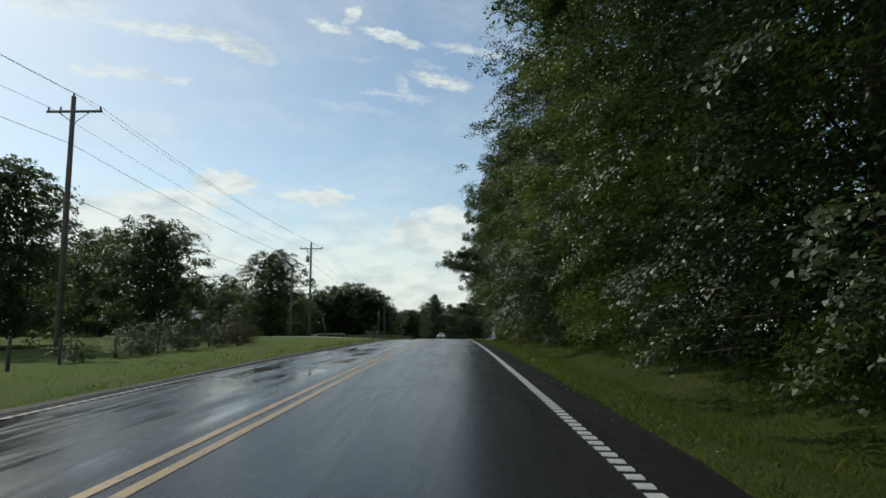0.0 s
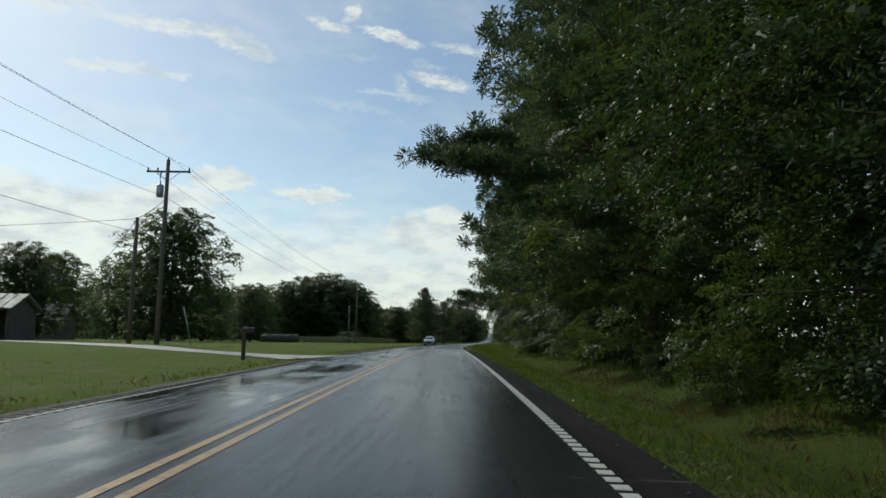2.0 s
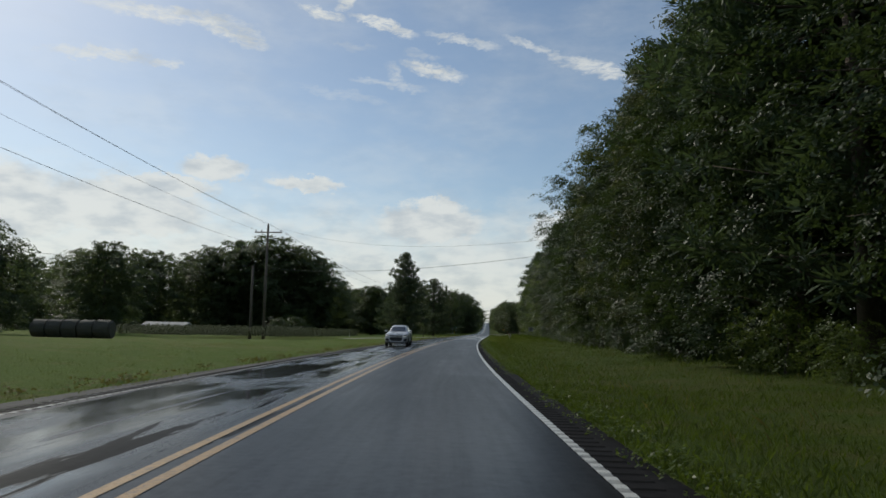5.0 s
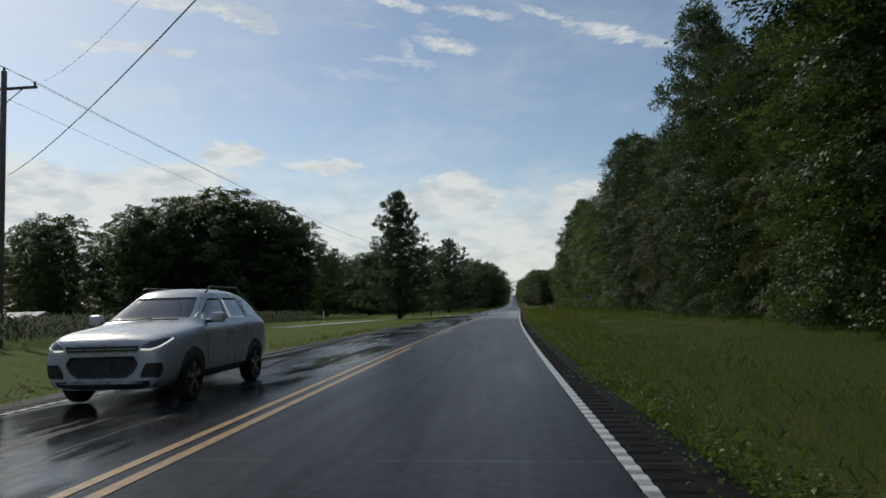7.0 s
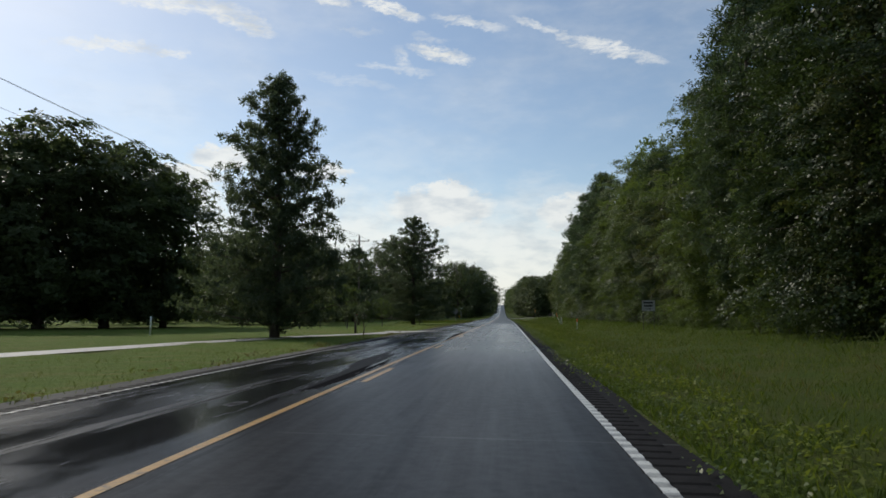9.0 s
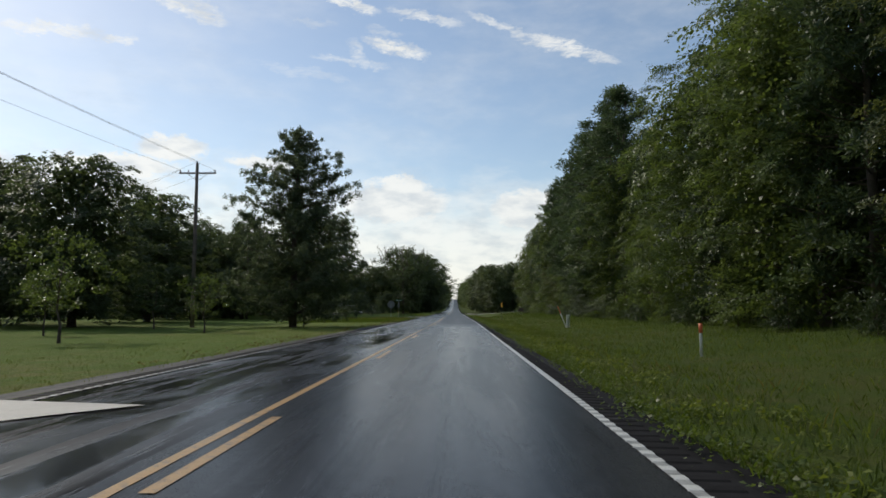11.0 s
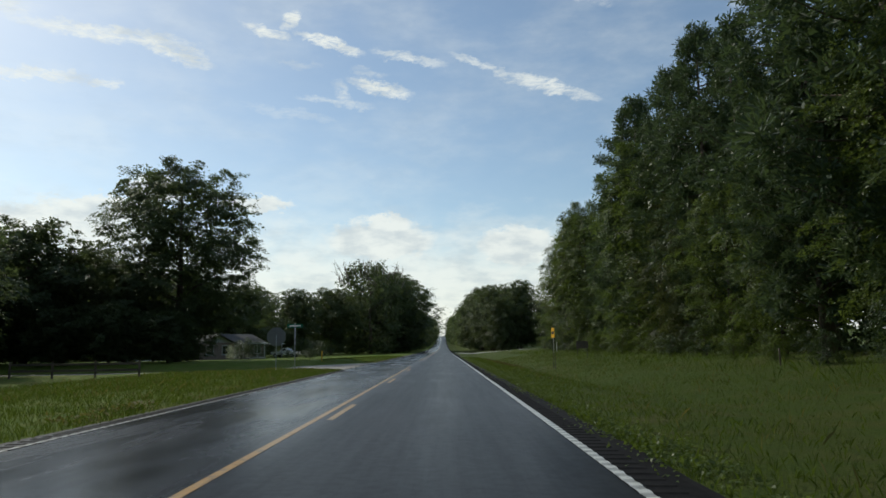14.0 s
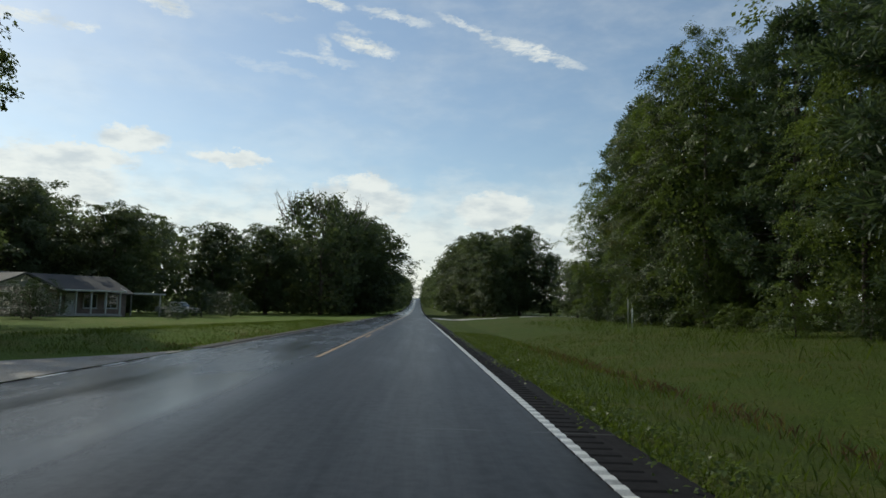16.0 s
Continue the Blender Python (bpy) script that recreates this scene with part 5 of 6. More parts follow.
def weeds(name, s0, s1, o0, o1, patches, leaves, size, mat, seed, label):
    """Low leafy weeds in clumps along the pavement's edge."""
    r = np.random.default_rng(seed)
    quads = []
    for _ in range(patches):
        s, off = r.uniform(s0, s1), r.uniform(o0, o1)
        if on_drive(s, np.float64(off)):
            continue
        k = int(leaves * r.uniform(0.4, 1.6))
        sv, ov = s + r.normal(0, 0.35, k), off + r.normal(0, 0.16, k)
        p = place_many(sv, ov, 0.0)
        p[:, 2] += r.uniform(0.01, 0.17, k) * np.exp(-((sv - s) / 0.5) ** 2)
        nrm = unit(r.normal(0, 0.5, (k, 3)) + np.array([0, 0, 1.0]))
        quads.append(leaf_quads(p, nrm, size, size * 0.75, r))
    tagged(quads_object(name, np.concatenate(quads), mat), label, "weeds", kind="stuff")


weeds("roadside_weeds", 112, 400, 4.22, 4.75, 900, 34, 0.055, M_LEAF_LIGHT, 21, "leafy low weeds along the pavement edge")
weeds("roadside_weeds", 200, 310, 4.7, 6.0, 170, 42, 0.07, M_BLADE_LAWN, 24, "pale leafy weeds in tufts beside the pavement")
weeds("roadside_weeds", -4, 112, 4.45, 4.9, 160, 22, 0.05, M_LEAF_LIGHT, 22, "leafy low weeds along the pavement edge")
weeds("roadside_weeds", 0, 400, -5.4, -4.5, 260, 24, 0.09, M_BLADE_DRY, 23, "withered weeds along the far pavement edge")


def crop_field():
    r = np.random.default_rng(9)
    quads = []
    for off in np.arange(-15.8, -34, -0.9):
        for s in np.arange(182, 224, 0.30):
            base = np.array(place(s + r.normal(0, 0.06), off + r.normal(0, 0.06)))
            h = r.uniform(0.95, 1.35)
            for j in range(6):
                z = h * (0.25 + 0.13 * j)
                w = r.uniform(0, 6.28)
                d = np.array([math.cos(w), math.sin(w), 0])
                sd = np.array([-math.sin(w), math.cos(w), 0]) * 0.045
                up = np.array([0, 0, 1.0])
                a, b, c = base + up * z, base + up * (z + 0.22) + d * 0.25, base + up * (z + 0.02) + d * 0.55
                quads.append([a, b - sd, c, b + sd])
    ob = quads_object("crop_field", quads, M_CORN)
    tagged(ob, "low dense field of leafy green crop plants", "crop", kind="stuff")


crop_field()


# ---- things ----
def utility_pole(where, h, turn, transformer=False, arm=True, label="weathered wooden utility pole with a crossarm", lean=0.0):
    ob = empty("utility_pole", Matrix.LocRotScale(where, Euler((radians(lean), 0, radians(turn))), None), label, "utility pole", "utility poles")
    tubes_object("post", [([(0, 0, -0.6), (0, 0, h * 0.5), (0, 0, h)], [0.17, 0.145, 0.115])], M_POLE, ob, 12)
    if arm:
        part("crossarm", box_bm((2.9, 0.10, 0.12), (0, 0.14, h - 0.75), 0.015), M_POLE, ob)
        for sx in (-1, 1):
            tubes_object("brace", [([(sx * 0.75, 0.14, h - 0.82), (sx * 0.05, 0.13, h - 1.35)], 0.022)], M_STEEL, ob, 5)
        for x in (-1.35, -0.72, 1.35):
            tubes_object("insulator", [([(x, 0.14, h - 0.7), (x, 0.14, h - 0.62), (x, 0.14, h - 0.56), (x, 0.14, h - 0.5)], [0.02, 0.06, 0.045, 0.05])], M_PORCELAIN, ob, 8)
        tubes_object("insulator", [([(0, 0, h), (0, 0, h + 0.08), (0, 0, h + 0.18)], [0.03, 0.06, 0.045])], M_PORCELAIN, ob, 8)
    if transformer:
        can = tubes_object("transformer", [([(-0.38, -0.1, h - 2.5), (-0.38, -0.1, h - 2.45), (-0.38, -0.1, h - 1.75), (-0.38, -0.1, h - 1.68)], [0.18, 0.23, 0.23, 0.15])], M_STEEL, ob, 14)
        tubes_object("bushing", [([(-0.38, -0.1, h - 1.68), (-0.38, -0.1, h - 1.4)], [0.05, 0.03])], M_PORCELAIN, can, 8)
        tubes_object("cutout", [([(-0.5, 0.16, h - 0.8), (-0.55, 0.2, h - 1.25)], [0.05, 0.03])], M_PORCELAIN, ob, 6)
    return ob


POLES = [((-17.3, 35.3), 12.3), ((-16.2, 90.3), 12.3), ((-16.4, 187.0), 12.0), ((-8.0, 302.7), 12.5)]
pole_tops = []
for i, ((x, y), top) in enumerate(POLES):
    where = at_xy(x, y)
    h = top - where.z
    turn = 0 if i < 2 else -4
    utility_pole(where, h, turn, transformer=i == 1)
    pole_tops.append((where, h, turn))
utility_pole(at_xy(-19.2, 93.0), 8.6, 0, arm=False, label="shorter wooden service pole without crossarm")
utility_pole(at_xy(-17.9, 187.4), 7.7, 0, arm=False, label="shorter wooden service pole without crossarm")
utility_pole(at_xy(17.4, 145.9), 7.2, 0, arm=False, label="service pole hidden at the forest edge")


def wire(a, b, sag, radius=0.014, label="thin dark overhead power line", name="power_line"):
    a, b = Vector(a), Vector(b)
    pts = [a.lerp(b, i / 16) - Vector((0, 0, 4 * sag * (i / 16) * (1 - i / 16))) for i in range(17)]
    ob = tubes_object(name, [(pts, radius)], M_WIRE, None, 5)
    return tagged(ob, label, "wire", "overhead wires")


def pole_point(i, x, dz):
    where, h, turn = pole_tops[i]
    return Matrix.LocRotScale(where, Euler((0, 0, radians(turn))), None) @ Vector((x, 0.14 if dz > -1 else 0, h + dz))


before = at_xy(-17.2, -24.0)
for x, dz in ((-1.35, -0.5), (1.35, -0.5), (0.0, 0.18), (0.0, -2.5), (0.0, -5.2)):
    r = 0.009 if dz > -2 else 0.012
    wire(before + Vector((x, 0, 13.2 + dz)), pole_point(0, x, dz), 0.7, r)
    wire(pole_point(0, x, dz), pole_point(1, x, dz), 0.6, r)
    if dz > -5:
        wire(pole_point(1, x, dz), pole_point(2, x, dz), 1.2, r)
    if dz > -2:
        wire(pole_point(2, x, dz), pole_point(3, x, dz), 1.4, r)
        wire(pole_point(3, x, dz), Vector((-52, 352, 12.0 + dz + x * 0.2)), 0.8, r)
wire(pole_point(1, 0, -2.6), at_xy(-19.2, 93.0, 8.5), 0.1, 0.016)
wire(at_xy(-19.2, 93.0, 8.5), at_xy(-37, 117, 4.2), 0.6, 0.016)
wire(at_xy(-19.2, 93.0, 8.5), at_xy(-62, 92, 7.5), 0.6, 0.016)
wire(at_xy(-16.3, 187.3, 7.46), at_xy(17.4, 145.9, 6.37), 1.17, 0.013)
wire(at_xy(-15.0, 187.6, 11.7), at_xy(17.3, 145.6, 7.04), 1.96, 0.006)
wire(pole_point(2, 0, -2.4), at_xy(-17.9, 187.4, 7.6), 0.05, 0.014)
wire(at_xy(-17.9, 187.4, 7.6), at_xy(-60, 160, 8.5), 0.5, 0.016)
wire(pole_point(1, 0, -3.0), at_xy(-13.9, 90.0, 0.05), 0.0, 0.007, "taut guy wire anchoring the pole", "guy_wire")
guard = tubes_object("guy_guard", [([at_xy(-13.9, 90.0, 0.05), at_xy(-13.9, 90.0).lerp(pole_point(1, 0, -3.0), 0.27)], 0.035)], M_STEEL, None, 8)
tagged(guard, "grey tube guarding the foot of the guy wire", "guy guard")
wire(pole_point(2, 0, -1.2), at_xy(-21.5, 188.5, 0.1), 0.0, 0.008, "taut guy wire anchoring the pole", "guy_wire")


def mailbox(where, turn):
    ob = empty("mailbox", Matrix.LocRotScale(where, Euler((0, 0, radians(turn))), None), "dark mailbox on a stout wooden post by the driveway", "mailbox")
    part("post", box_bm((0.14, 0.14, 1.35), (0, 0, 0.525), 0.012), M_POST, ob)
    part("bracket", box_bm((0.55, 0.10, 0.05), (0.15, 0, 1.17), 0.008), M_POST, ob)
    bm = box_bm((0.5, 0.17, 0.11), (0.18, 0, 1.255), 0.0)
    part("box", bm, M_DARKMETAL, ob)
    prof = [(0.085 * math.cos(w), 1.31 + 0.075 * math.sin(w)) for w in np.linspace(0, math.pi, 9)]
    verts = [(x, y, z) for x in (-0.07, 0.43) for y, z in prof]
    faces = [(i, i + 1, i + 10, i + 9) for i in range(8)] + [tuple(range(8, -1, -1)), tuple(range(9, 18))]
    mesh_object("lid", verts, faces, M_DARKMETAL, ob, smooth=False)
    part("flag", box_bm((0.12, 0.01, 0.05), (0.1, -0.095, 1.33)), M_RED, ob)
    return ob


mailbox(at_xy(-6.4, 75.6), 0)
mailbox(at_xy(-1.5, 253.6), -4)


def fence():
    ob = empty("wire_fence", Matrix.Translation(place(10, -14)), "old wire fence with rough wooden posts in tall grass", "fence")
    base = ob.matrix_basis.translation
    tops = []
    for i, s in enumerate(np.arange(8, 58, 4.2)):
        p = place(float(s), -14.0 + 0.3 * math.sin(i * 2.1)) - base
        h = 1.15 + 0.12 * math.sin(i * 3.7)
        t = p + Vector((0.05 * math.sin(i * 5.0), 0.05 * math.cos(i), h))
        tubes_object("post", [([p - Vector((0, 0, 0.3)), t], [0.075, 0.06])], M_POST, ob, 7)
        tops.append((p, t))
    for f in (0.3, 0.6, 0.9):
        tubes_object("strand", [([p.lerp(t, f) for p, t in tops], 0.006)], M_STEEL, ob, 4)


fence()


def board_fence(path, label):
    ob = empty("board_fence", Matrix.Translation(path[0]), label, "fence")
    base = path[0]
    for a, b in zip(path, path[1:]):
        d = b - a
        ang = math.atan2(d.y, d.x)
        for k in range(2):
            c = (a + b) / 2 - base + Vector((0, 0, 0.42 + 0.36 * k))
            part("board", box_bm((d.length, 0.03, 0.13), c, 0.0, Matrix.Rotation(ang, 4, "Z")), M_POST, ob)
    for p in path:
        part("post", box_bm((0.1, 0.1, 1.15), p - base + Vector((0, 0, 0.4)), 0.01), M_POST, ob)


board_fence([place(355 + 0.3 * i, -15 - 2.6 * i) for i in range(4)], "low weathered board fence in the shade of trees")


def marker():
    ob = empty("pipeline_marker", Matrix.Translation(at_xy(20.0, 298.4)), "white plastic pipeline post with a leaning orange-tipped rod", "marker post")
    tubes_object("post", [([(0, 0, -0.1), (0, 0, 0.82), (0, 0, 0.84), (0, 0, 0.9)], [0.115, 0.115, 0.125, 0.12])], M_WHITEPLASTIC, ob, 16)
    part("foot", box_bm((0.34, 0.34, 0.1), (0, 0, 0.03), 0.02), M_PALE, ob)
    rod = tubes_object("rod", [([(-0.15, 0, 0.02), (-0.52, 0.05, 0.98)], 0.03)], M_WHITEPLASTIC, ob, 8)
    tubes_object("rod_tip", [([(-0.522, 0.05, 0.985), (-0.72, 0.08, 1.5)], 0.034)], M_ORANGE, rod, 8)


marker()


def small_post(where, h, r, mat, label, tip=None):
    ob = tubes_object("marker_post", [([(0, 0, -0.15), (0, 0, h * 0.96), (0, 0, h)], [r, r, r * 0.7])], mat, None, 8)
    ob.matrix_basis = Matrix.Translation(where)
    tagged(ob, label, "marker post")
    if tip:
        tubes_object("cap", [([(0, 0, h * 0.72), (0, 0, h + 0.01)], r * 1.25)], tip, ob, 8)
    return ob


small_post(at_xy(-16.0, 252.7), 1.3, 0.07, M_WHITEPLASTIC, "white marker post by the driveway")
small_post(place(379, -8.9), 0.85, 0.045, M_SIGNYELLOW, "yellow marker post in the lawn")
small_post(place(407, 16.6), 1.3, 0.05, M_WHITEPLASTIC, "thin white marker post in the long grass")
small_post(place(406.3, 16.1), 1.9, 0.03, M_WHITEPLASTIC, "thin white rod in the long grass")
small_post(place(343, 15.2), 0.7, 0.03, M_POST, "short grey stake in the verge")
small_post(place(300, -9.5), 1.0, 0.04, M_POST, "thin dark stake in the lawn")
small_post(place(318, -10.5), 1.0, 0.04, M_POST, "thin dark stake in the lawn")
small_post(place(268, 9.0), 0.95, 0.045, M_WHITEPLASTIC, "small white stake in the verge", M_ORANGE)
small_post(place(330, -11.2), 1.0, 0.04, M_POST, "thin dark stake in the lawn")


def arrow_sign(where, turn):
    ob = empty("arrow_sign", Matrix.LocRotScale(where, Euler((0, 0, radians(turn))), None), "square yellow sign with a black arrow on two posts", "road sign")
    for x in (-0.17, 0.19):
        part("post", box_bm((0.036, 0.03, 2.95), (x, 0.03, 1.13), 0.006), M_DARKMETAL, ob)
    plate = part("plate", box_bm((0.63, 0.012, 0.63), (0, 0, 2.28), 0.004), M_SIGNYELLOW, ob)
    bm = bmesh.new()
    pts = [(-0.255, 0.0), (-0.035, 0.215), (-0.075, 0.083), (0.255, 0.083), (0.255, -0.083), (-0.075, -0.083), (-0.035, -0.215)]
    f = bm.faces.new([bm.verts.new((x, -0.009, 2.28 + z)) for x, z in pts])
    g = bmesh.ops.extrude_face_region(bm, geom=[f])
    bmesh.ops.translate(bm, vec=(0, -0.003, 0), verts=[v for v in g["geom"] if isinstance(v, bmesh.types.BMVert)])
    part("arrow", bm, M_BLACK, plate, "black arrow")
    bm = bmesh.new()
    for sx, sz, cx, cz in ((0.58, 0.010, 0, 0.285), (0.58, 0.010, 0, -0.285), (0.010, 0.58, 0.285, 0), (0.010, 0.58, -0.285, 0)):
        add_box(bm, (sx, 0.004, sz), (cx, -0.009, 2.28 + cz))
    part("border", bm, M_BLACK, plate)


arrow_sign(place(360.3, 9.0), heading_at(361) - 80)


def info_board(where, turn, w, h, top, mat, label, bars=0, posts=1):
    ob = empty("notice_board", Matrix.LocRotScale(where, Euler((0, 0, radians(turn))), None), label, "sign")
    for x in ((0.0,) if posts == 1 else (-w * 0.4, w * 0.4)):
        part("post", box_bm((0.04, 0.04, top + 0.3), (x, 0.035, top / 2 - 0.15), 0.006), M_DARKMETAL, ob)
    plate = part("plate", box_bm((w, 0.02, h), (0, 0, top - h / 2), 0.004), mat, ob)
    for i in range(bars):
        part("text_bar", box_bm((w * (0.72 - 0.08 * (i % 2)), 0.006, h * 0.16), (0, -0.012, top - h * (0.22 + 0.3 * i))), M_BLACK, plate)
    return ob


board = info_board(place(255.5, 13.0), heading_at(255) - 4, 0.94, 0.78, 2.15, M_BOARD, "white roadside notice board with two dark lines of lettering", 2, 2)
bm = bmesh.new()
f = bm.faces.new([bm.verts.new((x, -0.011, 1.52 + z)) for x, z in ((-0.2, 0.02), (0.1, 0.02), (0.1, 0.05), (0.22, 0), (0.1, -0.05), (0.1, -0.02), (-0.2, -0.02))])
part("arrow", bm, M_BLACK, board)
info_board(place(372.5, 13.2), heading_at(372) - 10, 0.95, 0.6, 1.42, M_POST, "dark wooden notice board before the trees", 0, 2)


def stop_sign():
    ob = empty("stop_sign", Matrix.LocRotScale(at_xy(5.73, 360.9), Euler((0, 0, radians(186))), None), "octagonal sign seen from its bare metal back", "road sign")
    part("post", box_bm((0.05, 0.05, 2.55), (0, 0.035, 0.98), 0.006), M_STEEL, ob)
    for name, r, y, t, mat in (("plate", 0.62, 0.0, 0.006, M_SIGNBACK), ("face", 0.612, -0.006, 0.003, M_RED)):
        pts = [(r * math.cos(math.pi / 8 + k * math.pi / 4), r * math.sin(math.pi / 8 + k * math.pi / 4) + 2.16) for k in range(8)]
        verts = [(x, y - t / 2, z) for x, z in pts] + [(x, y + t / 2, z) for x, z in pts]
        faces = [tuple(range(8)), tuple(range(15, 7, -1))] + [(k, 8 + k, 8 + (k + 1) % 8, (k + 1) % 8) for k in range(8)]
        mesh_object(name, verts, faces, mat, ob)
    ob2 = empty("street_name_sign", Matrix.LocRotScale(at_xy(6.96, 360.5), Euler((0, 0, radians(-4))), None), "green street name sign on a thin steel post", "road sign")
    tubes_object("post", [([(0, 0, -0.2), (0, 0, 2.95)], 0.03)], M_STEEL, ob2, 8)
    plate = part("plate", box_bm((1.0, 0.012, 0.24), (0, 0, 2.80), 0.004), M_GREEN, ob2)
    part("text_bar", box_bm((0.7, 0.004, 0.08), (0, -0.009, 2.80)), M_WHITEPLASTIC, plate)


stop_sign()


# ---- buildings ----
def gable_roof(name, length, depth, eave, ridge, over, mat, parent, axis="x", at=(0, 0)):
    """A thick gable roof; the ridge runs along axis."""
    l2, d2 = length / 2 + over, depth / 2 + over
    drop = (ridge - eave) * over / (depth / 2)
    prof = [(-d2, eave - drop), (0, ridge), (d2, eave - drop), (d2, eave - drop - 0.14), (0, ridge - 0.16), (-d2, eave - drop - 0.14)]
    verts = [(x, y, z) for x in (-l2, l2) for y, z in prof]
    if axis == "y":
        verts = [(-y, x, z) for x, y, z in verts]
    verts = [(x + at[0], y + at[1], z) for x, y, z in verts]
    faces = [(i, (i + 1) % 6, 6 + (i + 1) % 6, 6 + i) for i in range(6)] + [(0, 5, 4, 1), (1, 4, 3, 2), (6, 7, 10, 11), (7, 8, 9, 10)]
    return mesh_object(name, verts, faces, mat, parent)


def gable_end(name, depth, eave, ridge, x, mat, parent, thick=0.15, axis="x", at=(0, 0)):
    prof = [(-depth / 2, eave), (depth / 2, eave), (0, ridge - 0.17)]
    verts = [(xx, y, z) for xx in (x - thick / 2, x + thick / 2) for y, z in prof]
    if axis == "y":
        verts = [(-y, xx, z) for xx, y, z in verts]
    verts = [(a + at[0], b + at[1], z) for a, b, z in verts]
    return mesh_object(name, verts, [(0, 1, 2), (5, 4, 3), (0, 3, 4, 1), (1, 4, 5, 2), (2, 5, 3, 0)], mat, parent)


def window_on(parent, at, w, h, turn=0.0):
    rot = Matrix.Rotation(turn, 4, "Z")
    c = Vector(at)

    def box(name, size, off, mat, par):
        return part(name, box_bm(size, c + rot @ Vector(off), 0.0, rot), mat, par)
    frame_ = box("window", (w + 0.14, 0.06, h + 0.14), (0, 0, 0), M_TRIM, parent)
    for sx in (-1, 1):
        box("pane", (w / 2 - 0.03, 0.03, h - 0.02), (sx * w / 4, -0.025, 0), M_GLASS, frame_)
    box("sill", (w + 0.24, 0.12, 0.05), (0, -0.04, -h / 2 - 0.09), M_TRIM, frame_)


def ranch_house():
    """Low brick house with a front gable, a white porch and a side wing."""
    ob = empty("house", Matrix.LocRotScale(place(429, -35.8), Euler((0, 0, radians(heading_at(421) + 56))), None), "low brick ranch house with grey shingle roof and white porch", "house")
    part("wall", box_bm((17.0, 8.0, 2.8), (0, 0, 1.2)), M_BRICK, ob)
    gable_roof("roof", 17.0, 8.0, 2.55, 4.1, 0.55, M_SHINGLE, ob)
    for x in (-8.42, 8.42):
        gable_end("gable", 8.0, 2.6, 4.1, x, M_SIDING, ob)
    part("front_wing", box_bm((6.2, 3.4, 2.75), (-3.4, -5.2, 1.2)), M_BRICK, ob)
    gable_roof("roof", 5.6, 6.2, 2.52, 3.85, 0.5, M_SHINGLE, ob, "y", (-3.4, -4.2))
    gable_end("gable", 6.2, 2.57, 3.85, -2.75, M_SIDING, ob, 0.15, "y", (-3.4, -4.05))
    part("porch", box_bm((6.5, 2.2, 0.22), (3.4, -5.1, 0.16), 0.02), M_CONCRETE, ob)
    part("porch_roof", box_bm((6.9, 2.6, 0.14), (3.4, -5.2, 2.46), 0.02), M_TRIM, ob)
    for i in range(5):
        part("column", box_bm((0.14, 0.14, 2.14), (0.45 + i * 1.5, -6.1, 1.33), 0.015), M_TRIM, ob)
    part("door", box_bm((1.0, 0.08, 2.05), (2.6, -4.04, 1.28), 0.01), M_TRIM, ob)
    for x in (4.6, 6.8):
        window_on(ob, (x, -4.04, 1.5), 1.3, 1.3)
    for x in (-4.9, -2.0):
        window_on(ob, (x, -6.94, 1.45), 1.2, 1.3)
    part("carport_roof", box_bm((5.4, 6.0, 0.16), (11.4, 0.2, 2.4), 0.02), M_TRIM, ob)
    for x, y in ((13.7, -2.4), (13.7, 2.8), (9.2, -2.4)):
        part("carport_post", box_bm((0.12, 0.12, 2.5), (x, y, 1.08), 0.01), M_TRIM, ob)
    for x, y in ((-8.53, -1.2), (-8.53, 1.8)):
        window_on(ob, (x, y, 1.5), 1.1, 1.1, -math.pi / 2)
    part("garage", box_bm((6.5, 6.0, 2.5), (-12.2, 0.8, 1.05)), M_SIDING, ob)
    gable_roof("roof", 6.4, 6.0, 2.32, 3.3, 0.4, M_TIN, ob, "x", (-12.1, 0.8))
    part("garage_door", box_bm((2.6, 0.06, 2.05), (-12.4, -2.22, 0.95), 0.01), M_TRIM, ob)


ranch_house()


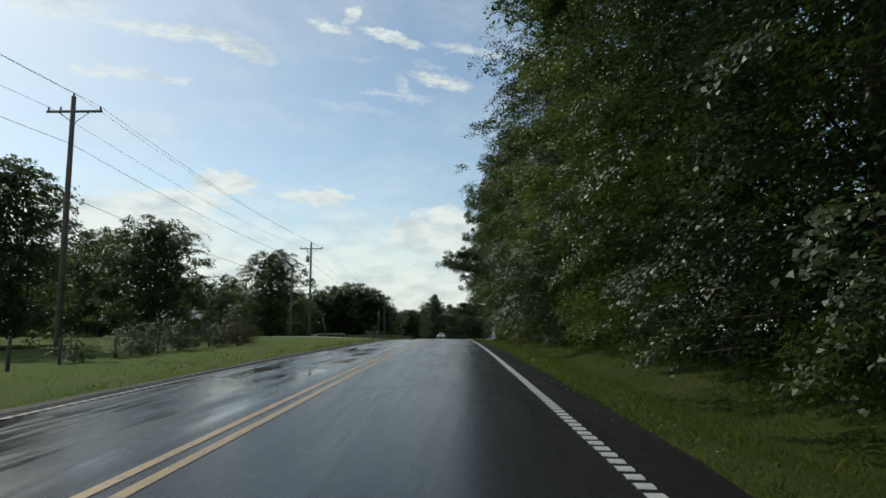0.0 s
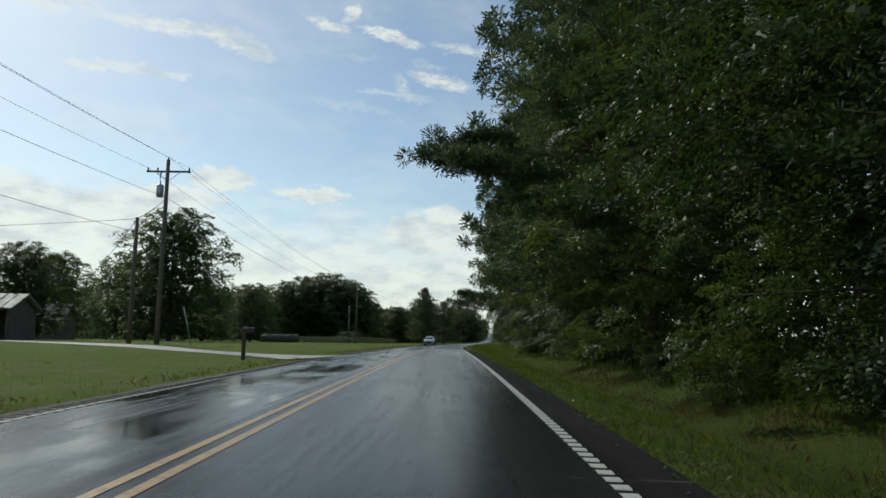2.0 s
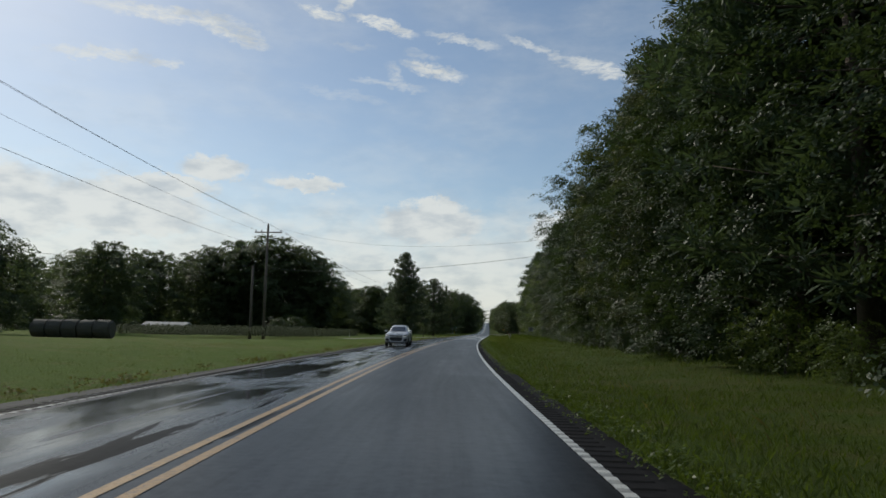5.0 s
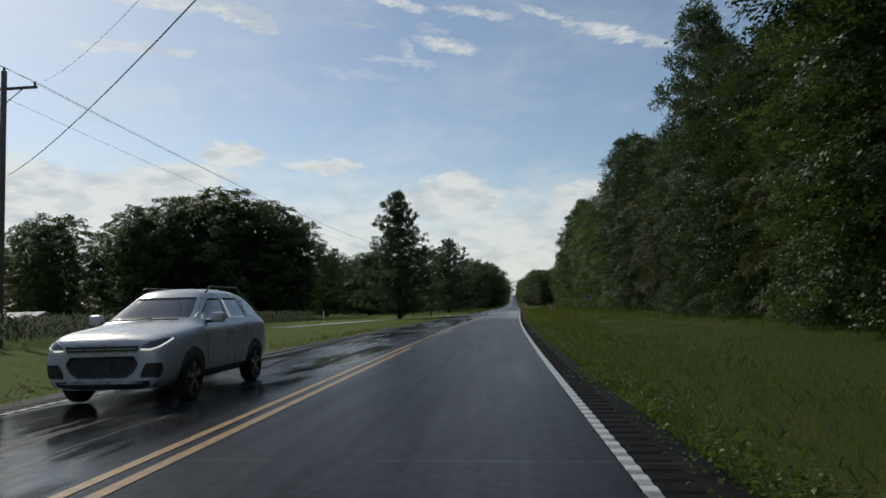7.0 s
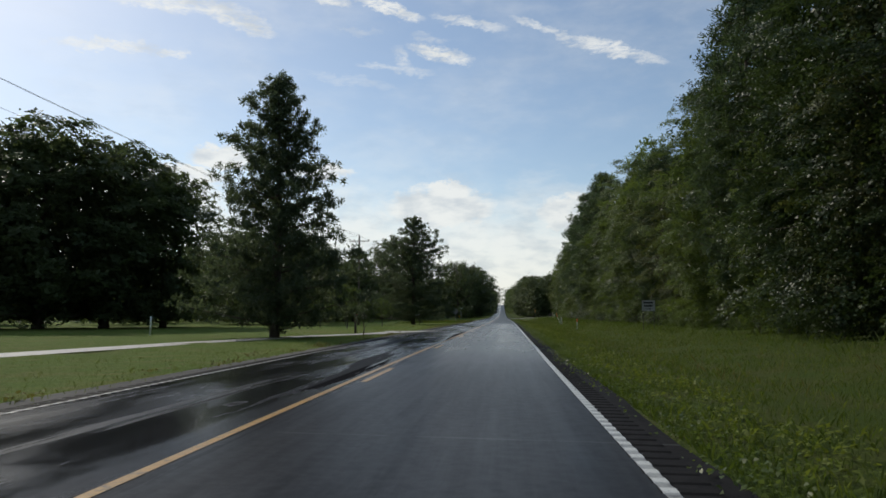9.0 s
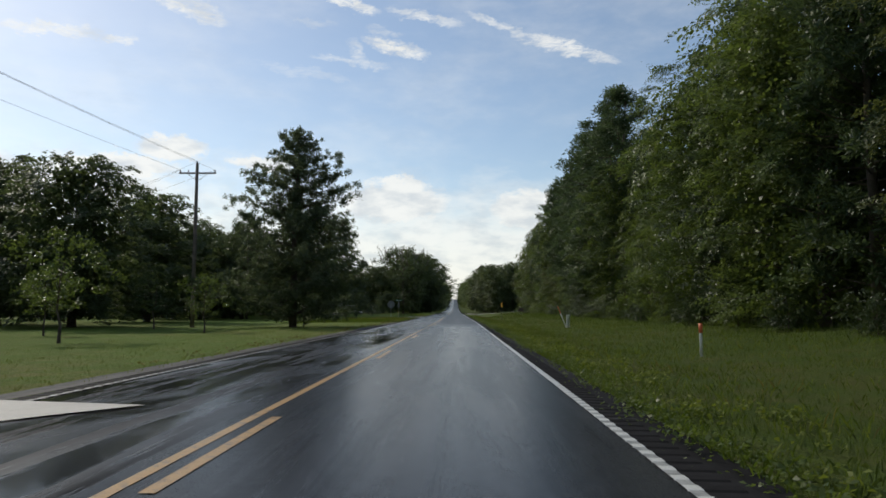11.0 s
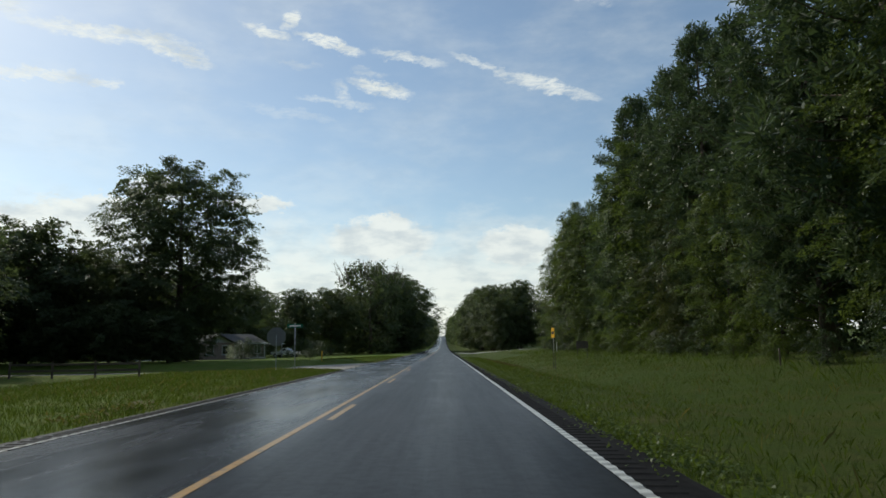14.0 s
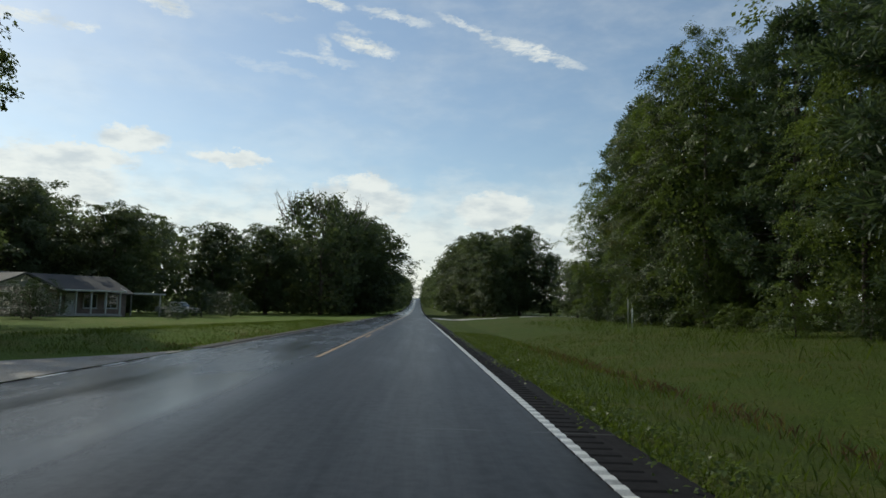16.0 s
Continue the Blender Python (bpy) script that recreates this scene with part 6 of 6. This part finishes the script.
def shed(where, turn, length, depth, eave, ridge, roof, wall, label, open_front=True):
    ob = empty("barn", Matrix.LocRotScale(where, Euler((0, 0, radians(turn))), None), label, "barn")
    t = 0.14
    part("wall", box_bm((length, t, eave + 0.4), (0, depth / 2 - t / 2, eave / 2 - 0.2)), wall, ob)
    for sx in (-1, 1):
        part("wall", box_bm((t, depth - 2 * t, eave + 0.4), (sx * (length / 2 - t / 2), 0, eave / 2 - 0.2)), wall, ob)
        gable_end("gable", depth, eave, ridge, sx * (length / 2 - 0.1), wall, ob, 0.12)
    if open_front:
        k = max(2, int(length / 2.4))
        for i in range(k + 1):
            part("post", box_bm((0.15, 0.15, eave + 0.4), (-length / 2 + 0.1 + i * (length - 0.2) / k, -depth / 2 + 0.1, eave / 2 - 0.2), 0.01), wall, ob)
    else:
        part("wall", box_bm((length, t, eave + 0.4), (0, -depth / 2 + t / 2, eave / 2 - 0.2)), wall, ob)
        for x in (-length * 0.28, length * 0.28):
            window_on(ob, (x, -depth / 2 - 0.01, eave * 0.55), 0.9, 1.0)
    top = gable_roof("roof", length, depth, eave, ridge, 0.4, roof, ob)
    slope = math.atan2(ridge - eave, depth / 2)
    for sy in (-1, 1):
        for i in range(int(length / 0.9) + 1):
            x = -length / 2 + i * 0.9
            part("roof_rib", box_bm((0.05, (depth / 2 + 0.35) / math.cos(slope), 0.03), (x, sy * (depth / 4 + 0.15), (eave + ridge) / 2 - 0.06 + 0.04), 0.0, Matrix.Rotation(-sy * slope, 4, "X")), roof, top)
    return ob


shed(place(108, -41), 8, 9.5, 5.5, 3.0, 4.2, M_TIN, M_BARNWOOD, "open pole barn with a pale metal roof")
shed(place(131, -49), 12, 8.0, 6.0, 2.6, 4.4, M_SHINGLE, M_BARNWOOD, "small farm building with a grey roof", False)
shed(place(222, -46), 4, 6.0, 4.0, 1.5, 2.0, M_TIN, M_BARNWOOD, "low farm shed with a pale metal roof")


def hay_bale(where, turn, i):
    bm = bmesh.new()
    bmesh.ops.create_cone(bm, cap_ends=True, segments=20, radius1=0.75, radius2=0.75, depth=1.3)
    bmesh.ops.bevel(bm, geom=[e for e in bm.edges if len(e.link_faces) == 2 and any(len(f.verts) > 4 for f in e.link_faces)], offset=0.12, segments=3, affect="EDGES")
    for v in bm.verts:
        v.co += Vector((noise.noise(v.co * 2 + Vector((i, 0, 0))), noise.noise(v.co * 2 + Vector((0, i, 3))), 0)) * 0.05
    me = bpy.data.meshes.new("hay_bale")
    bm.to_mesh(me)
    bm.free()
    me.materials.append(M_HAY)
    ob = new("hay_bale", me)
    ob.matrix_basis = Matrix.LocRotScale(where + Vector((0, 0, 0.7)), Euler((radians(90), 0, radians(turn))), None)
    tagged(ob, "dark round hay bale lying in the field", "hay bale", "row of hay bales")


for i in range(5):
    hay_bale(place(168 + 0.2 * i, -26.0 - 1.42 * i), 92, i)


# ---- the oncoming car ----
class Shell:
    """A smooth closed car body from cross sections, on which panels, lamps and glass are laid."""

    def __init__(self, stations):
        verts, faces = [], []
        for y, ws, wm, wb, lo, zb, top in stations:
            half = [(0.0, lo), (ws * 0.86, lo), (ws, lo + 0.10), (wm, 0.50 + 0.25 * lo), (wm * 0.995, zb - 0.14), (wb, zb)] + [(x, z) for x, z in top]
            ring = [(x, z) for x, z in half] + [(-x, z) for x, z in half[-2:0:-1]]
            verts += [(x, y, z) for x, z in ring]
        k = len(ring)
        n = len(stations)
        for i in range(n - 1):
            for j in range(k):
                faces.append((i * k + j, i * k + (j + 1) % k, (i + 1) * k + (j + 1) % k, (i + 1) * k + j))
        m = k // 2
        for base, flip in ((0, False), ((n - 1) * k, True)):
            for j in range(m):
                a, b, c, d = base + j, base + j + 1, base + (k - j - 1) % k, base + (k - j) % k
                f = [a, b, c, d] if a != d else [a, b, c]
                if j == m - 1:
                    f = [a, b, d]
                faces.append(tuple(f[::-1] if not flip else f))
        me = bpy.data.meshes.new("cage")
        me.from_pydata(verts, [], faces)
        cage = new("cage", me)
        mod = cage.modifiers.new("smooth", "SUBSURF")
        mod.levels = mod.render_levels = 3
        bpy.context.view_layer.update()
        done = cage.evaluated_get(bpy.context.evaluated_depsgraph_get()).to_mesh()
        self.verts = np.array([tuple(v.co) for v in done.vertices])
        self.faces = [tuple(f.vertices) for f in done.polygons]
        bpy.data.objects.remove(cage)
        bpy.data.meshes.remove(me)
        tri = [(f[0], f[i], f[i + 1]) for f in self.faces for i in range(1, len(f) - 1)]
        self.tri = self.verts[np.array(tri)]

    def hit(self, start, way):
        """The first point of the shell along a ray."""
        o, d = np.asarray(start, float), np.asarray(way, float)
        a, e1, e2 = self.tri[:, 0], self.tri[:, 1] - self.tri[:, 0], self.tri[:, 2] - self.tri[:, 0]
        h = np.cross(d, e2)
        det = (e1 * h).sum(1)
        det = np.where(np.abs(det) < 1e-12, 1e-12, det)
        w = o - a
        u = (w * h).sum(1) / det
        q = np.cross(w, e1)
        v = (q @ d) / det
        t = (e2 * q).sum(1) / det
        t = np.where((u >= -1e-6) & (v >= -1e-6) & (u + v <= 1 + 1e-6) & (t > 0), t, 1e9)
        i = int(np.argmin(t))
        return Vector(o + d * t[i]) if t[i] < 1e8 else None

    def panel(self, name, rows, mat, parent, face, lift=0.006, label="", across=10):
        """A thin sheet laid on the shell. rows: height, then the two ends, along x for the front and along y for a side."""
        grid = []
        zs = [r[0] for r in rows]
        steps = 8
        for i in range(steps + 1):
            z = zs[0] + (zs[-1] - zs[0]) * i / steps
            a, b = np.interp(z, zs, [r[1] for r in rows]), np.interp(z, zs, [r[2] for r in rows])
            line = []
            for j in range(across + 1):
                c = a + (b - a) * j / across
                if face == "front":
                    p, out = self.hit((c, -4, z), (0, 1, 0)), Vector((0, -1, 0.15))
                else:
                    p, out = self.hit((face * 3, c, z), (-face, 0, 0)), Vector((face, 0, 0.12))
                line.append(p if p is not None else line[-1])
            grid.append(line)
        verts = [p + out * lift for line in grid for p in line] + [p - out * 0.012 for line in grid for p in line]
        k, n = across + 1, (steps + 1) * (across + 1)
        faces = [(i * k + j, i * k + j + 1, (i + 1) * k + j + 1, (i + 1) * k + j) for i in range(steps) for j in range(across)]
        rim = [j for j in range(k)] + [i * k + across for i in range(1, steps + 1)] + [steps * k + j for j in range(across - 1, -1, -1)] + [i * k for i in range(steps - 1, 0, -1)]
        faces += [(rim[i], rim[(i + 1) % len(rim)], n + rim[(i + 1) % len(rim)], n + rim[i]) for i in range(len(rim))]
        ob = mesh_object(name, verts, faces, mat, parent, smooth=True)
        return tagged(ob, label) if label else ob


def suv(where, turn):
    ob = empty("suv", Matrix.LocRotScale(where, Euler((0, 0, radians(turn))), Vector((0.95, 0.97, 0.965))), "silver grey compact SUV with lit headlamps on the wet road", "car")
    shell = Shell([
        (-2.15, 0.72, 0.76, 0.70, 0.30, 0.78, [(0.60, 0.84), (0.42, 0.86), (0.22, 0.87), (0.0, 0.875)]),
        (-2.06, 0.83, 0.87, 0.82, 0.23, 0.86, [(0.74, 0.925), (0.52, 0.95), (0.27, 0.96), (0.0, 0.965)]),
        (-1.78, 0.89, 0.93, 0.88, 0.23, 0.95, [(0.81, 1.005), (0.58, 1.03), (0.30, 1.045), (0.0, 1.05)]),
        (-1.30, 0.90, 0.935, 0.90, 0.24, 1.00, [(0.83, 1.055), (0.62, 1.08), (0.32, 1.095), (0.0, 1.10)]),
        (-0.95, 0.90, 0.93, 0.90, 0.24, 1.03, [(0.83, 1.08), (0.68, 1.11), (0.36, 1.13), (0.0, 1.135)]),
        (-0.84, 0.90, 0.93, 0.90, 0.24, 1.04, [(0.82, 1.10), (0.72, 1.15), (0.40, 1.185), (0.0, 1.195)]),
        (-0.15, 0.90, 0.925, 0.89, 0.24, 1.06, [(0.80, 1.13), (0.62, 1.565), (0.38, 1.62), (0.0, 1.635)]),
        (0.05, 0.90, 0.925, 0.89, 0.24, 1.07, [(0.80, 1.14), (0.62, 1.605), (0.38, 1.655), (0.0, 1.67)]),
        (0.55, 0.90, 0.925, 0.89, 0.24, 1.08, [(0.80, 1.15), (0.62, 1.625), (0.38, 1.675), (0.0, 1.69)]),
        (1.15, 0.90, 0.93, 0.90, 0.25, 1.10, [(0.80, 1.17), (0.61, 1.61), (0.37, 1.66), (0.0, 1.675)]),
        (1.72, 0.89, 0.925, 0.90, 0.27, 1.12, [(0.79, 1.19), (0.60, 1.54), (0.36, 1.59), (0.0, 1.60)]),
        (2.02, 0.85, 0.89, 0.86, 0.31, 1.10, [(0.74, 1.17), (0.62, 1.30), (0.36, 1.35), (0.0, 1.36)]),
        (2.14, 0.74, 0.79, 0.75, 0.42, 0.98, [(0.62, 1.03), (0.46, 1.06), (0.24, 1.075), (0.0, 1.08)]),
    ])
    mesh_object("body", [tuple(v) for v in shell.verts], shell.faces, M_CARPAINT, ob, smooth=True)
    shell.panel("windscreen", [(1.165, -0.70, 0.70), (1.30, -0.665, 0.665), (1.52, -0.555, 0.555)], M_GLASS, ob, "front", 0.004, across=16)
    shell.panel("grille", [(0.41, -0.34, 0.34), (0.47, -0.44, 0.44), (0.60, -0.52, 0.52), (0.70, -0.45, 0.45)], M_CARBLACK, ob, "front", 0.01, "black honeycomb lower grille")
    slim = shell.panel("upper_grille", [(0.765, -0.50, 0.50), (0.835, -0.53, 0.53)], M_CARBLACK, ob, "front", 0.008)
    for z in (0.755, 0.80, 0.843):
        shell.panel("grille_bar", [(z - 0.006, -0.51, 0.51), (z + 0.006, -0.51, 0.51)], M_RIM, slim, "front", 0.016)
    shell.panel("lower_bumper", [(0.265, -0.70, 0.70), (0.365, -0.80, 0.80)], M_CARBLACK, ob, "front", 0.012)
    shell.panel("bumper_lip", [(0.335, -0.60, 0.60), (0.37, -0.56, 0.56)], M_RIM, ob, "front", 0.03, "silver lip of the bumper")
    shell.panel("number_plate", [(0.47, -0.155, 0.155), (0.62, -0.155, 0.155)], M_DARKMETAL, ob, "front", 0.022)
    shell.panel("hood_seam", [(0.905, -0.66, 0.66), (0.913, -0.66, 0.66)], M_CARBLACK, ob, "front", 0.002)
    tubes_object("wiper", [([(-0.62, -0.93, 1.165), (-0.1, -0.90, 1.185), (0.05, -0.86, 1.20)], 0.010)], M_CARBLACK, ob, 6)
    tubes_object("wiper", [([(0.02, -0.92, 1.18), (0.50, -0.90, 1.175)], 0.010)], M_CARBLACK, ob, 6)
    for sx in (-1, 1):
        def span(a, b):
            return (a, b) if sx > 0 else (-b, -a)
        lamp = shell.panel("headlamp", [(0.785, *span(0.55, 0.70)), (0.83, *span(0.56, 0.81)), (0.89, *span(0.68, 0.858)), (0.925, *span(0.80, 0.87))], M_GLASS, ob, "front", 0.008, "dark headlamp with a lit lower edge")
        strip_pts = [shell.hit((sx * x, -4, z), (0, 1, 0)) for x, z in ((0.56, 0.79), (0.69, 0.785), (0.80, 0.825), (0.845, 0.875), (0.862, 0.92))]
        tubes_object("lamp_strip", [([q + Vector((0, -0.014, 0)) for q in strip_pts if q is not None], 0.010)], M_LAMP, lamp, 6)
        shell.panel("fog_recess", [(0.41, *span(0.55, 0.80)), (0.50, *span(0.57, 0.84)), (0.60, *span(0.63, 0.83))], M_CARBLACK, ob, "front", 0.010)
        shell.panel("side_window", [(1.165, -0.70, 0.28), (1.30, -0.46, 0.28), (1.50, -0.10, 0.28)], M_GLASS, ob, sx, 0.004)
        shell.panel("side_window", [(1.17, 0.36, 1.12), (1.30, 0.36, 1.12), (1.51, 0.36, 1.04)], M_GLASS, ob, sx, 0.004)
        shell.panel("side_window", [(1.21, 1.20, 1.64), (1.35, 1.20, 1.54), (1.47, 1.18, 1.36)], M_GLASS, ob, sx, 0.004)
        for y in (-0.78, 0.32, 1.16):
            shell.panel("door_seam", [(0.36, y - 0.005, y + 0.005), (1.12, y - 0.005, y + 0.005)], M_CARBLACK, ob, sx, 0.002, across=1)
        shell.panel("sill_trim", [(0.27, -0.85, 0.85), (0.40, -0.85, 0.85)], M_CARBLACK, ob, sx, 0.010)
        for y in (0.02, 0.86):
            part("door_handle", box_bm((0.035, 0.19, 0.035), (sx * 0.925, y + 0.12, 0.985), 0.012), M_CARPAINT, ob)
        tubes_object("roof_rail", [([(sx * 0.56, -0.05, 1.60), (sx * 0.57, 0.10, 1.69), (sx * 0.57, 1.3, 1.695), (sx * 0.55, 1.5, 1.61)], 0.016)], M_CARBLACK, ob, 6)
        mirror = part("mirror", box_bm((0.22, 0.13, 0.16), (sx * 1.02, -0.60, 1.19), 0.05), M_CARPAINT, ob)
        part("mirror_arm", box_bm((0.14, 0.07, 0.05), (sx * 0.87, -0.60, 1.13), 0.015), M_CARBLACK, mirror)
        for y in (-1.29, 1.29):
            rows = [(0.36 + 0.42 * math.sin(w), y - 0.42 * math.cos(w), y + 0.42 * math.cos(w)) for w in np.linspace(-0.22, 1.50, 10)]
            shell.panel("wheel_arch", rows, M_CARBLACK, ob, sx, 0.010)
            wheel = empty("wheel", Matrix.Translation((sx * 0.835, y, 0.335)), "", "")
            wheel.parent = ob
            prof = [(0.335, -0.07), (0.34, 0.0), (0.335, 0.07), (0.30, 0.105), (0.23, 0.105), (0.23, -0.105), (0.30, -0.105)]
            vs, fs = [], []
            for q in range(28):
                w = q * math.pi / 14
                vs += [(x, r * math.cos(w), r * math.sin(w)) for r, x in prof]
            for q in range(28):
                for j in range(7):
                    fs.append((q * 7 + j, ((q + 1) % 28) * 7 + j, ((q + 1) % 28) * 7 + (j + 1) % 7, q * 7 + (j + 1) % 7))
            mesh_object("tyre", vs, fs, M_TYRE, wheel, smooth=True)
            bm = bmesh.new()
            for q in range(5):
                for tilt in (-0.12, 0.12):
                    ang = q * 2 * math.pi / 5 + tilt
                    add_box(bm, (0.03, 0.035, 0.21), Matrix.Rotation(ang, 3, "X") @ Vector((sx * 0.085, 0, 0.12)), 0.0, Matrix.Rotation(ang, 4, "X"))
            bmesh.ops.create_cone(bm, cap_ends=True, segments=16, radius1=0.06, radius2=0.05, depth=0.05, matrix=Matrix.Translation((sx * 0.08, 0, 0)) @ Matrix.Rotation(math.pi / 2, 4, "Y"))
            part("rim", bm, M_RIM, wheel)
            bm = bmesh.new()
            bmesh.ops.create_cone(bm, cap_ends=True, segments=24, radius1=0.232, radius2=0.232, depth=0.12, matrix=Matrix.Rotation(math.pi / 2, 4, "Y"))
            part("brake_drum", bm, M_DARKMETAL, wheel)
    return ob


suv(place(168.15, -2.42, 0.012), heading_at(168))


# ---- the parked pickup by the house ----
def pickup(where, turn):
    ob = empty("pickup_truck", Matrix.LocRotScale(where, Euler((0, 0, radians(turn))), None), "white pickup truck parked beside the house", "car")
    side = [(-2.7, 0.45), (-2.75, 0.95), (-1.25, 1.08), (-0.55, 1.72), (0.55, 1.74), (0.82, 1.10), (2.68, 1.08), (2.72, 0.5)]
    bm = bmesh.new()
    low = [[bm.verts.new((x * (0.86 if z > 1.3 else 1.0), y, z)) for y, z in side] for x in (-0.92, 0.92)]
    k = len(side)
    bm.faces.new(low[0])
    bm.faces.new(low[1][::-1])
    for i in range(k):
        bm.faces.new((low[0][i], low[1][i], low[1][(i + 1) % k], low[0][(i + 1) % k]))
    bmesh.ops.recalc_face_normals(bm, faces=bm.faces)
    bmesh.ops.bevel(bm, geom=bm.edges[:], offset=0.05, segments=2, affect="EDGES")
    part("body", bm, M_WHITEPLASTIC, ob)
    for sx in (-1, 1):
        part("side_window", box_bm((0.03, 1.0, 0.36), (sx * 0.85, 0.02, 1.42), 0.01, Matrix.Rotation(sx * -0.2, 4, "Y")), M_GLASS, ob)
        for y in (-1.75, 1.75):
            bm = bmesh.new()
            bmesh.ops.create_cone(bm, cap_ends=True, segments=20, radius1=0.38, radius2=0.38, depth=0.24, matrix=Matrix.Translation((sx * 0.83, y, 0.38)) @ Matrix.Rotation(math.pi / 2, 4, "Y"))
            wheel = part("wheel", bm, M_TYRE, ob)
            bm = bmesh.new()
            bmesh.ops.create_cone(bm, cap_ends=True, segments=16, radius1=0.22, radius2=0.2, depth=0.06, matrix=Matrix.Translation((sx * 0.95, y, 0.38)) @ Matrix.Rotation(math.pi / 2, 4, "Y"))
            part("rim", bm, M_RIM, wheel)
    part("windscreen", box_bm((1.45, 0.03, 0.72), (0, -0.93, 1.42), 0.01, Matrix.Rotation(-0.83, 4, "X")), M_GLASS, ob)
    part("bumper", box_bm((1.8, 0.12, 0.2), (0, -2.76, 0.55), 0.03), M_STEEL, ob)
    part("bumper", box_bm((1.8, 0.12, 0.2), (0, 2.76, 0.55), 0.03), M_STEEL, ob)


pickup(place(450.5, -28.0), 70)
